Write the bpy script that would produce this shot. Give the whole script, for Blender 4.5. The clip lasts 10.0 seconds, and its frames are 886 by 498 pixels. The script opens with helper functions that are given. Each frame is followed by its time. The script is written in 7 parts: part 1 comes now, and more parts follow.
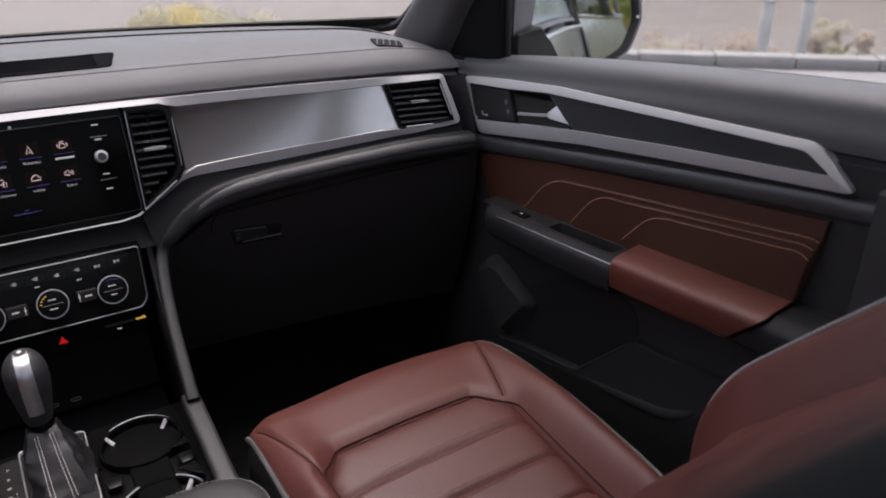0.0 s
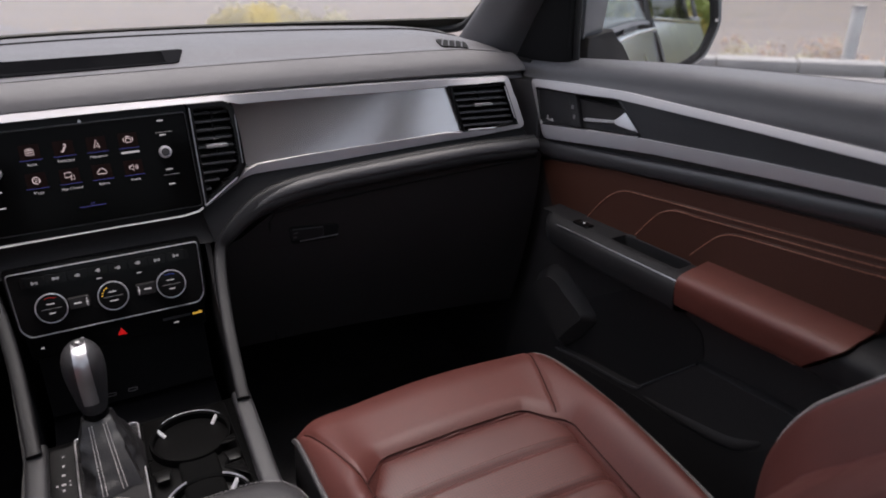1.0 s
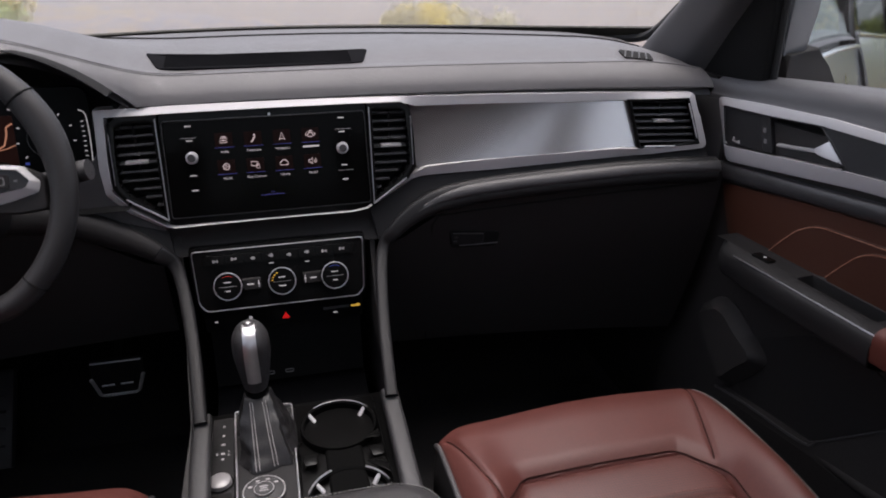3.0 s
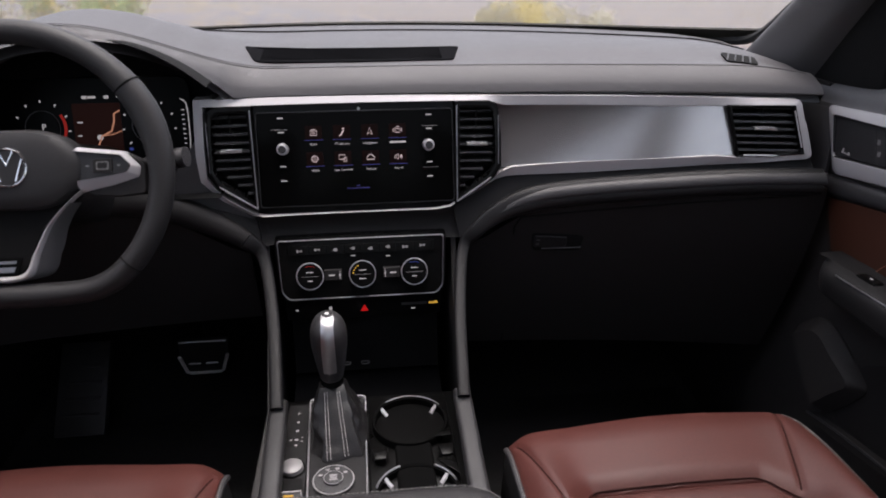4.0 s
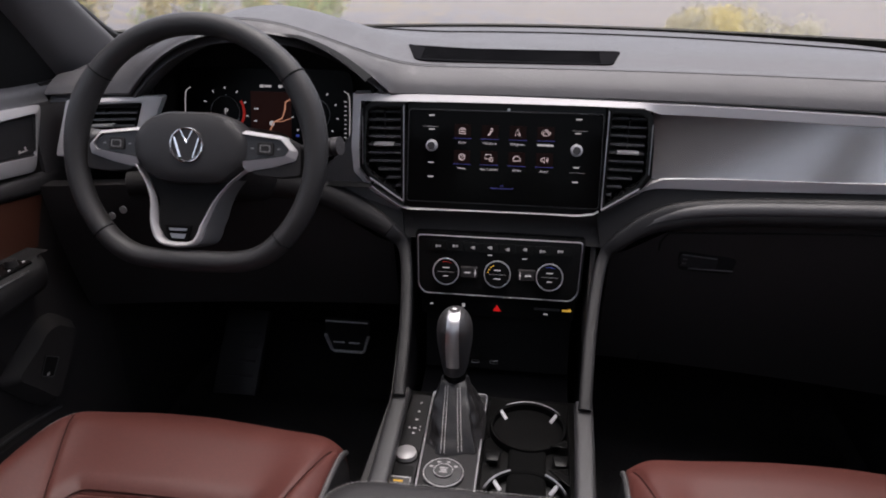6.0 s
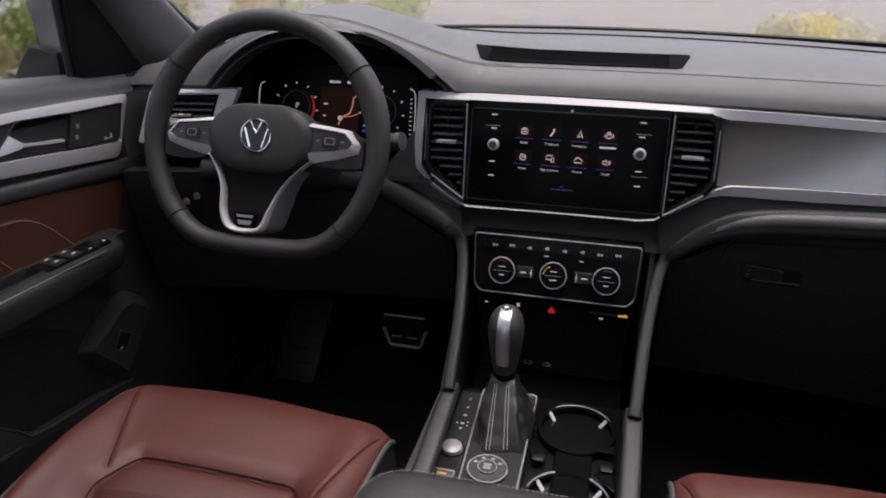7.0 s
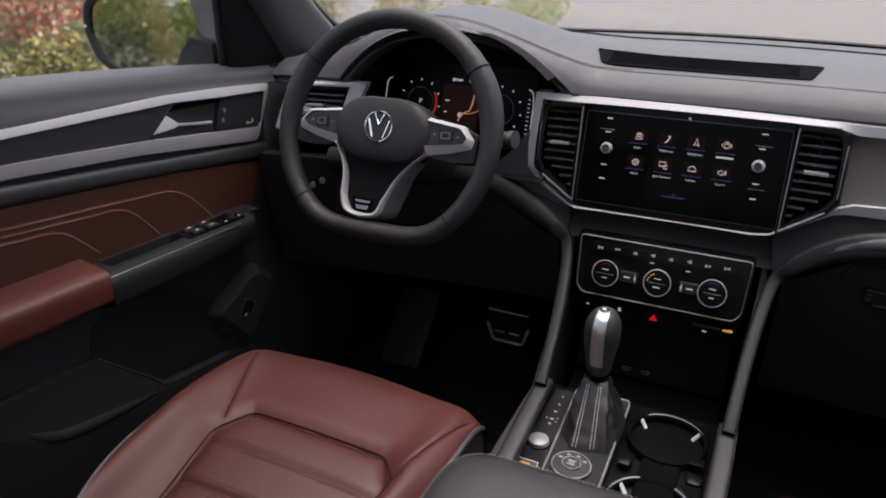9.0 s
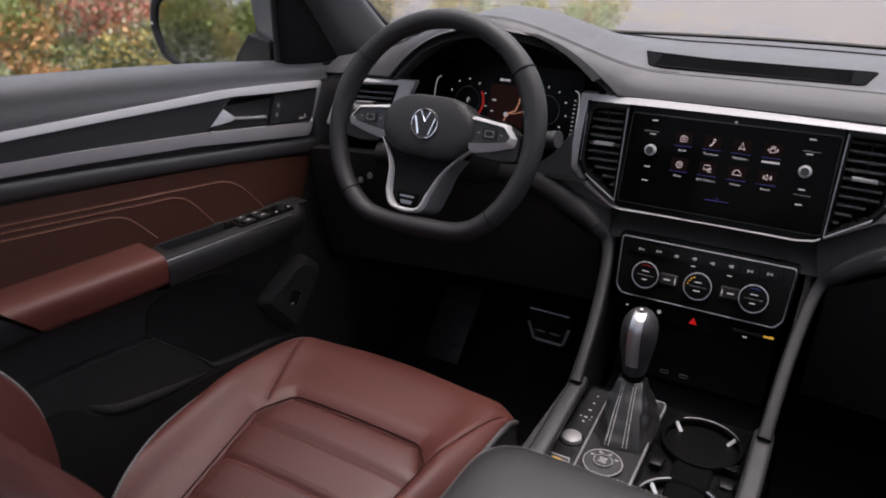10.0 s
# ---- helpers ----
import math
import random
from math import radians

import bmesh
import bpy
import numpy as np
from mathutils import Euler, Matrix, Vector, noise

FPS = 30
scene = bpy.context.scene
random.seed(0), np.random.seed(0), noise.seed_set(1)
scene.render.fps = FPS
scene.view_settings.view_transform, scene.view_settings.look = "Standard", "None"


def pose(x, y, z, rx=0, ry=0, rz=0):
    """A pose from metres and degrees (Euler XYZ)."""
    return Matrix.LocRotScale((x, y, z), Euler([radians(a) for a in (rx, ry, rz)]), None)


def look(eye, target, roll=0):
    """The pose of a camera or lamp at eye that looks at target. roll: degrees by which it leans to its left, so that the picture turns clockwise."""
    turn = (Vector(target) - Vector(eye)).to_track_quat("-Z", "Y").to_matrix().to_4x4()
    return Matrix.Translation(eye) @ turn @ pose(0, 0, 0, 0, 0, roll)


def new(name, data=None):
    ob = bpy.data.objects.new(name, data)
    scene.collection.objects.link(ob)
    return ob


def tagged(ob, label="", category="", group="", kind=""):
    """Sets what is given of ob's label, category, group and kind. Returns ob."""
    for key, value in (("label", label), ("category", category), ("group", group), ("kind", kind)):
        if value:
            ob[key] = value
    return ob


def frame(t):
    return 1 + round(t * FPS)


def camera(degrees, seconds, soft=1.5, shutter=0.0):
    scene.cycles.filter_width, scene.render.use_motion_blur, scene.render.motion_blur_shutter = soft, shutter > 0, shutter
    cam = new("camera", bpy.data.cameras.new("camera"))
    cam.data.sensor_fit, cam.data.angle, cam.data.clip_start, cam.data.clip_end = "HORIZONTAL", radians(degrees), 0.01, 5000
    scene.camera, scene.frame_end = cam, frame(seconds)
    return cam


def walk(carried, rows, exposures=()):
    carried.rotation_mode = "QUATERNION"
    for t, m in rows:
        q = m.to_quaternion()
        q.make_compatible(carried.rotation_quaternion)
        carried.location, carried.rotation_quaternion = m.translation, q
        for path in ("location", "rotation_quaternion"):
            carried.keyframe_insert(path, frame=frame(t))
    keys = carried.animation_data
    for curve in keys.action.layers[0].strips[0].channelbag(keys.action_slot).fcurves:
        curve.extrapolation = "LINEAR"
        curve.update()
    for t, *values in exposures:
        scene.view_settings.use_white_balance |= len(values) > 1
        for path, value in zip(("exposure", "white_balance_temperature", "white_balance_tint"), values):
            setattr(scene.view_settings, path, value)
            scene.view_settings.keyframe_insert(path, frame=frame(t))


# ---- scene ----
cam = camera(64.5, 10.0, soft=1.85)
PATH = [
    (0.0, look((0.0011, -1.0699, 1.4199), (0.4865, -0.3029, 1.0002), -0.51)),
    (0.5, look((0.0146, -1.0597, 1.4178), (0.4693, -0.2737, 0.9990), -0.52)),
    (1.0, look((0.0241, -1.0481, 1.4154), (0.4328, -0.2364, 0.9980), -0.51)),
    (1.5, look((0.0241, -1.0396, 1.4168), (0.3873, -0.2064, 0.9997), -0.36)),
    (2.0, look((0.0175, -1.0312, 1.4166), (0.3294, -0.1762, 1.0005), -0.25)),
    (2.2, look((0.0125, -1.0282, 1.4186), (0.3042, -0.1697, 1.0030), -0.12)),
    (3.3, look((0.0078, -1.0080, 1.4228), (0.1953, -0.1189, 1.0052), 0.05)),
    (3.5, look((0.0092, -1.0061, 1.4226), (0.1725, -0.1134, 1.0025), 0.09)),
    (4.0, look((0.0129, -1.0025, 1.4220), (0.1168, -0.1007, 1.0025), 0.05)),
    (4.5, look((0.0223, -1.0010, 1.4238), (0.0765, -0.0952, 1.0036), 0.02)),
    (5.0, look((0.0402, -1.0003, 1.4200), (0.0278, -0.0913, 1.0033), -0.16)),
    (5.5, look((0.0545, -0.9990, 1.4204), (-0.0151, -0.0926, 1.0037), -0.32)),
    (6.0, look((0.0566, -1.0013, 1.4201), (-0.0721, -0.1009, 1.0045), -0.23)),
    (6.2, look((0.0565, -1.0033, 1.4202), (-0.0976, -0.1067, 1.0051), -0.19)),
    (7.3, look((0.0870, -1.0136, 1.4146), (-0.1644, -0.1365, 1.0053), -0.03)),
    (7.5, look((0.0879, -1.0168, 1.4149), (-0.1823, -0.1448, 1.0067), -0.01)),
    (8.0, look((0.0884, -1.0252, 1.4166), (-0.2279, -0.1690, 1.0081), 0.19)),
    (8.5, look((0.0964, -1.0312, 1.4178), (-0.2574, -0.1899, 1.0090), 0.29)),
    (9.0, look((0.1146, -1.0391, 1.4194), (-0.2724, -0.2127, 1.0104), 0.24)),
    (9.5, look((0.1291, -1.0457, 1.4219), (-0.2879, -0.2343, 1.0122), 0.21)),
    (10.0, look((0.1387, -1.0552, 1.4201), (-0.3116, -0.2606, 1.0129), 0.34)),
]
# focused on the dashboard: what lies outside the windows is soft
cam.data.dof.use_dof, cam.data.dof.focus_distance, cam.data.dof.aperture_fstop = True, 1.15, 4.0
walk(cam, PATH, [(0.0, 1.36, 6500, 18), (10.0, 1.36, 6500, 18)])

# ---- world and light ----
world = bpy.data.worlds.new("sky")
scene.world = world
world.use_nodes = True
wn, wl = world.node_tree.nodes, world.node_tree.links
sky = wn.new("ShaderNodeTexSky")
sky.sky_type, sky.sun_disc = "NISHITA", False
sky.sun_elevation, sky.sun_rotation = radians(83), radians(30)
sky.dust_density, sky.air_density, sky.ozone_density = 4.0, 1.0, 1.0
wn["Background"].inputs["Strength"].default_value = 0.15
grey = wn.new("ShaderNodeHueSaturation")
grey.inputs["Saturation"].default_value = 0.5   # overcast: a paler sky
wl.new(sky.outputs[0], grey.inputs["Color"])
wl.new(grey.outputs[0], wn["Background"].inputs["Color"])
sun = new("sun", bpy.data.lights.new("sun", "SUN"))
sun.data.energy, sun.data.angle, sun.data.color = 1.2, radians(55), (1.0, 0.94, 0.88)
sun.matrix_world = look((0, 0, 0), (-0.07, -0.32, -0.94))


# ---- materials ----
def material(name):
    m = bpy.data.materials.new(name)
    m.use_nodes = True
    return m, m.node_tree.nodes, m.node_tree.links, m.node_tree.nodes["Principled BSDF"]


def surface(name, colour, rough=0.5, metal=0.0, grain=0.0, scale=400.0, vary=0.15, rough_vary=0.1, stretch=(1, 1, 1), cells=False, coat=0.0, spec=0.5):
    """A painted, moulded or woven surface: colour variation at two scales, uneven gloss and a fine relief."""
    m, n, l, b = material(name)
    co = n.new("ShaderNodeTexCoord")
    mp = n.new("ShaderNodeMapping")
    mp.inputs["Scale"].default_value = stretch
    l.new(co.outputs["Object"], mp.inputs["Vector"])
    big, small = n.new("ShaderNodeTexNoise"), n.new("ShaderNodeTexNoise")
    big.inputs["Scale"].default_value, big.inputs["Detail"].default_value = 7.0, 4.0
    small.inputs["Scale"].default_value, small.inputs["Detail"].default_value = scale * 0.4, 3.0
    for t in (big, small):
        l.new(mp.outputs[0], t.inputs["Vector"])
    mix = n.new("ShaderNodeMath")
    mix.operation = "ADD"
    l.new(big.outputs["Fac"], mix.inputs[0])
    l.new(small.outputs["Fac"], mix.inputs[1])
    ramp = n.new("ShaderNodeMapRange")
    ramp.inputs["From Min"].default_value, ramp.inputs["From Max"].default_value = 0.6, 1.4
    ramp.inputs["To Min"].default_value, ramp.inputs["To Max"].default_value = 1 - vary, 1 + vary
    l.new(mix.outputs[0], ramp.inputs["Value"])
    tint = n.new("ShaderNodeMix")
    tint.data_type, tint.blend_type = "RGBA", "MULTIPLY"
    tint.inputs["Factor"].default_value = 1.0
    tint.inputs["A"].default_value = (*colour, 1)
    l.new(ramp.outputs[0], tint.inputs["B"])
    l.new(tint.outputs["Result"], b.inputs["Base Color"])
    rr = n.new("ShaderNodeMapRange")
    rr.inputs["To Min"].default_value, rr.inputs["To Max"].default_value = max(0.02, rough - rough_vary), min(1, rough + rough_vary)
    l.new(big.outputs["Fac"], rr.inputs["Value"])
    l.new(rr.outputs[0], b.inputs["Roughness"])
    b.inputs["Metallic"].default_value = metal
    b.inputs["Specular IOR Level"].default_value = spec
    b.inputs["Coat Weight"].default_value = coat
    b.inputs["Coat Roughness"].default_value = 0.1
    if grain:
        bump = n.new("ShaderNodeBump")
        bump.inputs["Strength"].default_value, bump.inputs["Distance"].default_value = grain, 0.0006
        if cells:
            tex = n.new("ShaderNodeTexVoronoi")
            tex.inputs["Scale"].default_value = scale
            l.new(mp.outputs[0], tex.inputs["Vector"])
            l.new(tex.outputs["Distance"], bump.inputs["Height"])
        else:
            tex = n.new("ShaderNodeTexNoise")
            tex.inputs["Scale"].default_value, tex.inputs["Detail"].default_value = scale, 3.0
            l.new(mp.outputs[0], tex.inputs["Vector"])
            l.new(tex.outputs["Fac"], bump.inputs["Height"])
        l.new(bump.outputs[0], b.inputs["Normal"])
    return m


def glowing(name, colour, strength):
    m, n, l, b = material(name)
    b.inputs["Base Color"].default_value = (*[c * 0.3 for c in colour], 1)
    b.inputs["Emission Color"].default_value = (*colour, 1)
    b.inputs["Emission Strength"].default_value = strength
    b.inputs["Roughness"].default_value = 0.5
    b.inputs["Specular IOR Level"].default_value = 0.08
    return m


def pane_glass(name, haze=0.0, gloss=0.05, tint=(0.95, 0.97, 0.96)):
    m, n, l, b = material(name)
    n.remove(b)
    clear, shine, mix = n.new("ShaderNodeBsdfTransparent"), n.new("ShaderNodeBsdfGlossy"), n.new("ShaderNodeMixShader")
    clear.inputs["Color"].default_value = (*tint, 1)
    shine.inputs["Roughness"].default_value = 0.02
    facing, steep, fac = n.new("ShaderNodeLayerWeight"), n.new("ShaderNodeMath"), n.new("ShaderNodeMath")
    facing.inputs["Blend"].default_value = 0.5
    steep.operation, fac.operation = "POWER", "MULTIPLY_ADD"
    l.new(facing.outputs["Facing"], steep.inputs[0])
    steep.inputs[1].default_value = 5.0
    l.new(steep.outputs[0], fac.inputs[0])
    fac.inputs[1].default_value, fac.inputs[2].default_value = 0.3, gloss
    l.new(fac.outputs[0], mix.inputs["Fac"])
    # a thin translucent layer imitates haze and glare by scattering some daylight
    film, veil = n.new("ShaderNodeBsdfTranslucent"), n.new("ShaderNodeMixShader")
    film.inputs["Color"].default_value = (0.80, 0.78, 0.80, 1)
    veil.inputs["Fac"].default_value = haze
    l.new(clear.outputs[0], veil.inputs[1])
    l.new(film.outputs[0], veil.inputs[2])
    l.new(veil.outputs[0], mix.inputs[1])
    l.new(shine.outputs[0], mix.inputs[2])
    l.new(mix.outputs[0], n["Material Output"].inputs["Surface"])
    return m


def perforated(name, colour):
    """Leather with rows of fine punched holes."""
    m = surface(name, colour, 0.52, grain=0.12, scale=900, vary=0.14, cells=True)
    n, l = m.node_tree.nodes, m.node_tree.links
    b = n["Principled BSDF"]
    co = n.new("ShaderNodeTexCoord")
    dots = n.new("ShaderNodeTexVoronoi")
    dots.voronoi_dimensions = "2D"
    dots.inputs["Scale"].default_value, dots.inputs["Randomness"].default_value = 240.0, 0.0
    l.new(co.outputs["Object"], dots.inputs["Vector"])
    hole = n.new("ShaderNodeMapRange")
    hole.inputs["From Min"].default_value, hole.inputs["From Max"].default_value = 0.16, 0.28
    hole.inputs["To Min"].default_value, hole.inputs["To Max"].default_value = 0.3, 1.0
    l.new(dots.outputs["Distance"], hole.inputs["Value"])
    old = b.inputs["Base Color"].links[0].from_socket
    mul = n.new("ShaderNodeMix")
    mul.data_type, mul.blend_type = "RGBA", "MULTIPLY"
    mul.inputs["Factor"].default_value = 1.0
    l.new(old, mul.inputs["A"])
    l.new(hole.outputs[0], mul.inputs["B"])
    l.new(mul.outputs["Result"], b.inputs["Base Color"])
    return m


RED = (0.0725, 0.0192, 0.0149)
M = {
    "pad": surface("dash_soft_plastic", (0.066, 0.063, 0.066), 0.5, grain=0.5, scale=1100, vary=0.08, cells=True),
    # the dash plastic again, lightened to paint the light on doors and pillars
    "lit_pad": surface("lit_soft_plastic", (0.086, 0.083, 0.086), 0.5, grain=0.5, scale=1100, vary=0.08, cells=True),
    "rail": surface("dark_charcoal_plastic", (0.021, 0.0205, 0.0215), 0.38, grain=0.4, scale=900, vary=0.1, cells=True),
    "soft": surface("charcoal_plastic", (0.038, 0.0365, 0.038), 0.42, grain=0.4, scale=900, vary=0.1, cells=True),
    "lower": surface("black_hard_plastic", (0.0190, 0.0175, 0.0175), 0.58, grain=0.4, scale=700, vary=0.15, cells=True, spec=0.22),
    "arm": surface("black_grained_plastic", (0.016, 0.0155, 0.016), 0.6, grain=0.2, scale=700, vary=0.15, cells=True, spec=0.2),
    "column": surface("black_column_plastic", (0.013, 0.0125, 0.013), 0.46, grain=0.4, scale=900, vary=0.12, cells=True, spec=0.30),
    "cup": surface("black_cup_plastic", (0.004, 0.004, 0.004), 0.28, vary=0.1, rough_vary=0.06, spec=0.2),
    "seal": surface("dull_black_print", (0.030, 0.029, 0.024), 0.6, vary=0.1, spec=0.2),
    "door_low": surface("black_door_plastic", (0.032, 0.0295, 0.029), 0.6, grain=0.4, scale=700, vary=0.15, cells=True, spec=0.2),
    "button": surface("satin_grey_button", (0.27, 0.262, 0.266), 0.42, metal=0.2, vary=0.04),
    "pull": surface("bright_satin_metal", (0.60, 0.59, 0.60), 0.36, metal=0.5, vary=0.04, rough_vary=0.05),
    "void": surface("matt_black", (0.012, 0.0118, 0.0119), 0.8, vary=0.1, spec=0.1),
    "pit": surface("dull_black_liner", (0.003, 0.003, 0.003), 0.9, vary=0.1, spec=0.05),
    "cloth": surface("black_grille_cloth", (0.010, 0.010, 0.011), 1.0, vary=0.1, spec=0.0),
    "silver": surface("satin_silver_paint", (0.47, 0.455, 0.458), 0.48, metal=0.1, grain=0.05, scale=2500, vary=0.05, rough_vary=0.05),
    "inlay": surface("brushed_silver_inlay", (0.485, 0.46, 0.445), 0.17, metal=0.9, grain=0.0, scale=500, vary=0.05, stretch=(0.05, 1, 2.0), rough_vary=0.04),
    "gloss": surface("piano_black", (0.006, 0.006, 0.006), 0.12, vary=0.1, rough_vary=0.03, spec=0.1),
    "screen": surface("black_display_glass", (0.003, 0.003, 0.003), 0.10, vary=0.05, rough_vary=0.02, spec=0.03),
    "dim_screen": surface("dull_display_glass", (0.003, 0.003, 0.003), 0.35, vary=0.05, rough_vary=0.02, spec=0.1),
    # steel edge of the pedal, with the light on it painted as pale colour
    "bright": surface("steel_painted_lit", (0.78, 0.77, 0.78), 0.5, metal=0.1, vary=0.05),
    "shaded_silver": surface("shaded_silver_paint", (0.15, 0.147, 0.148), 0.45, metal=0.2, vary=0.04, rough_vary=0.05),
    "chrome": surface("chrome", (0.72, 0.71, 0.72), 0.14, metal=1.0, vary=0.03, rough_vary=0.05),
    "satin": surface("satin_chrome", (0.58, 0.57, 0.58), 0.36, metal=1.0, vary=0.04, rough_vary=0.05),
    "door_inlay": surface("ribbed_dark_inlay", (0.028, 0.028, 0.030), 0.38, grain=0.5, scale=260, stretch=(1, 0.15, 6), vary=0.1),
    "leather": surface("red_brown_leather", RED, 0.53, grain=0.16, scale=800, vary=0.18, cells=True, spec=0.40),
    "perf": perforated("perforated_leather", RED),
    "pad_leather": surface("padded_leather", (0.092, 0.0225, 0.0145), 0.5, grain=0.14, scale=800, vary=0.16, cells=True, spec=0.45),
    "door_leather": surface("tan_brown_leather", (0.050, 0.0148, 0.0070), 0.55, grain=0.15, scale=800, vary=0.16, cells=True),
    "boot_leather": surface("soft_black_leather", (0.014, 0.0135, 0.014), 0.36, grain=0.5, scale=500, vary=0.15, cells=True),
    "black_leather": surface("black_leather", (0.030, 0.029, 0.030), 0.4, grain=0.45, scale=700, vary=0.12, cells=True),
    "wheel": surface("steering_leather", (0.024, 0.0228, 0.0232), 0.5, grain=0.3, scale=900, vary=0.1, cells=True, spec=0.36),
    "thread": surface("grey_thread", (0.45, 0.43, 0.42), 0.7, vary=0.1),
    "tan_thread": surface("tan_thread", (0.46, 0.22, 0.15), 0.7, vary=0.1),
    "seam": surface("dark_seam", (0.026, 0.0085, 0.007), 0.8, vary=0.1, spec=0.1),
    "seat_thread": surface("dark_red_thread", (0.13, 0.04, 0.033), 0.7, vary=0.1),
    "piping": surface("grey_piping", (0.20, 0.195, 0.19), 0.5, vary=0.1),
    "carpet": surface("black_carpet", (0.040, 0.038, 0.038), 0.95, grain=1.0, scale=500, vary=0.3, spec=0.1),
    "headliner": surface("grey_headliner", (0.42, 0.41, 0.40), 0.9, grain=0.5, scale=400, vary=0.06),
    "rubber": surface("black_rubber", (0.009, 0.009, 0.009), 0.7, vary=0.1),
    "body": surface("grey_car_paint", (0.15, 0.155, 0.165), 0.3, metal=0.3, vary=0.03, coat=0.6),
    "glass": pane_glass("window_glass", 0.0),
    "screen_glass": pane_glass("windscreen_glass", 0.02),
    "tinted": pane_glass("tinted_glass", 0.0, 0.12, (0.80, 0.82, 0.81)),
    "privacy": pane_glass("privacy_glass", 0.0, 0.10, (0.22, 0.23, 0.23)),
    "mark": glowing("white_print", (0.75, 0.72, 0.72), 0.16),
    "icon": glowing("icon_glow", (0.85, 0.68, 0.66), 0.24),
    "icon_back": glowing("icon_tile_glow", (0.030, 0.012, 0.010), 0.006),
    "icon_line": glowing("blue_line_glow", (0.12, 0.12, 0.40), 0.07),
    "hazard": glowing("red_symbol", (0.9, 0.02, 0.02), 0.17),
    "amber": glowing("amber_lamp", (0.95, 0.55, 0.08), 0.19),
    "gauge_red": glowing("gauge_red", (0.75, 0.05, 0.04), 0.09),
    "map": glowing("map_display", (0.10, 0.036, 0.028), 0.026),
    "route": glowing("map_route", (0.80, 0.36, 0.22), 0.16),
    "blue": glowing("blue_symbol", (0.08, 0.12, 0.5), 0.12),
}
mm, mn_, ml_, mb_ = material("mirror_glass")
mb_.inputs["Metallic"].default_value, mb_.inputs["Roughness"].default_value = 1.0, 0.015
mb_.inputs["Base Color"].default_value = (0.82, 0.83, 0.84, 1)
M["mirror"] = mm

# ---- building helpers ----
BASE = {}


def thing(name, at, label, category, group="", kind=""):
    ob = new(name)
    ob.empty_display_size = 0.05
    ob.location = at
    BASE[ob.name] = Matrix.Translation(at)
    return tagged(ob, label, category, group, kind)


def part(name, bm, mat, parent, label="", smooth=True):
    """One bmesh, in world metres, as one mesh object under a thing or a part."""
    bmesh.ops.recalc_face_normals(bm, faces=bm.faces)
    me = bpy.data.meshes.new(name)
    bm.to_mesh(me)
    bm.free()
    me.materials.append(M[mat] if isinstance(mat, str) else mat)
    if smooth:
        me.set_sharp_from_angle(angle=radians(38))
        me.polygons.foreach_set("use_smooth", [True] * len(me.polygons))
    ob = new(name, me)
    if parent:
        ob.parent = parent
        if parent.name in BASE:
            ob.matrix_parent_inverse = BASE[parent.name].inverted()
    if label:
        ob["label"] = label
    return ob


def solid(name, bm, mat, label, category, group="", kind=""):
    return tagged(part(name, bm, mat, None), label, category, group, kind)


def box(x0, x1, y0, y1, z0, z1, bevel=0.0, seg=2):
    bm = bmesh.new()
    bmesh.ops.create_cube(bm, size=1)
    for v in bm.verts:
        v.co = Vector(((x0 + x1) / 2 + v.co.x * (x1 - x0), (y0 + y1) / 2 + v.co.y * (y1 - y0), (z0 + z1) / 2 + v.co.z * (z1 - z0)))
    if bevel:
        bmesh.ops.bevel(bm, geom=bm.edges[:], offset=bevel, segments=seg, profile=0.5, affect="EDGES")
    return bm


def rows_shell(rows, back):
    """A closed shell from rows of points; back(p) gives the point behind p."""
    bm = bmesh.new()
    nu, nv = len(rows), len(rows[0])
    f = [[bm.verts.new(p) for p in r] for r in rows]
    b = [[bm.verts.new(back(Vector(p))) for p in r] for r in rows]
    for i in range(nu - 1):
        for j in range(nv - 1):
            bm.faces.new((f[i][j], f[i + 1][j], f[i + 1][j + 1], f[i][j + 1]))
            bm.faces.new((b[i][j], b[i][j + 1], b[i + 1][j + 1], b[i + 1][j]))
    for i in range(nu - 1):
        bm.faces.new((f[i][0], b[i][0], b[i + 1][0], f[i + 1][0]))
        bm.faces.new((f[i][-1], f[i + 1][-1], b[i + 1][-1], b[i][-1]))
    for j in range(nv - 1):
        bm.faces.new((f[0][j], f[0][j + 1], b[0][j + 1], b[0][j]))
        bm.faces.new((f[-1][j], b[-1][j], b[-1][j + 1], f[-1][j + 1]))
    return bm


def prism(front, push, bevel=0.0):
    """A polygon of points pushed along a vector into a solid."""
    bm = bmesh.new()
    push = Vector(push)
    a = [bm.verts.new(p) for p in front]
    b = [bm.verts.new(Vector(p) + push) for p in front]
    bm.faces.new(a)
    bm.faces.new(b[::-1])
    for i in range(len(a)):
        j = (i + 1) % len(a)
        bm.faces.new((a[i], b[i], b[j], a[j]))
    if bevel:
        bmesh.ops.bevel(bm, geom=bm.edges[:], offset=bevel, segments=2, profile=0.5, affect="EDGES")
    return bm


def spline(points, n=8, closed=False):
    """A smooth line through the points (Catmull-Rom)."""
    p = [Vector(q) for q in points]
    m, out = len(p), []
    for i in range(m if closed else m - 1):
        a, b, c, d = (p[(i + k) % m] if closed else p[min(max(i + k, 0), m - 1)] for k in (-1, 0, 1, 2))
        for k in range(n):
            t = k / n
            out.append(0.5 * (2 * b + (c - a) * t + (2 * a - 5 * b + 4 * c - d) * t * t + (3 * b - a - 3 * c + d) * t ** 3))
    if not closed:
        out.append(p[-1])
    return out


def bent(v, e):
    return math.copysign(abs(v) ** e, v)


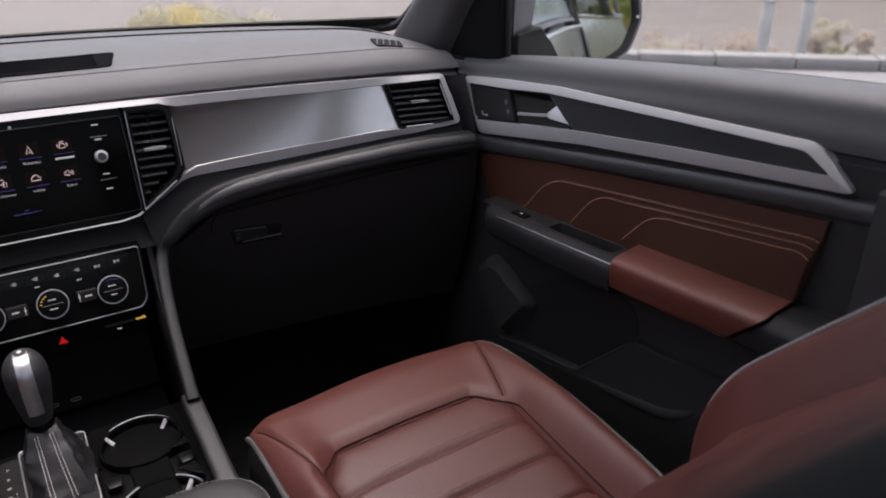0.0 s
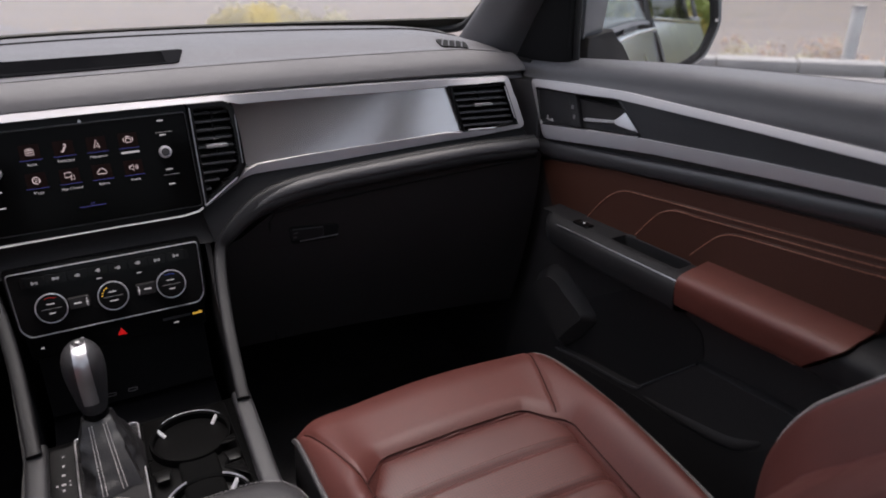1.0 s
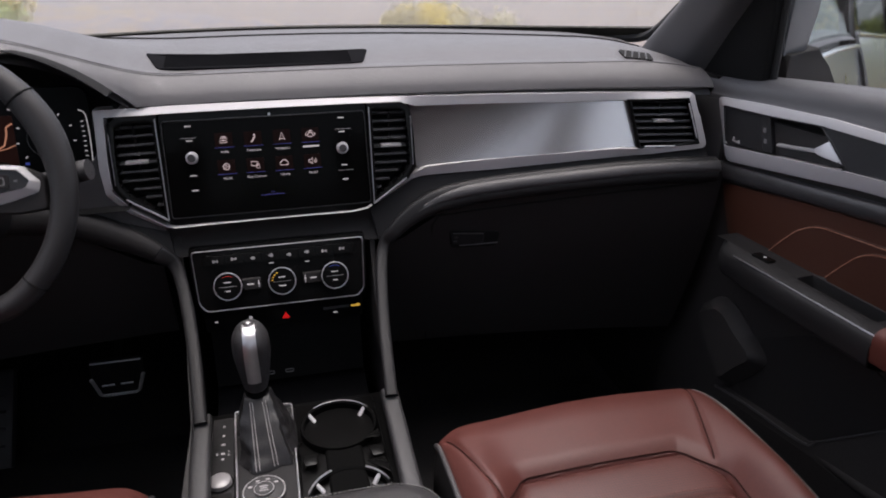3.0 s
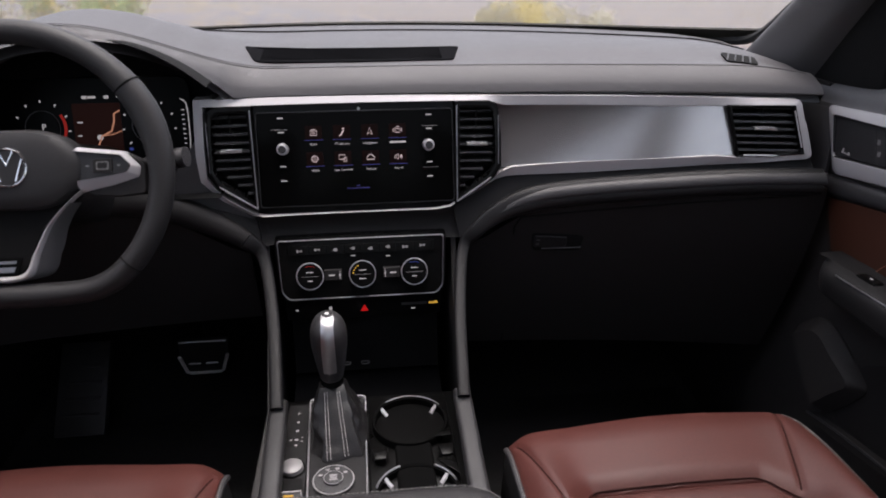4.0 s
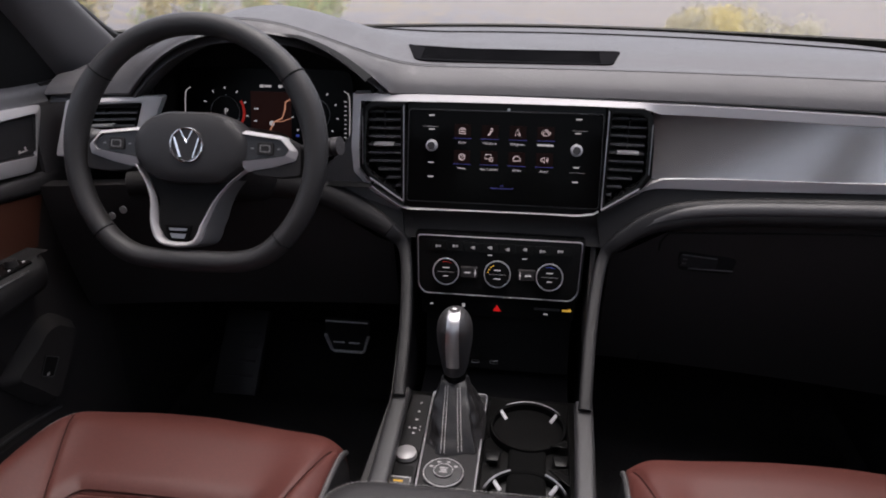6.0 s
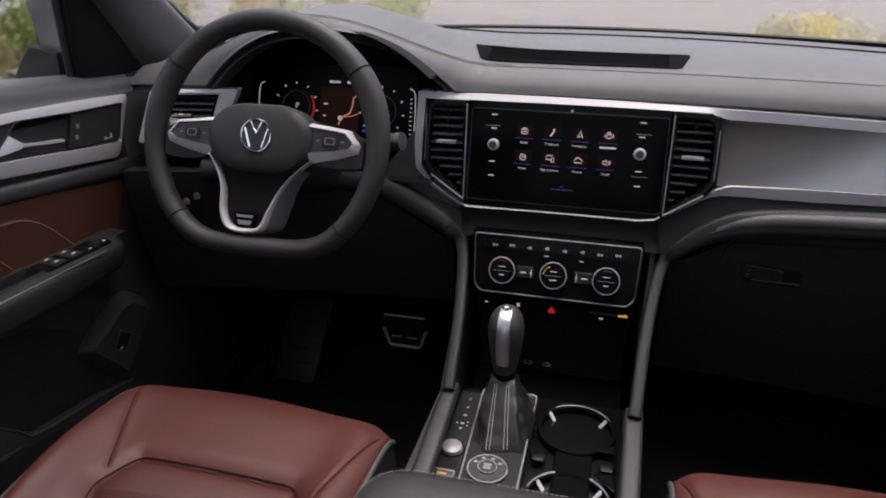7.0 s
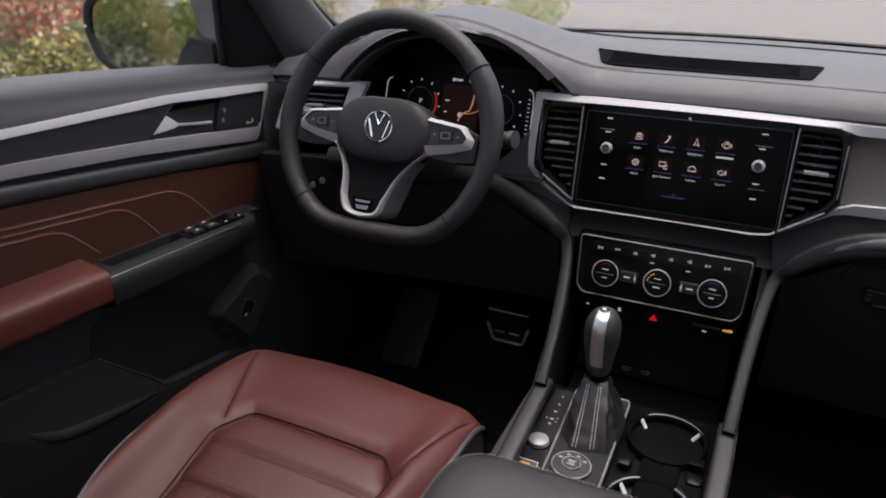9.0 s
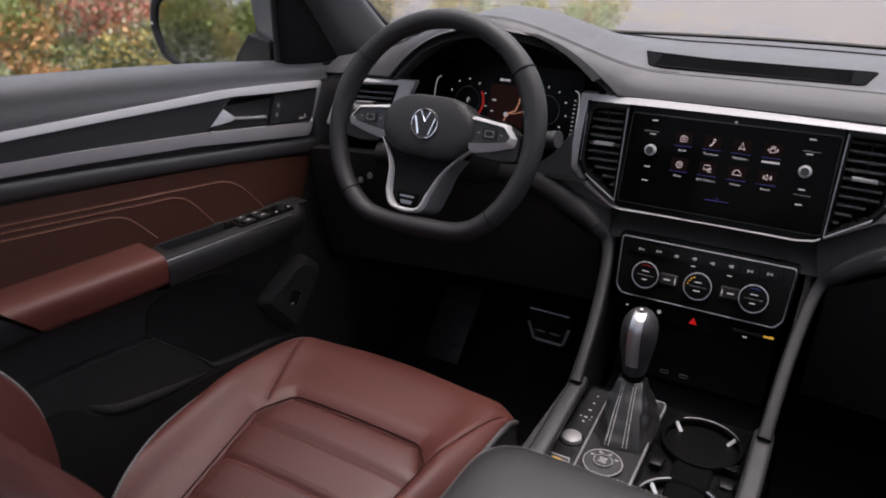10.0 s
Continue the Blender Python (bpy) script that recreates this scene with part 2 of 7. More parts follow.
def tube(points, r, n=8, closed=False, flat=1.0, up=(0, 0, 1), square=1.0):
    """A tube along points; r a number or a list; flat squeezes it along up."""
    bm = bmesh.new()
    pts, m, rings = [Vector(p) for p in points], len(points), []
    for i, p in enumerate(pts):
        a = pts[(i - 1) % m] if closed or i else p
        b = pts[(i + 1) % m] if closed or i < m - 1 else p
        d = (b - a).normalized()
        s = d.cross(Vector(up))
        s = s.normalized() if s.length > 1e-4 else d.orthogonal().normalized()
        w = s.cross(d)
        rr = r[i] if isinstance(r, (list, tuple)) else r
        rings.append([bm.verts.new(p + rr * (bent(math.cos(2 * math.pi * k / n), square) * s + flat * bent(math.sin(2 * math.pi * k / n), square) * w)) for k in range(n)])
    for i in range(m if closed else m - 1):
        for k in range(n):
            u, v = rings[i], rings[(i + 1) % m]
            bm.faces.new((u[k], u[(k + 1) % n], v[(k + 1) % n], v[k]))
    if not closed:
        bm.faces.new(rings[0][::-1])
        bm.faces.new(rings[-1])
    return bm


def lathe(profile, at, axis=(0, 0, 1), n=32):
    """Turns (radius, height) pairs round an axis into a closed solid."""
    bm = bmesh.new()
    turn = Vector((0, 0, 1)).rotation_difference(Vector(axis).normalized()).to_matrix()
    rings = []
    for r, h in profile:
        if r < 1e-6:
            rings.append([bm.verts.new(Vector(at) + turn @ Vector((0, 0, h)))])
        else:
            rings.append([bm.verts.new(Vector(at) + turn @ Vector((r * math.cos(2 * math.pi * k / n), r * math.sin(2 * math.pi * k / n), h))) for k in range(n)])
    for a, b in zip(rings, rings[1:]):
        for k in range(n):
            u = [a[k % len(a)], a[(k + 1) % len(a)], b[(k + 1) % len(b)], b[k % len(b)]]
            u = list(dict.fromkeys(u))
            if len(u) > 2:
                bm.faces.new(u)
    for r in (rings[0], rings[-1]):
        if len(r) > 1:
            bm.faces.new(r)
    return bm


def resample(poly, n):
    """n points per side of a polygon of (a, b) pairs."""
    out = []
    for i, p in enumerate(poly):
        q = poly[(i + 1) % len(poly)]
        out += [(p[0] + (q[0] - p[0]) * k / n, p[1] + (q[1] - p[1]) * k / n) for k in range(n)]
    return out


def rounded(poly, r, n=4):
    """A polygon of (a, b) pairs with rounded corners."""
    out = []
    for i, p in enumerate(poly):
        a, p, b = Vector(poly[i - 1]), Vector(p), Vector(poly[(i + 1) % len(poly)])
        rr = min(r, (a - p).length * 0.45, (b - p).length * 0.45)
        u, v = p + (a - p).normalized() * rr, p + (b - p).normalized() * rr
        for k in range(n + 1):
            t = k / n
            out.append(tuple((1 - t) ** 2 * u + 2 * t * (1 - t) * p + t * t * v))
    return out


def ring_plate(outer, inner, place, d0, d1, crown=0.0):
    """A flat frame between two polygons of equal count; place(a, b, d) gives the point d proud of the surface."""
    bm = bmesh.new()
    n = len(outer)
    mid = [((o[0] + i[0]) / 2, (o[1] + i[1]) / 2) for o, i in zip(outer, inner)]
    loops = [[bm.verts.new(place(a, b, d)) for a, b in poly] for poly, d in ((outer, d0), (outer, d1), (mid, d1 + crown), (inner, d1), (inner, d0))]
    for u, v in zip(loops, loops[1:] + loops[:1]):
        for k in range(n):
            bm.faces.new((u[k], u[(k + 1) % n], v[(k + 1) % n], v[k]))
    return bm


def slope_ring(outer, inner, place, d0, d_out, d_in):
    """A frame whose face rises from its outer to its inner edge."""
    bm = bmesh.new()
    n = len(outer)
    lip = [(o[0] + (i[0] - o[0]) * 0.12, o[1] + (i[1] - o[1]) * 0.12) for o, i in zip(outer, inner)]
    loops = [[bm.verts.new(place(a, b, d)) for a, b in poly] for poly, d in ((outer, d0), (outer, d_out - 0.0012), (lip, d_out), (inner, d_in), (inner, d0))]
    for u, v in zip(loops, loops[1:] + loops[:1]):
        for k in range(n):
            bm.faces.new((u[k], u[(k + 1) % n], v[(k + 1) % n], v[k]))
    return bm


def strip_ring(outer, inner, place, d0, heights):
    """A frame whose height is given for each vertex: heights(a, b, is_outer)."""
    bm = bmesh.new()
    n = len(outer)
    loops = [[bm.verts.new(place(a, b, d0)) for a, b in outer], [bm.verts.new(place(a, b, heights(a, b, True))) for a, b in outer],
             [bm.verts.new(place(a, b, heights(a, b, False))) for a, b in inner], [bm.verts.new(place(a, b, d0)) for a, b in inner]]
    for u, v in zip(loops, loops[1:] + loops[:1]):
        for k in range(n):
            bm.faces.new((u[k], u[(k + 1) % n], v[(k + 1) % n], v[k]))
    return bm


def plate(poly, place, d0, d1, edge=0.0):
    """A flat plate on a surface; edge chamfers its rim."""
    bm = bmesh.new()
    n = len(poly)
    ca, cb = sum(p[0] for p in poly) / n, sum(p[1] for p in poly) / n
    shrink = []
    if edge:
        for a, b in poly:
            v = Vector((ca - a, cb - b))
            v = v.normalized() * edge if v.length > edge else v * 0
            shrink.append((a + v.x, b + v.y))
    lo = [bm.verts.new(place(a, b, d0)) for a, b in poly]
    hi = [bm.verts.new(place(a, b, d1 - edge)) for a, b in poly]
    top = [bm.verts.new(place(a, b, d1)) for a, b in shrink] if edge else hi
    for u, v in ((lo, hi),) + (((hi, top),) if edge else ()):
        for k in range(n):
            bm.faces.new((u[k], u[(k + 1) % n], v[(k + 1) % n], v[k]))
    bm.faces.new(top)
    bm.faces.new(lo[::-1])
    return bm


def join(*bms):
    out = bmesh.new()
    for b in bms:
        me = bpy.data.meshes.new("tmp")
        b.to_mesh(me)
        b.free()
        out.from_mesh(me)
        bpy.data.meshes.remove(me)
    return out


def letters(text, size, m):
    """Built-in font letters as a thin mesh, at the pose m (x to the right of the reader, y up)."""
    cu = bpy.data.curves.new("letters", "FONT")
    cu.body, cu.size, cu.extrude, cu.align_x, cu.align_y, cu.resolution_u = text, size, size * 0.02, "CENTER", "CENTER", 2
    ob = bpy.data.objects.new("letters", cu)
    me = bpy.data.meshes.new_from_object(ob)
    bm = bmesh.new()
    bm.from_mesh(me)
    bm.transform(m)
    bpy.data.objects.remove(ob)
    bpy.data.meshes.remove(me)
    return bm


def stitches(points, length, gap, r, lift=(0, 0, 0)):
    """A row of short thread stitches along a line."""
    pts, bms, run = [Vector(p) + Vector(lift) for p in points], [], 0.0
    start, on = pts[0], True
    line, acc = [pts[0]], 0.0
    for a, b in zip(pts, pts[1:]):
        seg, pos = (b - a).length, 0.0
        while seg - pos > 1e-9:
            need = (length if on else gap) - acc
            step = min(need, seg - pos)
            pos, acc = pos + step, acc + step
            q = a + (b - a) * (pos / seg)
            if on:
                line.append(q)
            if acc >= (length if on else gap) - 1e-9:
                if on and len(line) > 1:
                    bms.append(tube(line, r, 5))
                on, acc, line = not on, 0.0, [q]
    return join(*bms)


# ---- the dashboard's surfaces ----
def face_y(x, z):
    """How far ahead the dashboard's front face stands."""
    return 0.07 - 0.15 * x * x + 0.22 * (z - 1.1)


def on_face(x, z, d):
    return Vector((x, face_y(x, z) - d, z))


def span(a, b, n):
    return [a + (b - a) * i / n for i in range(n + 1)]


def arch(x, mid, half, power):
    return max(0.0, 1 - abs((x - mid) / half) ** power)


def hood_lip(x):
    """Lower edge of the pad, raised over the instruments."""
    return 1.1815 + 0.0995 * arch(x, -0.385, 0.205, 2.3)


def hood_crest(x):
    return 0.080 * math.cos(math.pi / 2 * min(1.0, abs(x + 0.40) / 0.28)) ** 2


def pad_row(x):
    """The section of the upper pad at x, from its lower lip to the foot of the windscreen."""
    f, high = face_y(x, 1.185), hood_crest(x)
    hood = high / 0.080
    end = 0.05 * max(0.0, (abs(x) - 0.60) / 0.13) ** 2
    lip, out = hood_lip(x), 1.2190 + high - end * 0.3
    cy, cz = f + 0.040 - 0.076 * hood, out
    ly, lz = f + 0.004 - 0.055 * hood, lip
    roll = [(ly + (cy - ly) * t ** 1.7, lz + (cz - lz) * t ** 0.85) for t in (0.0, 0.22, 0.45, 0.7, 1.0)]
    pts = [
        (f + 0.03 - 0.01 * hood, lip - 0.001), *roll, (cy + 0.012, cz + 0.0016),
        (max(0.152 - 0.15 * x * x, cy + 0.030), 1.2222 + high - end * 0.4), (0.217 - 0.17 * x * x, 1.2318 + high * 0.9 - end * 0.5),
        (0.29 - 0.24 * x * x, 1.2345 + high * 0.66 - end * 0.6), (0.39 - 0.34 * x * x, 1.2310 + high * 0.3 - end * 0.5), (0.605 - 0.47 * x * x, 1.2225 - end * 0.2),
    ]
    return [Vector((x, y, z)) for y, z in pts]


def pad_z(x, y):
    row = spline(pad_row(x)[5:], 4)
    for a, b in zip(row, row[1:]):
        if a.y <= y <= b.y:
            return a.z + (b.z - a.z) * (y - a.y) / (b.y - a.y)
    return row[-1].z


# ---- the setting: cabin shell, ground, far slopes ----
def build_shell():
    solid("floor", box(-0.83, 0.83, -2.6, 0.75, 0.36, 0.40), "carpet", "black carpeted floor of the car cabin", "floor", kind="structure")
    solid("wall_front", box(-0.83, 0.83, 0.66, 0.70, 0.40, 1.14), "void", "black firewall ahead of the footwells", "wall", kind="structure")
    solid("wall_rear", box(-0.80, 0.80, -2.64, -2.6, 0.40, 1.17), "soft", "dark rear wall of the cabin", "wall", kind="structure")
    o = [(-0.72, -2.62), (0.72, -2.62), (0.70, -0.42), (-0.70, -0.42)]
    i = [(-0.655, -2.20), (0.655, -2.20), (0.655, -1.14), (-0.655, -1.14)]
    lining = ring_plate(o, i, lambda a, b, d: Vector((a, b, d)), 1.80, 1.76)
    solid("ceiling", lining, "headliner", "grey woven headliner round a glass roof", "ceiling", kind="structure")
    roof = solid("window_2", box(-0.67, 0.67, -2.22, -1.12, 1.803, 1.807), "tinted", "tinted glass roof pane", "roof window", kind="structure")
    roof.visible_shadow = False
    for s, nm in ((-1, "wall_west"), (1, "wall_east")):
        x0, x1 = sorted((s * 0.80, s * 0.86))
        solid(nm, box(x0, x1, -2.6, -1.12, 0.40, 1.22), "soft", "dark trim of the rear cabin side", "wall", kind="structure")
        x0, x1 = sorted((s * 0.765, s * 0.80))
        solid("trim", box(x0, x1, 0.06, 0.70, 0.40, 1.19), "lower", "black kick panel of the footwell", "kick panel", kind="structure")
        # roof pillars behind the front doors
        for y, w in ((-1.19, 0.065), (-2.05, 0.09), (-2.55, 0.1)):
            pil = prism([(s * 0.82, y - w, 1.2), (s * 0.82, y + w, 1.2), (s * 0.695, y + w * 0.8, 1.78), (s * 0.695, y - w * 0.8, 1.78)], (s * 0.03, 0, 0))
            solid("trim", pil, "lower", "black-covered roof pillar", "pillar", kind="structure")
        rail = tube([(s * 0.70, -0.40, 1.76), (s * 0.72, -1.2, 1.765), (s * 0.71, -2.55, 1.76)], 0.03, 10)
        solid("trim", rail, "headliner", "grey roof rail trim", "trim", kind="structure")


def build_cowl():
    """The black tray under the windscreen's foot, between the dash pad and the firewall."""
    rows = [[Vector((x, y, 1.150 - 0.03 * (y - 0.2))) for y in span(0.17, 0.80, 6)] for x in span(-0.84, 0.84, 8)]
    solid("trim", rows_shell(rows, lambda p: p + Vector((0, 0, -0.012))), "void", "black cowl tray under the windscreen", "cowl", kind="structure")


def build_windscreen():
    rows = []
    for x in span(-0.80, 0.80, 24):
        a, b = Vector((x, 0.63 - 0.47 * x * x, 1.215)), Vector((x * 0.82, -0.42 - 0.12 * x * x, 1.77))
        rows.append([a + (b - a) * t + Vector((0, 0, 0.03 * math.sin(math.pi * t))) for t in span(0, 1, 10)])
    ob = solid("window_1", rows_shell(rows, lambda p: p + Vector((0, 0.003, 0.004))), "screen_glass", "clear curved windscreen glass", "windscreen", kind="structure")
    ob.visible_shadow = False
    # black ceramic band and the seal along its foot
    band = []
    for x in span(-0.80, 0.80, 30):
        a = Vector((x, 0.625 - 0.47 * x * x, 1.2155))
        w = 0.016 + 0.012 * abs(x / 0.8) ** 6
        band.append([a + Vector((0, -0.004 - w * t, (0.011 + 0.014 * abs(x / 0.8) ** 4) * t)) for t in span(0, 1, 2)])
    solid("trim", rows_shell(band, lambda p: p + Vector((0, 0.004, 0.003))), "seal", "black printed band along the windscreen's foot", "windscreen seal", kind="structure")
    for s in (-1, 1):
        corner = spline([(s * 0.62, 0.450, 1.211), (s * 0.70, 0.400, 1.212), (s * 0.757, 0.335, 1.218), (s * 0.757, 0.265, 1.245), (s * 0.757, 0.20, 1.290), (s * 0.745, 0.14, 1.324), (s * 0.70, -0.05, 1.46)], 6)
        solid("trim", tube(corner, 0.0085, 8), "rubber", "black rubber seal at the windscreen's corner", "windscreen seal", kind="structure")


def build_pillar(s, name):
    """The windscreen pillar's grey trim."""
    def at(u, z):
        k = z - 1.17
        pts = [(0.752 - 0.10 * k, 0.345 - 1.38 * k), (0.729 - 0.12 * k, 0.315 - 1.38 * k), (0.730 - 0.12 * k, 0.255 - 1.30 * k), (0.744 - 0.1 * k, 0.175 - 1.10 * k), (0.776 - 0.08 * k, 0.125 - 0.85 * k), (0.80 - 0.05 * k, 0.11 - 0.8 * k)]
        a, b = pts[min(int(u), 4)], pts[min(int(u), 4) + 1]
        t = u - min(int(u), 4)
        return Vector((s * (a[0] + (b[0] - a[0]) * t), a[1] + (b[1] - a[1]) * t, z))
    rows = [spline([at(u, z) for u in range(6)], 5) for z in span(1.17, 1.40, 8)]
    top = rows[-1]
    for k in span(0, 1, 6)[1:]:
        rows.append([p + Vector((-s * 0.12 * k, -0.47 * k - 0.1 * k * i / 25, 0.38 * k)) for i, p in enumerate(top)])
    solid(name, rows_shell(rows, lambda p: p + Vector((s * 0.035, 0.01, 0))), "lit_pad", "grey moulded trim of the windscreen pillar", "pillar", kind="structure")


# ---- the dashboard ----
def slats(owner, x0, x1, z0, z1, n, cut=None, mat="soft"):
    for i in range(n):
        z = z0 + (z1 - z0) * (i + 0.5) / n
        a, b = x0, x1
        if cut:
            a, b = cut(a, b, z)
        h = (z1 - z0) / n * 0.13
        rows = [[on_face(x, z + q, d) for q, d in ((-h, -0.022), (-h * 0.2, -0.002), (h, 0.0))] for x in span(a, b, 6)]
        part("slat", rows_shell(rows, lambda p: p + Vector((0, 0.0015, 0.003))), mat, owner)


def build_dashboard():
    d = thing("dashboard", (0, 0.1, 0.9), "charcoal soft-touch dashboard with satin silver trim band", "dashboard")
    # upper pad with the raised instrument hood; the loudspeaker slot is let into it
    xs = sorted(set(span(-0.725, 0.725, 58) + span(-0.66, -0.14, 52) + [-0.172, 0.172]))
    rows = [pad_row(x) for x in xs]
    smooth = []
    for r in rows:
        q = spline(r, 3)
        smooth.append(q)
    pad = part("upper_pad", rows_shell(smooth, lambda p: p + Vector((0, 0.006, -0.014))), "pad", d)
    # seam along the hood's crest
    crest = [pad_row(x)[5] + Vector((0, 0, 0.0002)) for x in span(-0.66, 0.715, 120)]
    part("crease", tube(crest, 0.0007, 5), "soft", pad, "fine crease along the dash top and over the hood")
    part("hood_seam", tube([p + Vector((0, 0.006, 0.0012)) for p in crest[:50]], 0.0007, 5), "void", pad, "dark stitched seam over the instrument hood")
    # loudspeaker slot
    def on_top(x, y, k):
        return Vector((x, y, pad_z(x, y) + k))
    slot = rounded([(-0.176, 0.217), (0.180, 0.217), (0.163, 0.152), (-0.154, 0.152)], 0.010)
    well = []
    for y in span(0.153, 0.216, 10):
        t = (y - 0.152) / 0.065
        e = 0.010 * (max(0, (0.12 - t) / 0.12) ** 2 + max(0, (t - 0.9) / 0.1) ** 2)
        well.append([on_top(x, y, 0.0018) for x in span(-0.154 - 0.022 * t + e, 0.163 + 0.017 * t - e, 20)])
    part("speaker_slot", rows_shell(well, lambda p: p + Vector((0, 0, -0.006))), "cloth", pad, "black loudspeaker grille in the dash top")
    inner = [(a * 0.972, 0.1845 + (b - 0.1845) * 0.92) for a, b in slot]
    part("slot_rim", ring_plate(resample(slot, 3), resample(inner, 3), on_top, 0.0, 0.0022, 0.0004), "cloth", pad)
    mesh = [tube([on_top(-0.145, y, 0.0028), on_top(0.145, y, 0.0028)], 0.0006, 4) for y in span(0.159, 0.210, 10)]
    part("slot_mesh", join(*mesh), "cloth", pad)
    gap = [Vector((x, 0.475 - 0.50 * x * x, pad_z(x, 0.475 - 0.50 * x * x) + 0.0005)) for x in span(-0.70, 0.70, 40)]
    part("screen_gap", tube(gap, 0.0026, 6), "void", pad, "dark gap ahead of the windscreen")
    # defrost outlets at both ends
    for s in (-1, 1):
        quad = [(s * 0.606, 0.132), (s * 0.601, 0.092), (s * 0.642, 0.070), (s * 0.657, 0.112)]
        part("defrost_outlet", plate(rounded(quad, 0.006), on_top, -0.003, 0.0025), "void", pad, "small black side-window outlet")
        for k in range(4):
            t = (k + 0.5) / 4
            a = on_top(s * (0.596 + 0.040 * t), 0.098 - 0.026 * t, 0.0024)
            b = on_top(s * (0.614 + 0.040 * t), 0.130 - 0.020 * t, 0.0024)
            part("defrost_vane", tube([a, b], 0.0013, 6), "soft", pad)
    # one silver band round the display and along the passenger's side: outer and inner edge
    edge = [((-0.240, 1.183), (-0.2265, 1.1735)), ((0.0, 1.1818), (0.0, 1.1735)), ((0.200, 1.1800), (0.205, 1.1735)), ((0.232, 1.1793), (0.2335, 1.1645)), ((0.36, 1.1785), (0.36, 1.1638)),
            ((0.475, 1.1775), (0.475, 1.1628)), ((0.58, 1.1765), (0.5815, 1.1645)), ((0.680, 1.1755), (0.674, 1.1675)), ((0.6885, 1.1745), (0.6790, 1.1665)), ((0.6925, 1.1695), (0.6805, 1.1615)),
            ((0.702, 1.131), (0.6890, 1.131)), ((0.7110, 1.0960), (0.6965, 1.1000)), ((0.7095, 1.0905), (0.6970, 1.0965)), ((0.7040, 1.0870), (0.6930, 1.0950)), ((0.600, 1.0765), (0.599, 1.0880)),
            ((0.5645, 1.0742), (0.5645, 1.0895)), ((0.4624, 1.0668), (0.4624, 1.0838)), ((0.3653, 1.0607), (0.3653, 1.0795)), ((0.3148, 1.0588), (0.316, 1.0770)), ((0.262, 1.0573), (0.2724, 1.0742)),
            ((0.236, 1.0560), (0.2450, 1.0720)), ((0.2202, 1.0515), (0.2265, 1.0645)), ((0.2060, 1.0430), (0.2115, 1.0522)), ((0.1853, 1.0305), (0.189, 1.0380)), ((0.158, 1.0155), (0.160, 1.0210)),
            ((0.143, 1.0085), (0.145, 1.0115)), ((0.120, 1.0058), (0.120, 1.0078)), ((-0.150, 1.0050), (-0.150, 1.0070)), ((-0.166, 1.0075), (-0.160, 1.0105)), ((-0.210, 1.0330), (-0.204, 1.0385)),
            ((-0.2390, 1.0630), (-0.2280, 1.0680)), ((-0.2430, 1.100), (-0.2285, 1.105))]
    o, i = resample([a for a, b in edge], 5), resample([b for a, b in edge], 5)
    part("trim_band", strip_ring(o, i, on_face, -0.024, lambda a, b, q: ((0.000 if q else 0.0055 - 0.0075 * min(1, max(0, (a - 0.20) / 0.04)) * min(1, max(0, (0.62 - a) / 0.05))) if b > 1.14 else (0.0035 if q else 0.005) if a > 0.62 else (0.0005 if q else 0.0075))), "silver", d, "satin silver trim band")
    foot = spline([(a, b, 0) for a, b in ((0.226, 1.0690), (0.2450, 1.0705), (0.2724, 1.0730), (0.316, 1.0755), (0.3653, 1.0780), (0.4624, 1.0822), (0.5645, 1.0880), (0.604, 1.0890))], 4)
    inlay = []
    for k, q in enumerate(foot):
        a = q.x - 0.0165 * k / (len(foot) - 1)
        lean = radians(14.5 - 30 * (q.x - 0.25))
        swell = -0.002 + 0.008 * math.sin(math.pi * (q.x - 0.226) / 0.378)
        inlay.append([on_face(q.x + (a - q.x) * t, q.y + (1.1660 - q.y) * t, swell - 0.095 * lean * t) for t in span(0, 1, 10)])
    part("inlay", rows_shell(inlay, lambda p: p + Vector((0, 0.004, 0))), "inlay", d, "brushed silver decor inlay")
    flare = [(-0.2415, 1.125), (-0.275, 1.080), (-0.302, 1.055), (-0.286, 1.036), (-0.222, 1.020), (-0.164, 1.001), (-0.160, 1.0065), (-0.2085, 1.032), (-0.2375, 1.0625)]
    part("flare_panel", plate(resample(flare, 3), on_face, -0.016, -0.001, 0.002), "soft", d, "charcoal panel beside the display")
    # the driver's end
    o = resample(rounded([(-0.6885, 1.1755), (-0.540, 1.1790), (-0.583, 1.080), (-0.7115, 1.090)], 0.006), 3)
    i = resample(rounded([(-0.6795, 1.1665), (-0.5735, 1.1690), (-0.597, 1.092), (-0.6965, 1.098)], 0.006), 3)
    part("trim_band", ring_plate(o, i, on_face, -0.012, 0.004, 0.002), "silver", d, "satin silver trim band")
    # outer vents and centre vents
    for x0, x1, z0, z1, n, cut in (
        (0.580, 0.700, 1.088, 1.167, 7, lambda a, b, z: (0.5850 + (1.166 - z) * 0.2138, 0.6760 + (1.168 - z) * 0.2575)),
        (-0.702, -0.570, 1.094, 1.168, 7, lambda a, b, z: (-0.6760 - (1.168 - z) * 0.25, -0.5780 - (1.168 - z) * 0.30)),
        (-0.222, -0.160, 1.031, 1.162, 10, lambda a, b, z: (max(a, -0.2150 + max(0, 1.078 - z) * 1.15), b)),
        (0.160, 0.222, 1.031, 1.162, 10, lambda a, b, z: (a, min(b, 0.2150 - max(0, 1.078 - z) * 1.15))),
    ):
        centre = n == 10
        sgn = -1 if x0 < 0 else 1
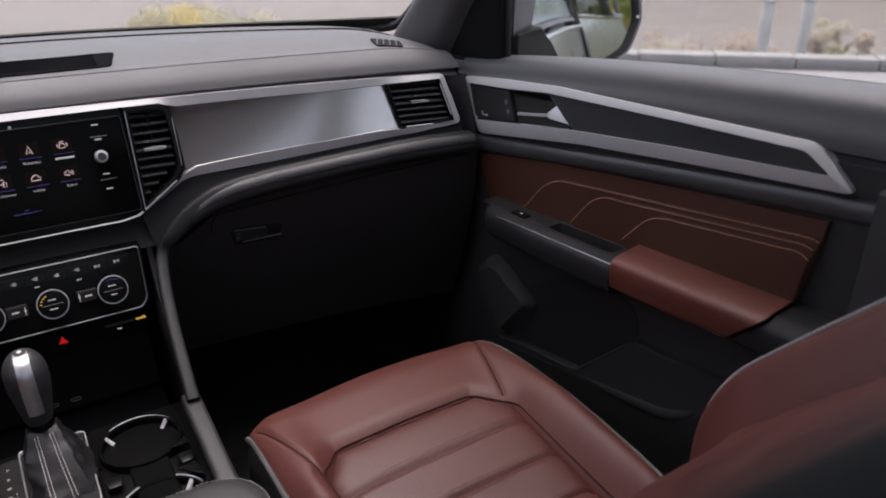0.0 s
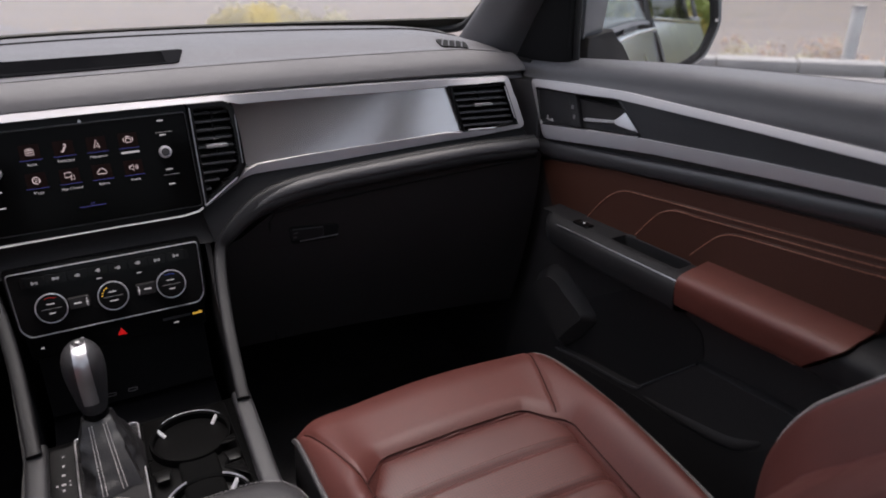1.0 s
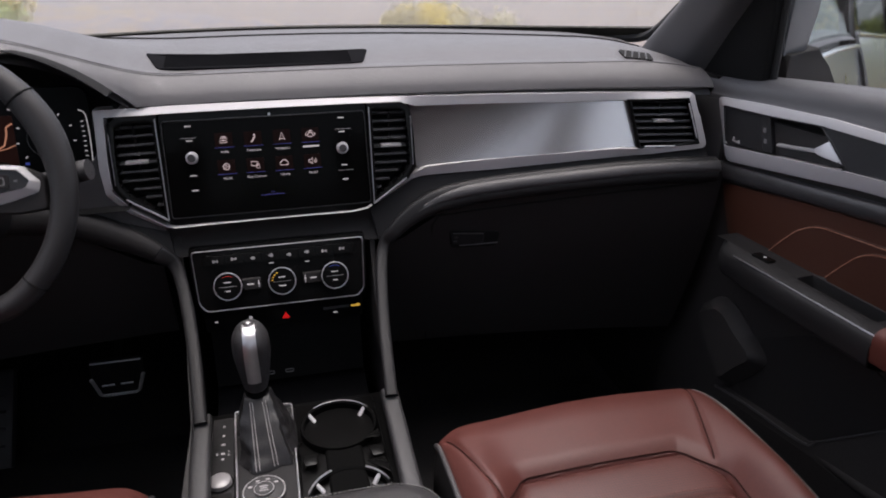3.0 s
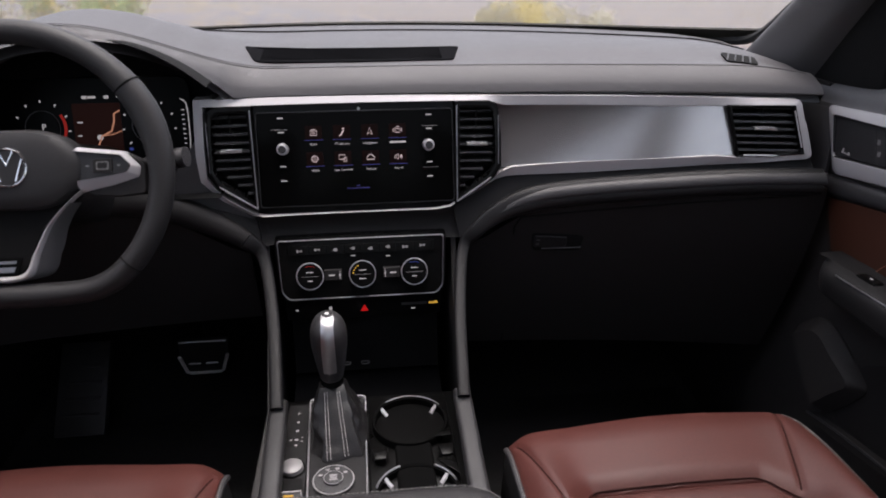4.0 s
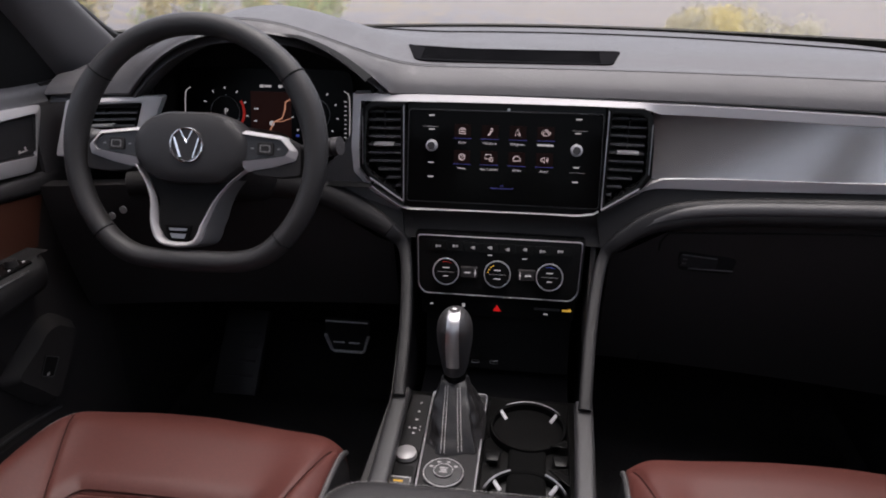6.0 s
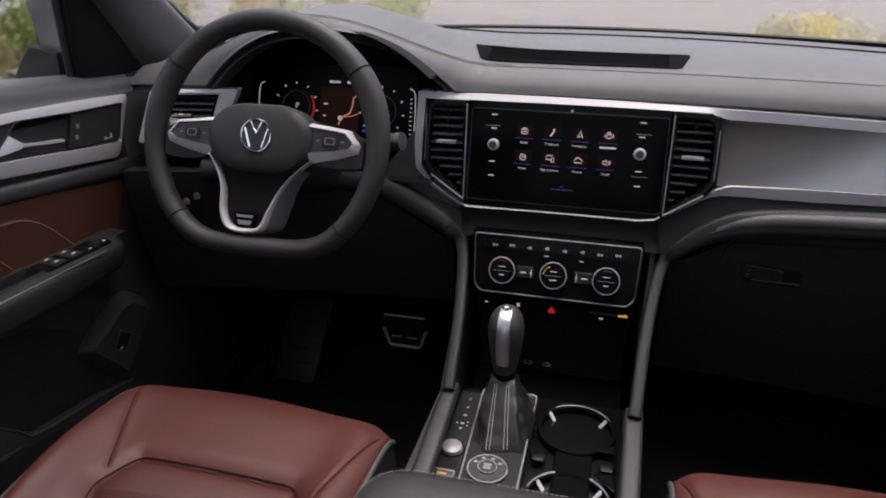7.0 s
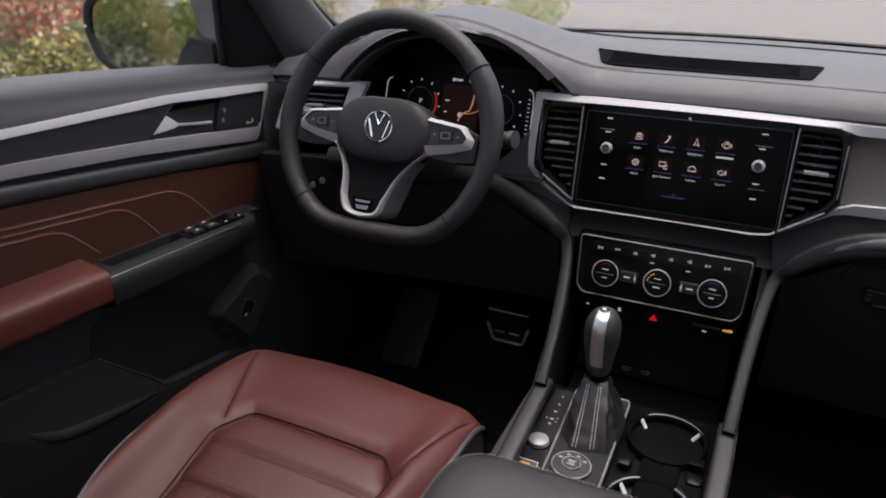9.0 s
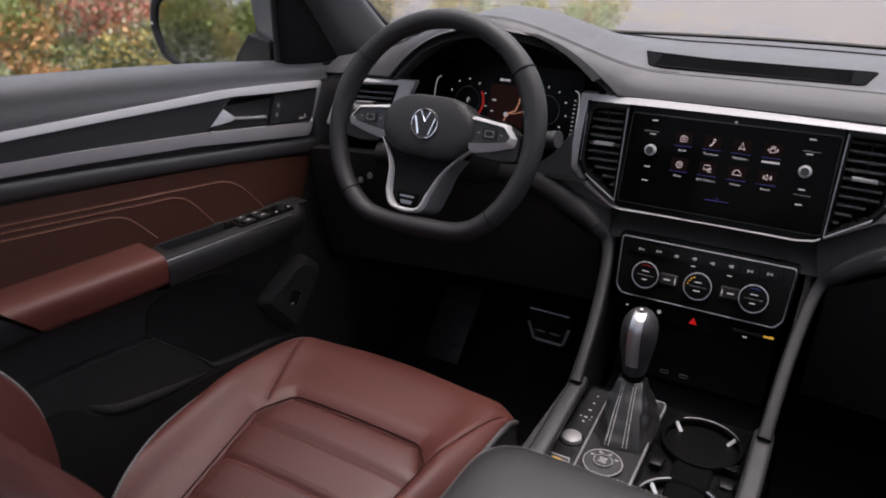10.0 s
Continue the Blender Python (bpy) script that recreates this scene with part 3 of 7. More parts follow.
        if centre:
            poly = [(0.1555, 1.1735), (0.2095, 1.1733), (0.2225, 1.1645), (0.2262, 1.1227), (0.2268, 1.0740), (0.2135, 1.0555), (0.1525, 1.0160)]
            small = [(0.1625, 1.1640), (0.2065, 1.1630), (0.2145, 1.1570), (0.2175, 1.1227), (0.2178, 1.0780), (0.2065, 1.0605), (0.1605, 1.0290)]
            poly, small = [(sgn * a, b) for a, b in poly], [(sgn * a, b) for a, b in small]
        elif sgn > 0:
            poly, small = [(0.5805, 1.1662), (0.6805, 1.1680), (0.6990, 1.0945), (0.5975, 1.0860)], [(0.5855, 1.1630), (0.6765, 1.1645), (0.6930, 1.0975), (0.6010, 1.0905)]
        else:
            poly, small = [(-0.6805, 1.1675), (-0.5725, 1.1700), (-0.5960, 1.0910), (-0.6975, 1.0970)], [(-0.6755, 1.1640), (-0.5770, 1.1660), (-0.5985, 1.0950), (-0.6925, 1.1010)]
        cx, cz = (sgn * 0.190, 1.10) if centre else (sum(p[0] for p in poly) / 4, sum(p[1] for p in poly) / 4)
        v = part("air_vent", plate(resample(poly, 4), on_face, -0.04, -0.024), "void", d, "black air vent with level slats")
        part("vent_frame", ring_plate(resample(poly, 6), resample(small, 6), on_face, -0.03, 0.0092 if centre else 0.006, 0.001), "gloss", v, "gloss black vent frame")
        slats(v, x0 + 0.003, x1 - 0.003, z0 + 0.002, z1 - 0.002, n, cut, "rail")
        part("divider", box(cx - 0.0015, cx + 0.0015, face_y(cx, cz) + 0.012, face_y(cx, cz) + 0.03, z0 + (0.02 if centre else 0.004), z1 - 0.004), "void", v)
        zm = 1.107 if centre else (z0 + z1) / 2 + 0.004
        tab = [[on_face(x, zm + q, k) for q, k in ((-0.0018, -0.004), (-0.0016, 0.006), (0.0016, 0.007), (0.0018, -0.004))] for x in span(cx - 0.016, cx + 0.016, 6)]
        part("vent_tab", rows_shell(tab, lambda p: p + Vector((0, 0.002, 0))), "pull", v, "satin chrome vent tab")
        if centre:
            a, b = (sgn * 0.2105, 1.0570), (sgn * 0.1565, 1.0215)
            bar = [[on_face(a[0] + (b[0] - a[0]) * t, a[1] + (b[1] - a[1]) * t + q, 0.0108) for q in (-0.0013, 0.0013)] for t in span(0, 1, 6)]
            part("chrome_strip", rows_shell(bar, lambda p: p + Vector((0, 0.003, 0))), "pull", v, "chrome strip under the vent")
            side = [on_face(sgn * (0.1560 + 0.012 * (z - 1.03)), z, 0.0104) for z in span(1.021, 1.168, 6)]
            part("chrome_strip", tube(side, 0.0009, 6), "satin", v)
            part("chrome_strip", tube([on_face(sgn * 0.2225, z, 0.0100) for z in span(1.078, 1.152, 6)], 0.0007, 6), "satin", v)
        else:
            part("chrome_strip", tube([on_face(x, z0 + (0.0035 if sgn > 0 else 0.002), 0.0065) for x in span(cx - 0.032, cx + 0.018, 6)], 0.0015, 6), "pull", v)
            part("chrome_strip", tube([on_face(sgn * (0.6780 + (1.166 - z) * 0.255), z, 0.0065) for z in span(1.105, 1.160, 6)], 0.0011, 6), "pull", v)
    # soft bolster under the band, flowing into the stack's columns
    for s in (-1, 1):
        if s > 0:
            line = [(0.725, 1.053), (0.60, 1.049), (0.45, 1.038), (0.34, 1.029), (0.275, 1.019), (0.228, 1.002), (0.188, 0.973), (0.164, 0.940)]
        else:
            line = [(-0.60, 1.045), (-0.45, 1.045), (-0.34, 1.04), (-0.275, 1.024), (-0.225, 1.000), (-0.180, 0.972), (-0.154, 0.940)]
        over = [(0.712, 1.087), (0.60, 1.0775), (0.46, 1.0675), (0.34, 1.0600), (0.262, 1.0580), (0.2202, 1.0525), (0.1853, 1.0315), (0.150, 1.0115)]
        if s < 0:
            over = [(-0.60, 1.082), (-0.45, 1.082), (-0.34, 1.06), (-0.280, 1.047), (-0.228, 1.027), (-0.190, 1.014), (-0.160, 1.000)]
        up_, lo_ = spline([(a, b, 0) for a, b in over], 5), spline([(a, b, 0) for a, b in line], 5)
        fas = [[on_face(q.x + (r.x - q.x) * t, q.y + (r.y - q.y) * t, -0.004 + 0.010 * t) for t in span(0, 1, 4)] for q, r in zip(up_, lo_)]
        part("fascia", rows_shell(fas, lambda p: p + Vector((0, 0.015, 0))), "arm", d)
        pts = [on_face(a, b, 0.004) for a, b in line] + [Vector((0.149 if s > 0 else -0.138, -0.055, 0.868)), Vector((0.141 if s > 0 else -0.130, -0.162, 0.790))]
        up = [Vector((0, -1, 0.2))] * len(pts)
        path = spline(pts, 8)
        n = len(path)
        rad = [0.021 - 0.0115 * min(1.0, max(0.0, (i / n - 0.45)) / 0.3) for i in range(n)]
        cut = 0 if s > 0 else 40
        if cut:
            part("bolster", tube(path[:cut + 1], rad[:cut + 1], 14, up=(0, -1, 0.5), flat=0.9), "lower", d, "black bolster beside the column")
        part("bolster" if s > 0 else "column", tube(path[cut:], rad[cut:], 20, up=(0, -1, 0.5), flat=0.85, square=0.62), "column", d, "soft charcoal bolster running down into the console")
        if s > 0:
            # the bolster's lit top: its light is painted by a paler plastic
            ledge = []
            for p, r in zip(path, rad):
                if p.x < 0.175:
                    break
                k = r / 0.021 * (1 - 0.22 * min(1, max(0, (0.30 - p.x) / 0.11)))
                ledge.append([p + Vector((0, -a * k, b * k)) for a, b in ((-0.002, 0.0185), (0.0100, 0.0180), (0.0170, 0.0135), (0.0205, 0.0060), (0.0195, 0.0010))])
            part("ledge", rows_shell(ledge, lambda p: p + Vector((0, 0.003, -0.003))), "soft", d, "ledge above the glovebox, painted paler as the bolster's lit top")
    # lower fascia: glovebox side, knee side, and the panel under the display
    def low_y(x, z):
        return face_y(x, 1.03) - 0.008 + 0.42 * max(0, 1.03 - z) ** 1.5 + 0.02 * (1.04 - z)
    for s, nm in ((1, "glovebox_lid"), (-1, "knee_panel")):
        xs_ = span(s * 0.178, s * 0.735, 22)
        rows = [[Vector((x, low_y(x, z), z)) for z in span(1.045 - 0.105 * min(1, max(0, (0.34 - abs(x)) / 0.15)), 0.70 if s > 0 else 0.80, 18)] for x in xs_]
        g = part(nm, rows_shell(rows, lambda p: p + Vector((0, 0.03, 0))), "lower", d, "black lower dash panel" if s < 0 else "black glovebox lid")
        if s > 0:
            def lid(x, z, k):
                return Vector((x, low_y(x, z) - k, z))
            joint = [lid(x, z, 0.0005) for x, z in [(0.255, 0.70), (0.252, 0.97)] + [(x, 0.987 + 0.045 * ((x - 0.255) / 0.45)) for x in span(0.262, 0.71, 14)]]
            part("lid_joint", tube(joint, 0.0016, 5), "void", g)
            cup = rounded([(0.282, 0.957), (0.370, 0.951), (0.364, 0.922), (0.286, 0.922)], 0.008)
            part("latch_recess", plate(cup, lid, -0.003, 0.002), "void", g)
            la = part("latch", plate(rounded([(0.284, 0.952), (0.342, 0.949), (0.341, 0.930), (0.286, 0.930)], 0.005), lid, 0, 0.006, 0.002), "arm", g, "black pull latch")
            part("latch_edge", tube([lid(0.288, 0.9525, 0.0045), lid(0.340, 0.9495, 0.0045)], 0.0010, 6), "soft", la)
            part("latch_bar", tube([lid(0.300, 0.927, 0.004), lid(0.366, 0.929, 0.004)], 0.0012, 6), "lit_pad", g)
            mark_bars(la, lid, [(0.293, 0.945, 0.0030, 0.0014), (0.292, 0.937, 0.0030, 0.0018)], 0.0064, "soft")
        else:
            for k in range(3):
                part("lamp_switch", lathe([(0, 0), (0.006, 0), (0.006, 0.003), (0, 0.004)], Vector((-0.655 + 0.022 * k, low_y(-0.65, 1.0) - 0.001, 1.004 - 0.012 * (k == 1))), (0, -1, 0.1), 14), "piping", g)
    neck = [[on_face(x, z, -0.004 - 0.01 * math.sin(math.pi * t)) for t in span(0, 1, 8) for z in (1.010 - 0.052 * t,)] for x in span(-0.166, 0.166, 20)]
    part("display_neck", rows_shell(neck, lambda p: p + Vector((0, 0.03, 0))), "lower", d)
    # instrument recess
    rec = []
    for x in span(-0.575, -0.207, 28):
        lip = hood_lip(x) + 0.003
        rec.append([Vector((x, 0.03, lip)), Vector((x, 0.09, lip - 0.004)), Vector((x, 0.165, lip - 0.012)), Vector((x, 0.17, 1.06)), Vector((x, 0.09, 1.045)), Vector((x, 0.03, 1.045))])
    part("instrument_recess", rows_shell(rec, lambda p: p + Vector((0, 0.012, 0.002))), "void", d, "matt black instrument recess")
    for x, k in ((-0.575, -1), (-0.213, 1)):
        part("recess_cheek", prism([(x, 0.085, 1.05), (x, 0.17, 1.05), (x, 0.17, 1.20), (x, 0.085, 1.19)], (k * 0.006, 0, 0)), "void", d)
    return d


def mark_bars(owner, place, spots, d, mat="mark", name="marking"):
    """Small printed bars: (a, b, half width, half height)."""
    for a, b, w, h in spots:
        part(name, plate([(a - w, b - h), (a + w, b - h), (a + w, b + h), (a - w, b + h)], place, d - 0.0004, d + 0.0003), mat, owner, smooth=False)


def build_display():
    u = thing("infotainment_display", (0, 0.07, 1.01), "gloss black touchscreen with glowing icons and two knobs", "display")

    def at(a, b, d):
        return Vector((a, 0.0745 + 0.22 * (b - 1.1) - 0.006 - d, b))
    body = part("bezel", plate(rounded([(-0.1555, 1.1730), (0.1555, 1.1730), (0.1555, 1.0072), (-0.1555, 1.0072)], 0.008), at, -0.03, 0.0, 0.002), "gloss", u, "piano black bezel")
    scr = part("screen_glass", plate(rounded([(-0.150, 1.160), (0.150, 1.160), (0.1515, 1.020), (-0.1515, 1.020)], 0.005), at, 0.0, 0.0035, 0.001), "screen", u, "black display glass")
    rim = rounded([(-0.1515, 1.1615), (0.1515, 1.1615), (0.153, 1.0185), (-0.153, 1.0185)], 0.005)
    rim_in = rounded([(-0.1505, 1.1605), (0.1505, 1.1605), (0.152, 1.0195), (-0.152, 1.0195)], 0.005)
    part("screen_rim", ring_plate(rim, rim_in, at, 0.0, 0.003), "soft", u)
    for s in (-1, 1):
        c = at(s * 0.113, 1.107, 0.0035)
        k = part("knob", lathe([(0.0, 0.009), (0.0072, 0.009), (0.0082, 0.0084), (0.0087, 0.007), (0.0095, 0.0), (0, 0)], c, (0, -1, 0.22), 32), "pull", u, "satin silver turning knob")
        part("knob_face", lathe([(0, 0.0095), (0.0060, 0.0095), (0.0060, 0.008), (0, 0.008)], c, (0, -1, 0.22), 24), "soft", k)
        zs = (1.153, 1.132, 1.081, 1.059)
        mark_bars(u, at, [(s * 0.114, z, 0.0046, 0.0009) for z in zs], 0.0036)
        mark_bars(u, at, [(s * 0.116, z, 0.012, 0.0004) for z in ((1.136, 1.073) if s > 0 else (1.136,))], 0.0036, "piping", "button_line")
    words = [["Radio", "Telephone", "Navigation", ""], ["Media", "App Connect", "Vehicle", "Sound"]]
    for r in range(2):
        for c in range(4):
            x, z = -0.0648 + 0.0432 * c, 1.1235 - 0.0395 * r
            tile = part("icon_tile", plate([(x - 0.013, z - 0.003), (x + 0.013, z - 0.003), (x + 0.013, z + 0.017), (x - 0.013, z + 0.017)], at, 0.0034, 0.0038), "icon_back", scr, "dim reddish icon tile", smooth=False)
            part("tile_line", plate([(x - 0.0145, z - 0.0045), (x + 0.0145, z - 0.0045), (x + 0.0145, z - 0.0038), (x - 0.0145, z - 0.0038)], at, 0.0034, 0.0039), "icon_line", scr, smooth=False)
            if words[r][c]:
                m = Matrix.Translation(at(x, z - 0.0105, 0.0041)) @ pose(0, 0, 0, 90 - 12.4)
                part("icon_label", letters(words[r][c], 0.0052, m), "mark", scr, smooth=False)
            else:
                mark_bars(scr, at, [(x, z - 0.0105, 0.0125, 0.0013)], 0.0038, "mark", "icon_label")
            icon(scr, at, x, z + 0.007, r * 4 + c)
    mark_bars(scr, at, [(-0.0016, 1.0485, 0.0008, 0.0008), (0.0016, 1.0485, 0.0008, 0.0008)], 0.0038, "icon_line", "page_dot")
    mark_bars(scr, at, [(0, 1.0445, 0.018, 0.0004)], 0.0038, "icon_line", "page_line")
    part("sensor_dot", lathe([(0, 0.001), (0.0022, 0.001), (0.0022, 0), (0, 0)], at(0.006, 1.1635, 0.0), (0, -1, 0.22), 12), "satin", u)


def icon(owner, at, x, z, kind):
    """Line drawings of the menu icons."""
    def ln(pts, r=0.0006, closed=False):
        part("icon", tube([at(x + a * 0.001, z + b * 0.001, 0.0042) for a, b in pts], r, 5, closed), "icon", owner)
    circle = [(4.6 * math.cos(2 * math.pi * k / 20), 4.6 * math.sin(2 * math.pi * k / 20)) for k in range(20)]
    if kind == 0:
        ln([(-5, -4), (5, -4), (5, 2.5), (-5, 2.5)], closed=True), ln([(-3.5, 4.6), (3.5, 4.6)]), ln([(-3.5, -0.6), (3.5, -0.6)])
    elif kind == 1:
        ln([(-3.5, -5), (-1, -4), (0.6, -1.5), (1.2, 1.2), (3.2, 1.6), (3.6, 4.5), (0.8, 5)], 0.0010)
    elif kind == 2:
        ln([(-4, -5), (0, 6), (4, -5), (0, -2.4)], closed=True)
    elif kind == 3:
        ln([(-3.5, -3), (3.5, -3), (3.8, 0.5), (2, 3), (-2, 3), (-3.8, 0.5)], closed=True)
        for q in (-1, 1):
            ln([(q * 5.6, -2), (q * 6.8, 0.8), (q * 5.6, 3.4)])
        ln([(-3.2, 5), (0, 6), (3.2, 5)])
    elif kind == 4:
        ln(circle, closed=True), ln([(-1.4, -2.4), (2.6, 0), (-1.4, 2.4)], closed=True)
    elif kind == 5:
        ln([(-6, -1.5), (3, -1.5), (3, 5), (-6, 5)], closed=True), ln([(1.5, -5), (5.5, -5), (5.5, 1), (1.5, 1)], closed=True)
    elif kind == 6:
        ln([(-6, -3), (6, -3), (6, 0.5), (3.8, 1.2), (2.4, 4), (-2.8, 4), (-4.4, 1.2), (-6, 0.5)], closed=True)
    else:
        ln([(-5.5, -1.8), (-3, -1.8), (0, -4.6), (0, 4.6), (-3, 1.8), (-5.5, 1.8)], closed=True)
        for q in (2.4, 4.6):
            ln([(q, -q * 0.7), (q + 1.2, 0), (q, q * 0.7)])


def build_climate():
    u = thing("climate_control", (0, 0.03, 0.86), "gloss black climate panel with three chrome-ringed knobs", "control panel")

    def at(a, b, d):
        return Vector((a, 0.021 + 0.27 * (b - 0.911) - d, b))
    shape = rounded([(-0.137, 0.970), (0.137, 0.970), (0.1335, 0.884), (0.122, 0.869), (-0.122, 0.869), (-0.1335, 0.884)], 0.006)
    part("panel", plate(shape, at, -0.03, 0.0, 0.001), "gloss", u, "piano black panel")
    a = rounded([(-0.1335, 0.9665), (0.1335, 0.9665), (0.130, 0.885), (0.1195, 0.8725), (-0.1195, 0.8725), (-0.130, 0.885)], 0.006)
    b = [(p * 0.990, 0.919 + (q - 0.919) * 0.974) for p, q in a]
    part("chrome_frame", ring_plate(a, b, at, -0.001, 0.0016, 0.0004), "satin", u, "thin chrome frame line")
    strip = part("button_strip", plate(rounded([(-0.118, 0.959), (0.118, 0.959), (0.117, 0.943), (-0.117, 0.943)], 0.003), at, 0, 0.003, 0.001), "gloss", u, "row of flat black buttons")
    for k in range(8):
        x = -0.098 + 0.028 * k
        part("button", plate(rounded([(x - 0.0132, 0.958), (x + 0.0132, 0.958), (x + 0.0132, 0.944), (x - 0.0132, 0.944)], 0.0015), at, 0.003, 0.0042, 0.0006), "gloss", strip)
        for q, w, h in ((-0.003, 0.0012, 0.0022), (0.0008, 0.0025, 0.0008), (0.003, 0.001, 0.0018)) if k in (0, 1, 6, 7) else ((0, 0.0036, 0.0007), (0.0012, 0.0022, 0.0022)):
            mark_bars(strip, at, [(x + q, 0.951 + (0.0008 if k % 2 else -0.0006), w, h)], 0.0043, "thread")
    mark_bars(u, at, [(-0.014, 0.9385, 0.0035, 0.0007), (0.042, 0.9355, 0.0035, 0.0007)], 0.0004, "mark", "indicator")
    for k, x in enumerate((-0.083, 0.0, 0.083)):
        c = at(x, 0.911, 0.0)
        ax = (0, -1, 0.27)
        kn = part("knob", lathe([(0, 0.014), (0.0195, 0.014), (0.0215, 0.0125), (0.023, 0.0), (0, 0)], c, ax, 40), "gloss", u, "black knob with a bright chrome ring")
        rim_ = [at(x + 0.0208 * math.cos(w), 0.9147 + 0.0208 * math.sin(w), 0.0138) for w in span(0, 2 * math.pi, 40)[:-1]]
        part("knob_ring", tube(rim_, 0.0009, 6, True), "pull", kn, "thin chrome ring")
        fc = part("knob_face", lathe([(0, 0.0150), (0.0194, 0.0148), (0.0204, 0.0130), (0, 0.0130)], c, ax, 40), "gloss", kn)
        def on(aa, bb, d, x=x):
            return at(x + aa, 0.911 + bb + 0.0038, d + 0.0143)
        mark_bars(kn, on, [(0, 0, 0.0135, 0.0004)], 0.001, "piping", "dial_line")
        mark_bars(kn, on, [(0, 0.0068, 0.0055, 0.0007), (0, -0.0066, 0.0040 if k != 1 else 0.0055, 0.0008)], 0.001, "mark", "dial_mark")
        if k == 1:
            for q in range(4):
                w = radians(118 + q * 17)
                mark_bars(kn, on, [(0.0152 * math.cos(w), 0.0152 * math.sin(w), 0.0012, 0.0009)], 0.001, "amber", "fan_mark")
        elif k == 0 or k == 2:
            arc = [on(0.0162 * math.cos(radians(w)), 0.0162 * math.sin(radians(w)), 0.001) for w in range(60, 116, 11)]
            part("dial_arc", tube(arc, 0.0004, 5), "gauge_red" if k == 0 else "blue", kn)
    for x in (-0.047, 0.047):
        kb = part("side_button", plate(rounded([(x - 0.014, 0.919), (x + 0.014, 0.919), (x + 0.014, 0.903), (x - 0.014, 0.903)], 0.002), at, 0, 0.005, 0.001), "lower", u)
        mark_bars(kb, at, [(x + (-0.002 if x < 0 else 0.002), 0.911, 0.005, 0.0010)], 0.0052)
        e = x + (0.0108 if x < 0 else -0.0108)
        mark_bars(kb, at, [(e, 0.911, 0.0005, 0.006), (e, 0.911, 0.0014, 0.0012)], 0.0052)


def build_console():
    c = thing("centre_console", (0, -0.2, 0.4), "black centre console with charcoal side rails", "console")
    # switch row and open storage under the climate panel
    def at(a, b, d):
        return Vector((a, 0.028 + 0.10 * (b - 0.84) - d, b))
    row = part("switch_panel", plate(rounded([(-0.131, 0.866), (0.131, 0.866), (0.128, 0.826), (-0.128, 0.826)], 0.004), at, -0.03, 0.0, 0.002), "gloss", c, "gloss black switch row")
    tri = [(-0.0065, 0.8365), (0.0065, 0.8365), (0.0, 0.8475)]
    part("hazard_symbol", plate(tri, at, 0.0, 0.001), "hazard", row, "red hazard triangle", smooth=False)
    mark_bars(row, at, [(-0.110, 0.843, 0.0022, 0.0012), (0.081, 0.8365, 0.0035, 0.0010), (-0.056, 0.8435, 0.0025, 0.003)], 0.0004)
    mark_bars(row, at, [(0.083, 0.845, 0.0215, 0.002)], 0.0004, "soft", "button_line")
    mark_bars(row, at, [(0.115, 0.845, 0.0075, 0.0016), (0.119, 0.847, 0.002, 0.001)], 0.0006, "amber", "airbag_lamp")
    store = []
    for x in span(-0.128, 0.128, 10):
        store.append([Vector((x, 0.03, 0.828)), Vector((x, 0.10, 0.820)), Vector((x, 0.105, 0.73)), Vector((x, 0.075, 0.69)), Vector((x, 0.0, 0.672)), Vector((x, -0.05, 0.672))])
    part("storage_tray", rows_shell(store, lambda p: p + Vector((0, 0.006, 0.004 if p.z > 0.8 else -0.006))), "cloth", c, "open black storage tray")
    for x in (-0.037, -0.004):
        p = Vector((x, 0.0695, 0.714))
        ring = [p + Vector((0.0068 * bent(math.cos(a), 0.45), -0.012, 0.0028 * bent(math.sin(a), 0.45))) for a in span(0, 2 * math.pi, 20)[:-1]]
        part("charging_port", tube(ring, 0.0006, 5, True), "thread", c, "small outlined charging port")
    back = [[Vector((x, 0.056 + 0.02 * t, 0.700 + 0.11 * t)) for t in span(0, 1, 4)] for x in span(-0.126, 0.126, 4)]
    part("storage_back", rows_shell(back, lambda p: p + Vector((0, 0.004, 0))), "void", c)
    # sides of the stack, and the console's flanks
    for s in (-1, 1):
        side = [(s * 0.146, 0.06, 1.0), (s * 0.146, 0.035, 0.93), (s * 0.143, -0.02, 0.868), (s * 0.138, -0.150, 0.776), (s * 0.150, -0.95, 0.76), (s * 0.150, -0.95, 0.40), (s * 0.146, 0.62, 0.40), (s * 0.146, 0.5, 1.0)]
        part("side_panel", prism(side, (s * 0.008, 0, 0)), "lower", c)
        o = 0.0055
        rail = spline([(s * 0.1350 + o, -0.140, 0.781), (s * 0.134 + o, -0.22, 0.775), (s * 0.1315 + o, -0.33, 0.770), (s * 0.133 + o, -0.48, 0.765)], 6)
        part("side_rail", tube(rail, 0.0135, 20, flat=0.72, up=(0, -0.2, 1), square=0.6), "rail", c, "charcoal console rail")
        part("rail_joint", tube([(s * 0.124 + o, -0.150, 0.783), (s * 0.135 + o, -0.155, 0.794), (s * 0.148 + o, -0.150, 0.783)], 0.0012, 5), "void", c)
    part("deck", box(-0.140, 0.140, -0.95, -0.055, 0.700, 0.722), "cup", c, "black console deck")

    def top(x, y, d):
        return Vector((x, y, 0.736 + d))
    # left plate with the gear scale, start button, and parking brake switch
    left = rounded([(-0.123, -0.085), (-0.092, -0.085), (-0.088, -0.31), (-0.128, -0.31)], 0.004)
    lp = part("gear_scale_plate", plate(left, top, -0.02, 0.001, 0.001), "arm", c, "satin black plate with the gear scale")
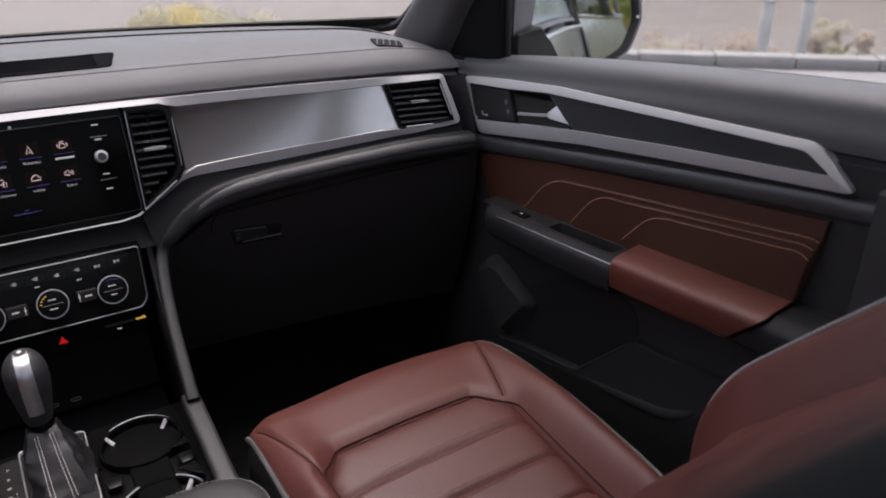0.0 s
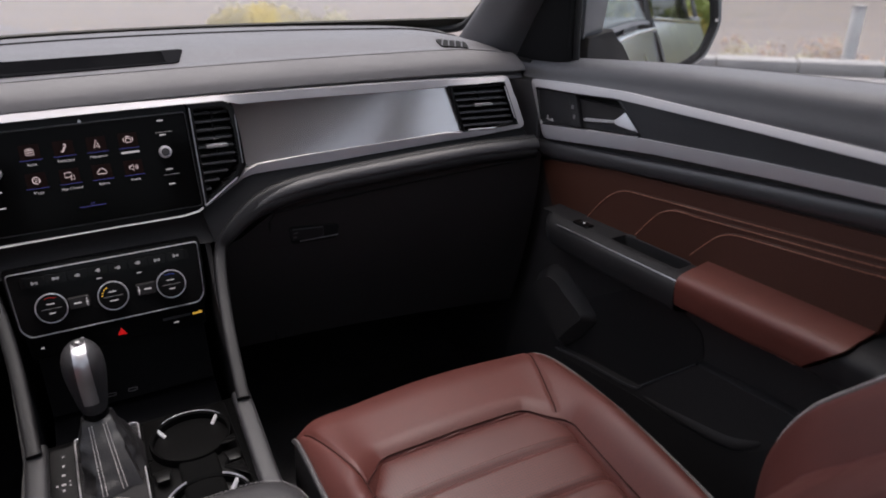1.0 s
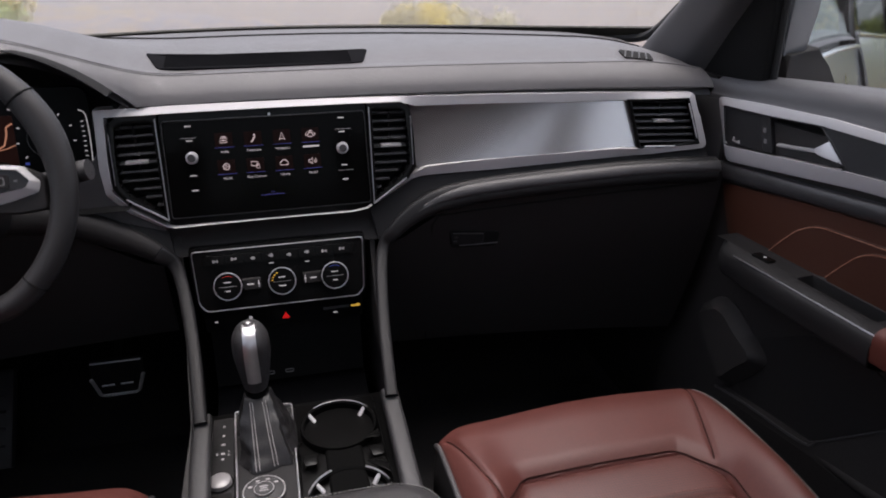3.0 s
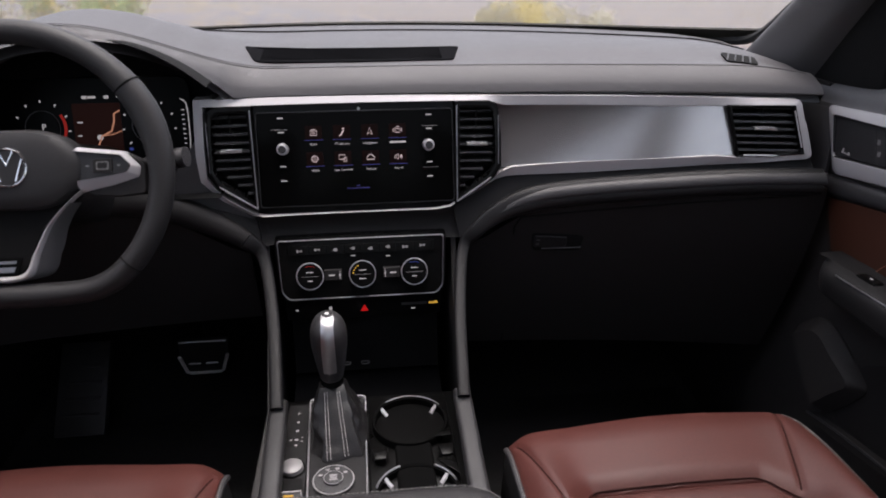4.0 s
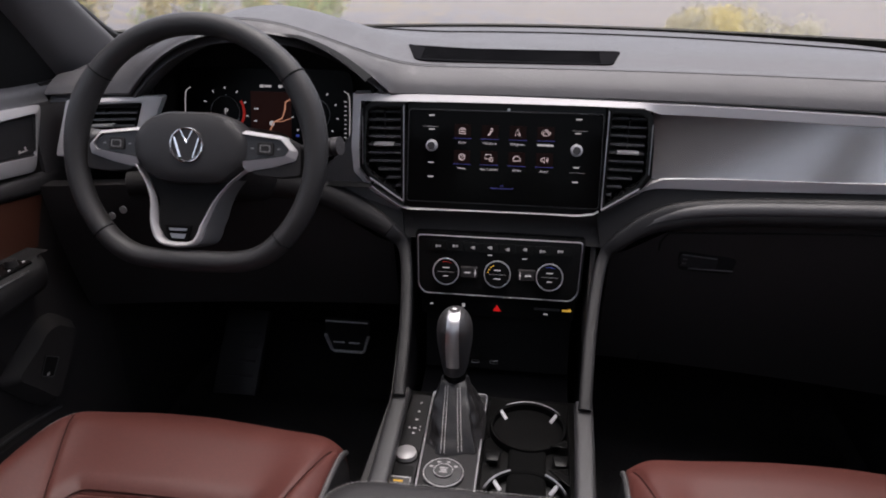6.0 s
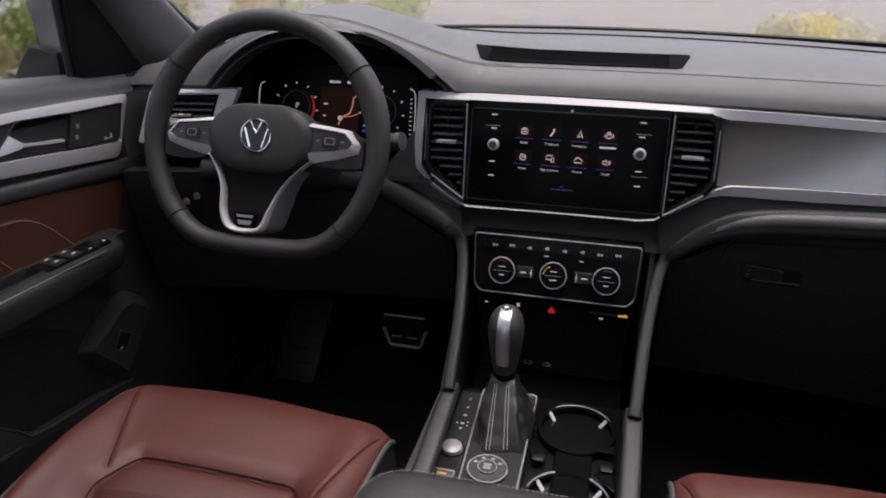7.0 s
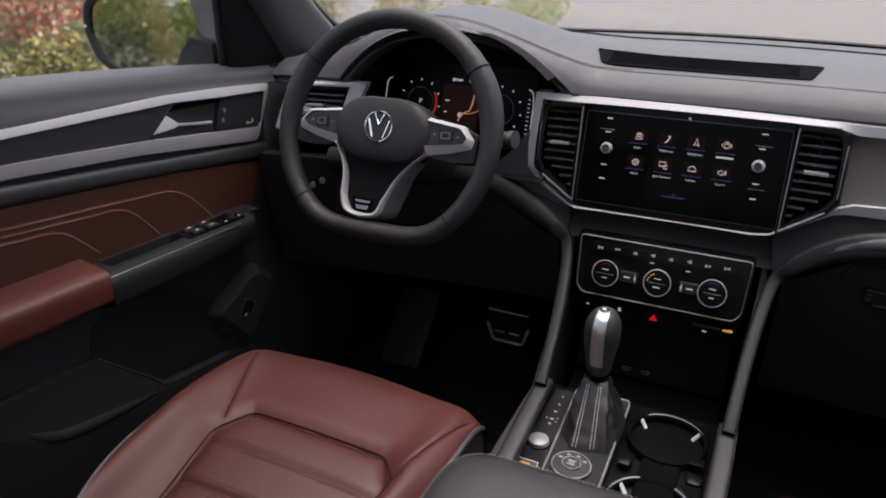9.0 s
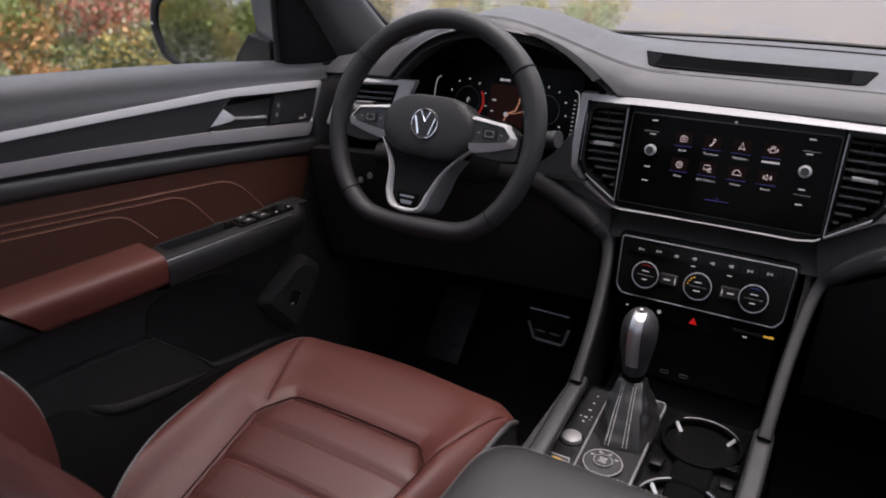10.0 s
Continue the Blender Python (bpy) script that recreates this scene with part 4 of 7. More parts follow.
    m = Matrix.Translation(top(-0.1065, -0.108, 0.0018))
    part("gear_letter", letters("P", 0.008, m), "mark", lp, smooth=False)
    for y, w in ((-0.128, 0.0016), (-0.148, 0.0024), (-0.168, 0.0026), (-0.180, 0.0018)):
        mark_bars(lp, top, [(-0.1065, y, w, 0.0016)], 0.0014)
    mark_bars(lp, top, [(-0.1145, -0.168, 0.0014, 0.0014), (-0.0985, -0.164, 0.001, 0.001), (-0.0985, -0.172, 0.001, 0.001)], 0.0014)
    sb = part("start_button", lathe([(0, 0.008), (0.0125, 0.008), (0.0148, 0.0065), (0.0158, 0.0), (0, 0)], top(-0.108, -0.229, 0.001), (0, 0, 1), 36), "button", c, "round satin silver start button")
    part("button_ring", tube([top(-0.108, -0.229, 0.002) + Vector((0.0172 * math.cos(a), 0.0172 * math.sin(a), 0)) for a in span(0, 2 * math.pi, 36)[:-1]], 0.0012, 6, True), "gloss", sb)
    part("switch_recess", plate(rounded([(-0.124, -0.249), (-0.093, -0.249), (-0.090, -0.282), (-0.127, -0.282)], 0.003), top, 0.0, 0.0015), "void", lp)
    ps = part("parking_brake_switch", box(-0.126, -0.090, -0.305, -0.281, 0.735, 0.746, 0.002), "soft", c, "dark lever of the parking brake switch")
    part("switch_edge", tube([(-0.126, -0.2815, 0.7455), (-0.092, -0.2815, 0.7455), (-0.091, -0.290, 0.7462)], 0.0011, 6), "pull", ps)
    part("switch_lamp", box(-0.114, -0.101, -0.291, -0.288, 0.7458, 0.7466), "amber", ps, "small amber lamp")
    # frame of the gear selector and the drive mode dial
    o = rounded([(-0.092, -0.078), (-0.004, -0.076), (-0.004, -0.312), (-0.084, -0.312)], 0.008)
    i = [(-0.046 + (a + 0.046) * 0.955, -0.194 + (b + 0.194) * 0.985) for a, b in o]
    part("selector_frame", ring_plate(o, i, top, -0.004, 0.006, 0.001), "pull", c, "thin satin silver selector frame")
    part("selector_plate", plate(i, top, -0.02, 0.001), "arm", c)
    dl = part("drive_dial", lathe([(0, 0.009), (0.0125, 0.009), (0.0130, 0.0065), (0.0255, 0.0065), (0.0275, 0.004), (0.0285, 0.0), (0, 0)], top(-0.050, -0.261, 0.001), (0, 0, 1), 44), "rail", c, "round black drive mode dial")
    part("dial_ring", tube([top(-0.050, -0.261, 0.0062) + Vector((0.0272 * math.cos(a), 0.0272 * math.sin(a), 0)) for a in span(0, 2 * math.pi, 44)[:-1]], 0.0009, 6, True), "satin", dl, "satin ring")
    part("dial_ring", tube([top(-0.050, -0.261, 0.0096) + Vector((0.0128 * math.cos(a), 0.0128 * math.sin(a), 0)) for a in span(0, 2 * math.pi, 30)[:-1]], 0.0006, 6, True), "satin", dl)
    for k in range(3):
        mark_bars(dl, top, [(-0.050, -0.257 - 0.004 * k, 0.0055 - 0.001 * (k == 1), 0.0008)], 0.0104)
    for w in (35, 75, 115, 155):
        mark_bars(dl, top, [(-0.050 + 0.0195 * math.cos(radians(w)), -0.261 + 0.0195 * math.sin(radians(w)), 0.0026, 0.0014)], 0.0078)
    # cup holders
    ch = part("cup_holder", box(-0.002, 0.124, -0.33, -0.062, 0.700, 0.7245, 0.003), "cup", c, "double cup holder in black plastic")
    def ring(cx, cy, r, a0, a1, rr, z):
        return tube([Vector((cx + r * math.cos(radians(a)), cy + r * math.sin(radians(a)), z)) for a in span(a0, a1, 40)], rr, 7)
    for cy, arcs in ((-0.138, ((32, 128),)), (-0.292, ((112, 165), (18, 62)))):
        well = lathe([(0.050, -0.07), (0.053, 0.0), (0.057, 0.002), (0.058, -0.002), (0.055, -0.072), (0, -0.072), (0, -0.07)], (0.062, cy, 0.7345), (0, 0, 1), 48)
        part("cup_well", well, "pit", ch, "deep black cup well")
        for a0, a1 in arcs:
            part("cup_rim", ring(0.062, cy, 0.0565, a0, a1, 0.0008 if cy > -0.2 else 0.0014, 0.7372), "satin", ch, "thin chrome cup rim")
        for a in (38, 142):
            p = Vector((0.062 + 0.043 * math.cos(radians(a)), cy + 0.043 * math.sin(radians(a)), 0.724))
            q = p + Vector((0.012 * math.cos(radians(a)), 0.012 * math.sin(radians(a)), 0.010))
            part("grip_finger", tube([p, q], 0.0036, 8, flat=0.6), "pull", ch, "bright spring finger")
    # gloss triangles added in the shape of two glints on the holder
    for tri in ([(0.094, -0.183), (0.119, -0.165), (0.119, -0.183)], [(0.092, -0.231), (0.119, -0.227), (0.122, -0.262)]):
        part("holder_glint", prism([(a, b, 0.7385) for a, b in tri], (0, 0, -0.003), 0.0008), "gloss", ch, "small gloss triangle standing in for a glint")
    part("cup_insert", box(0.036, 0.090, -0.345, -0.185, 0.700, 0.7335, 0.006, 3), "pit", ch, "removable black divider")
    for s in (0.014, 0.110):
        part("holder_corner", prism([(s - 0.012, -0.200, 0.7375), (s + 0.012, -0.200, 0.7375), (s + 0.008, -0.222, 0.7375), (s - 0.008, -0.222, 0.7375)], (0, 0, -0.006), 0.001), "cup", ch)


def build_selector():
    g = thing("gear_selector", (-0.05, -0.15, 0.737), "gear selector with black leather boot and silver knob insert", "gear lever")
    base, top = Vector((-0.044, -0.158, 0.738)), Vector((-0.051, -0.130, 0.808))
    rows = []
    for t in span(0, 1, 26):
        c = base.lerp(top, t)
        w = 0.021 * (1 - t) ** 0.8 + 0.0205 - 0.003 * t
        h = 0.044 * (1 - t) ** 0.8 + 0.017 - 0.003 * t
        fold = 0.0016 * math.sin(t * 22) * (1 - t) ** 0.5 * min(1.0, t * 6)
        ring = []
        for k in range(40):
            a = 2 * math.pi * k / 40
            e = 0.55 + 0.25 * t
            ca, sa = math.cos(a), math.sin(a)
            crumple = fold * (0.5 + 0.5 * math.sin(3 * a + 5 * t)) + 0.0062 * noise.noise(Vector((ca * 2.6, sa * 2.6, t * 2.2))) + 0.0026 * math.sin(7 * a + 1.2 + 1.5 * t) * (1 - t) ** 0.6
            ring.append(c + Vector(((w + crumple) * math.copysign(abs(ca) ** e, ca), (h + crumple) * math.copysign(abs(sa) ** e, sa), 0)))
        rows.append(ring)
    bm = bmesh.new()
    vs = [[bm.verts.new(p) for p in r] for r in rows]
    for u, v in zip(vs, vs[1:]):
        for k in range(40):
            bm.faces.new((u[k], u[(k + 1) % 40], v[(k + 1) % 40], v[k]))
    bm.faces.new(vs[0][::-1])
    bm.faces.new(vs[-1])
    boot = part("boot", bm, "boot_leather", g, "creased black leather boot")
    def front_at(ring, dx, cx):
        """The boot's front face at dx beside its middle."""
        arc = sorted(ring[20:], key=lambda p: p.x)
        for p, q in zip(arc, arc[1:]):
            if p.x <= cx + dx <= q.x:
                return p.lerp(q, (cx + dx - p.x) / max(1e-6, q.x - p.x))
        return arc[0]
    for dx in (-0.0125, -0.0085, 0.0075, 0.0115):
        line = [front_at(rows[i], dx * (1.25 - 0.35 * i / 25), base.lerp(top, i / 25).x) + Vector((0, -0.0007, 0.0004)) for i in range(1, 26)]
        part("stitching", stitches(line, 0.0035, 0.0014, 0.0006), "thread", boot, "pale double stitching")
    col = part("collar", lathe([(0.0155, 0.0), (0.0175, 0.006), (0.0165, 0.016), (0.0140, 0.020), (0, 0.020), (0, 0)], top - Vector((0, 0, 0.004)), (0, 0.10, 1), 24), "gloss", g, "gloss black collar")
    # egg-shaped knob
    prof = [(0.0, 0.0), (0.0150, 0.001), (0.0185, 0.010), (0.0215, 0.028), (0.0252, 0.052), (0.0262, 0.070), (0.0245, 0.086), (0.0180, 0.099), (0.0092, 0.1055), (0.0, 0.107)]
    pp = spline([(r, h, 0) for r, h in prof], 4)
    kb = lathe([(max(0, p.x), p.y) for p in pp], top + Vector((0, 0.001, 0.010)), (0.0, -0.02, 1), 36)
    for v in kb.verts:
        v.co.y = top.y + (v.co.y - top.y) * 1.25
    k = part("knob", kb, "black_leather", g, "egg-shaped black leather knob")
    ins = []
    for p in [q for q in pp[:-3] if q.y > 0.022]:
        z, r = p.y, p.x
        w = 0.0085 + 0.001 * math.sin(z * 30)
        line = []
        for q in span(-1, 1, 6):
            x = q * w
            yy = math.sqrt(max(1e-8, r * r - x * x)) * 1.25
            line.append(Vector((top.x + x, top.y - yy - 0.0012 - 0.02 * z, top.z + 0.010 + z)))
        ins.append(line)
    part("insert", rows_shell(ins, lambda p: p + Vector((0, 0.004, -0.0006))), "satin", k, "satin silver insert")
    part("release_button", lathe([(0, 0.005), (0.003, 0.0045), (0.004, 0.0), (0, 0)], top + Vector((0.0, -0.006, 0.1165)), (0, -0.1, 1), 16), "satin", k)


def build_armrest():
    a = thing("armrest_box", (0, -0.6, 0.72), "padded black leather centre armrest with pale stitching", "armrest")
    def outline(t, grow):
        pts = rounded([(-0.192 + grow, -0.335 - grow), (0.172 - grow, -0.335 - grow), (0.182 - grow, -0.95), (-0.205 + grow, -0.95)], 0.075 - grow * 0.5, 8)
        return pts
    bm = bmesh.new()
    loops = []
    for grow, z in ((0.012, 0.735), (0.003, 0.745), (0.0, 0.762), (0.0, 0.776), (0.004, 0.787), (0.012, 0.7945), (0.025, 0.799), (0.05, 0.802), (0.09, 0.804)):
        loops.append([bm.verts.new((x, y, z)) for x, y in outline(0, grow)])
    n = len(loops[0])
    for u, v in zip(loops, loops[1:]):
        for k in range(n):
            bm.faces.new((u[k], u[(k + 1) % n], v[(k + 1) % n], v[k]))
    bm.faces.new(loops[0][::-1])
    bm.faces.new(loops[-1])
    lid = part("lid", bm, "black_leather", a)
    arc = [Vector((x, y, 0.7905)) for x, y in outline(0, 0.0055)]
    order = arc[-5:] + arc[:22]
    part("stitching", stitches(order, 0.0042, 0.0018, 0.0006), "piping", lid, "pale stitched seam")
    part("box", box(-0.150, 0.150, -0.94, -0.36, 0.715, 0.738), "lower", a)


def build_wheel():
    c, tilt = Vector((-0.428, -0.100, 1.1350)), 20
    W = Matrix.Translation(c) @ pose(0, 0, 0, 90 - tilt, 0, 0)   # x right, y up along the rim's plane, z towards the driver
    w = thing("steering_wheel", c, "black leather steering wheel with satin silver spoke trim", "steering wheel")

    def put(name, bm, mat, parent, label=""):
        bm.transform(W)
        return part(name, bm, mat, parent, label)
    # flat-bottomed rim
    ring = []
    for k in range(96):
        a = 2 * math.pi * k / 96
        x, y = 0.1795 * math.cos(a), 0.1795 * math.sin(a)
        y *= 0.982 if y > 0 else 1.0
        y = -0.157 + 0.010 * math.log1p(math.exp((y + 0.157) / 0.010)) if y < 0 else y
        ring.append(Vector((x, y, 0)))
    ring = spline(ring, 1, True)
    bm = bmesh.new()
    loops = []
    for k, p in enumerate(ring):
        a = math.atan2(p.y, p.x)
        out = Vector((math.cos(a), math.sin(a), 0))
        thick = 1.0 + 0.22 * math.exp(-((math.degrees(a) - 24) / 18) ** 2) + 0.22 * math.exp(-((math.degrees(a) - 156) / 18) ** 2)
        loops.append([bm.verts.new(p + out * 0.0158 * thick * math.cos(b) + Vector((0, 0, 0.0172 * math.sin(b)))) for b in span(0, 2 * math.pi, 16)[:-1]])
    for u, v in zip(loops, loops[1:] + loops[:1]):
        for k in range(16):
            bm.faces.new((u[k], u[(k + 1) % 16], v[(k + 1) % 16], v[k]))
    rim = put("rim", bm, "wheel", w, "black leather-covered flat-bottomed rim")
    for a in (37, 143, 222, 318):
        p = Vector((0.1795 * math.cos(radians(a)), (0.1765 if a < 180 else 0.1795) * math.sin(radians(a)), 0))
        out = p.normalized()
        hoop = [p + out * (0.0183 if a < 180 else 0.0161) * math.cos(b) + Vector((0, 0, 0.0176 * math.sin(b))) for b in span(0, 2 * math.pi, 18)[:-1]]
        put("rim_seam", tube(hoop, 0.0011, 5, True), "void", rim)

    def flat(a, b, d):
        return Vector((a, b, d))
    # hub cushion
    hub = rounded([(-0.062, 0.046), (-0.034, 0.0545), (0.034, 0.0545), (0.062, 0.046), (0.087, 0.020), (0.083, -0.018), (0.054, -0.041), (0.030, -0.047), (-0.030, -0.047), (-0.054, -0.041), (-0.083, -0.018), (-0.087, 0.020)], 0.014, 5)
    bm = bmesh.new()
    loops = []
    for k, d in ((0.98, -0.030), (1.0, -0.004), (0.985, 0.008), (0.93, 0.014), (0.80, 0.0172), (0.55, 0.0192), (0.25, 0.0200)):
        loops.append([bm.verts.new((a * k, b * k, d)) for a, b in hub])
    n = len(hub)
    for u, v in zip(loops, loops[1:]):
        for k in range(n):
            bm.faces.new((u[k], u[(k + 1) % n], v[(k + 1) % n], v[k]))
    bm.faces.new(loops[0][::-1])
    bm.faces.new(loops[-1])
    h = put("hub", bm, "wheel", w, "charcoal airbag cushion")
    # round emblem as plain shapes
    em = put("emblem", lathe([(0.0, 0.0), (0.0235, 0.0), (0.0235, 0.002), (0.0, 0.0025)], (0, 0.007, 0.0186), (0, 0, 1), 40), "wheel", h, "round emblem with a chrome ring")
    put("emblem_ring", tube([Vector((0.0232 * math.cos(a), 0.007 + 0.0232 * math.sin(a), 0.0208)) for a in span(0, 2 * math.pi, 44)[:-1]], 0.0016, 8, True), "chrome", em)
    # plain chrome bars inside the ring
    for pts in ([(-0.0085, 0.0200), (0.0, 0.0030), (0.0085, 0.0200)], [(-0.0185, 0.0105), (-0.0095, -0.0170)], [(0.0185, 0.0105), (0.0095, -0.0170)]):
        put("emblem_bar", tube([Vector((a, 0.007 + b, 0.0208)) for a, b in pts], 0.0018, 6, flat=0.7), "chrome", em)
    # side spokes: silver frames with button pads
    for s in (-1, 1):
        base = [(s * 0.086, 0.026), (s * 0.130, 0.026), (s * 0.160, 0.010), (s * 0.160, -0.030), (s * 0.125, -0.034), (s * 0.088, -0.030)]
        put("spoke", plate(rounded(base, 0.006), flat, -0.022, 0.004, 0.002), "lower", w)
        fo = rounded([(s * 0.078, 0.0310), (s * 0.137, 0.0240), (s * 0.1552, 0.0040), (s * 0.1522, -0.0085), (s * 0.120, -0.0185), (s * 0.080, -0.0265)], 0.003)
        fi = rounded([(s * 0.074, 0.0262), (s * 0.1325, 0.0198), (s * 0.1455, 0.0060), (s * 0.1395, -0.0026), (s * 0.115, -0.0070), (s * 0.074, -0.0125)], 0.003)
        put("spoke_trim", slope_ring(fo, fi, flat, -0.004, 0.006, 0.012), "silver", w, "satin silver spoke trim")
        pad = put("button_pad", plate(fi, flat, -0.004, 0.009, 0.002), "rail", w, "dark satin button pad")
        x = s * 0.110
        put("button", plate(rounded([(x - 0.012, 0.015), (x + 0.012, 0.015), (x + 0.012, -0.002), (x - 0.012, -0.002)], 0.003), flat, 0.008, 0.0115, 0.001), "lower", pad)
        o2 = rounded([(x - 0.0075, 0.0115), (x + 0.0075, 0.0115), (x + 0.0075, 0.0015), (x - 0.0075, 0.0015)], 0.002)
        put("button_mark", ring_plate(o2, [(x + (a - x) * 0.85, 0.0065 + (b - 0.0065) * 0.8) for a, b in o2], flat, 0.011, 0.0118), "piping", pad)
        for dx in (-0.019, 0.019):
            put("button_mark", plate([(x + dx - 0.002, 0.0055), (x + dx + 0.002, 0.0055), (x + dx + 0.002, 0.0075), (x + dx - 0.002, 0.0075)], flat, 0.008, 0.0094), "piping", pad)
    # lower V of silver struts, dark between, with a small bright badge
    def low(a, b, d):
        return Vector((a - 0.019 * min(1, max(0, (-b - 0.025) / 0.08)), b, d))
    vee = [(-0.070, -0.030), (0.070, -0.030), (0.040, -0.070), (0.032, -0.112), (0.018, -0.128), (-0.018, -0.128), (-0.032, -0.112), (-0.040, -0.070)]
    put("lower_spoke", plate(resample(vee, 3), low, -0.03, 0.000, 0.003), "void", w, "black lower spoke")
    for s in (-1, 1):
        out_ = spline([(s * 0.084, -0.0215, 0), (s * 0.0640, -0.0440, 0), (s * 0.0500, -0.0690, 0), (s * 0.0430, -0.100, 0), (s * 0.0360, -0.1240, 0), (s * 0.0240, -0.1345, 0), (0.0, -0.1385, 0)], 5)
        in_ = spline([(s * 0.081, -0.0225, 0), (s * 0.0605, -0.0445, 0), (s * 0.0450, -0.0690, 0), (s * 0.0345, -0.100, 0), (s * 0.0260, -0.1205, 0), (s * 0.0165, -0.1285, 0), (0.0, -0.1300, 0)], 5)
        band = [[low(p.x + (q.x - p.x) * t, p.y + (q.y - p.y) * t, 0.004 + 0.007 * math.sin(math.pi * t) ** 0.6) for t in span(0, 1, 5)] for p, q in zip(out_, in_)]
        sv = put("strut", rows_shell(band, lambda p: p + Vector((0, 0, -0.008))), "silver", w, "satin silver lower strut")
        # the strut's broad outer flank, falling back towards the column; shade painted as darker silver
        flank = [[low(p.x + s * e * min(1, k / 10), p.y, d) for e, d in ((0.0005, 0.003), (0.0060, -0.006), (0.0105, -0.020), (0.0110, -0.034))] for k, p in enumerate(out_[4:])]
        put("strut_flank", rows_shell(flank, lambda p: p + Vector((-s * 0.002, 0, -0.001))), "shaded_silver", sv, "flank of the strut in silver darkened for shade")
    bd = put("badge", prism([low(-0.020, -0.106, 0.004), low(0.020, -0.106, 0.004), low(0.014, -0.127, 0.004), low(-0.014, -0.127, 0.004)], (0, 0, -0.01)), "gloss", w, "small gloss black badge plate")
    put("badge_bar", prism([low(-0.014, -0.1100, 0.005), low(0.014, -0.1100, 0.005), low(0.012, -0.1135, 0.005), low(-0.012, -0.1135, 0.005)], (0, 0, -0.004)), "satin", bd)
    put("badge_bar", prism([low(-0.012, -0.1180, 0.005), low(0.012, -0.1180, 0.005), low(0.009, -0.1245, 0.005), low(-0.009, -0.1245, 0.005)], (0, 0, -0.004)), "satin", bd)
    # column shroud and stalks
    col = thing("steering_column", (-0.427, 0.02, 1.08), "black steering column shroud with control stalks", "steering column")
    sh = bmesh.new()
    loops = []
    for z, wx, wy in ((-0.035, 0.050, 0.040), (-0.05, 0.062, 0.050), (-0.11, 0.070, 0.058), (-0.22, 0.075, 0.062)):
        loops.append([sh.verts.new(W @ Vector((math.copysign(abs(math.cos(a)) ** 0.6, math.cos(a)) * wx, math.copysign(abs(math.sin(a)) ** 0.6, math.sin(a)) * wy - 0.012, z))) for a in span(0, 2 * math.pi, 28)[:-1]])
    for u, v in zip(loops, loops[1:]):
        for k in range(28):
            sh.faces.new((u[k], u[(k + 1) % 28], v[(k + 1) % 28], v[k]))
    sh.faces.new(loops[0][::-1])
    sh.faces.new(loops[-1])
    part("shroud", sh, "lower", col)
    for s in (-1, 1):
        pts = [W @ Vector(p) for p in ((s * 0.06, 0.0, -0.075), (s * 0.115, 0.004, -0.068), (s * 0.155, 0.010, -0.060), (s * 0.185, 0.016, -0.055), (s * 0.198, 0.018, -0.053))]
        st = part("stalk", tube(spline(pts, 5), [0.009 + 0.008 * min(1, i / 14) for i in range(21)], 12, flat=0.8), "soft", col, "black control stalk")
        part("stalk_ring", tube([pts[3] + (pts[4] - pts[3]) * 0.15, pts[3] + (pts[4] - pts[3]) * 0.35], 0.0173, 14, flat=0.8), "lower", st)
        part("stalk_mark", tube([pts[2] + Vector((0, -0.0135, 0)), pts[2] + Vector((s * 0.012, -0.0135, 0.002))], 0.0008, 5), "mark", st)


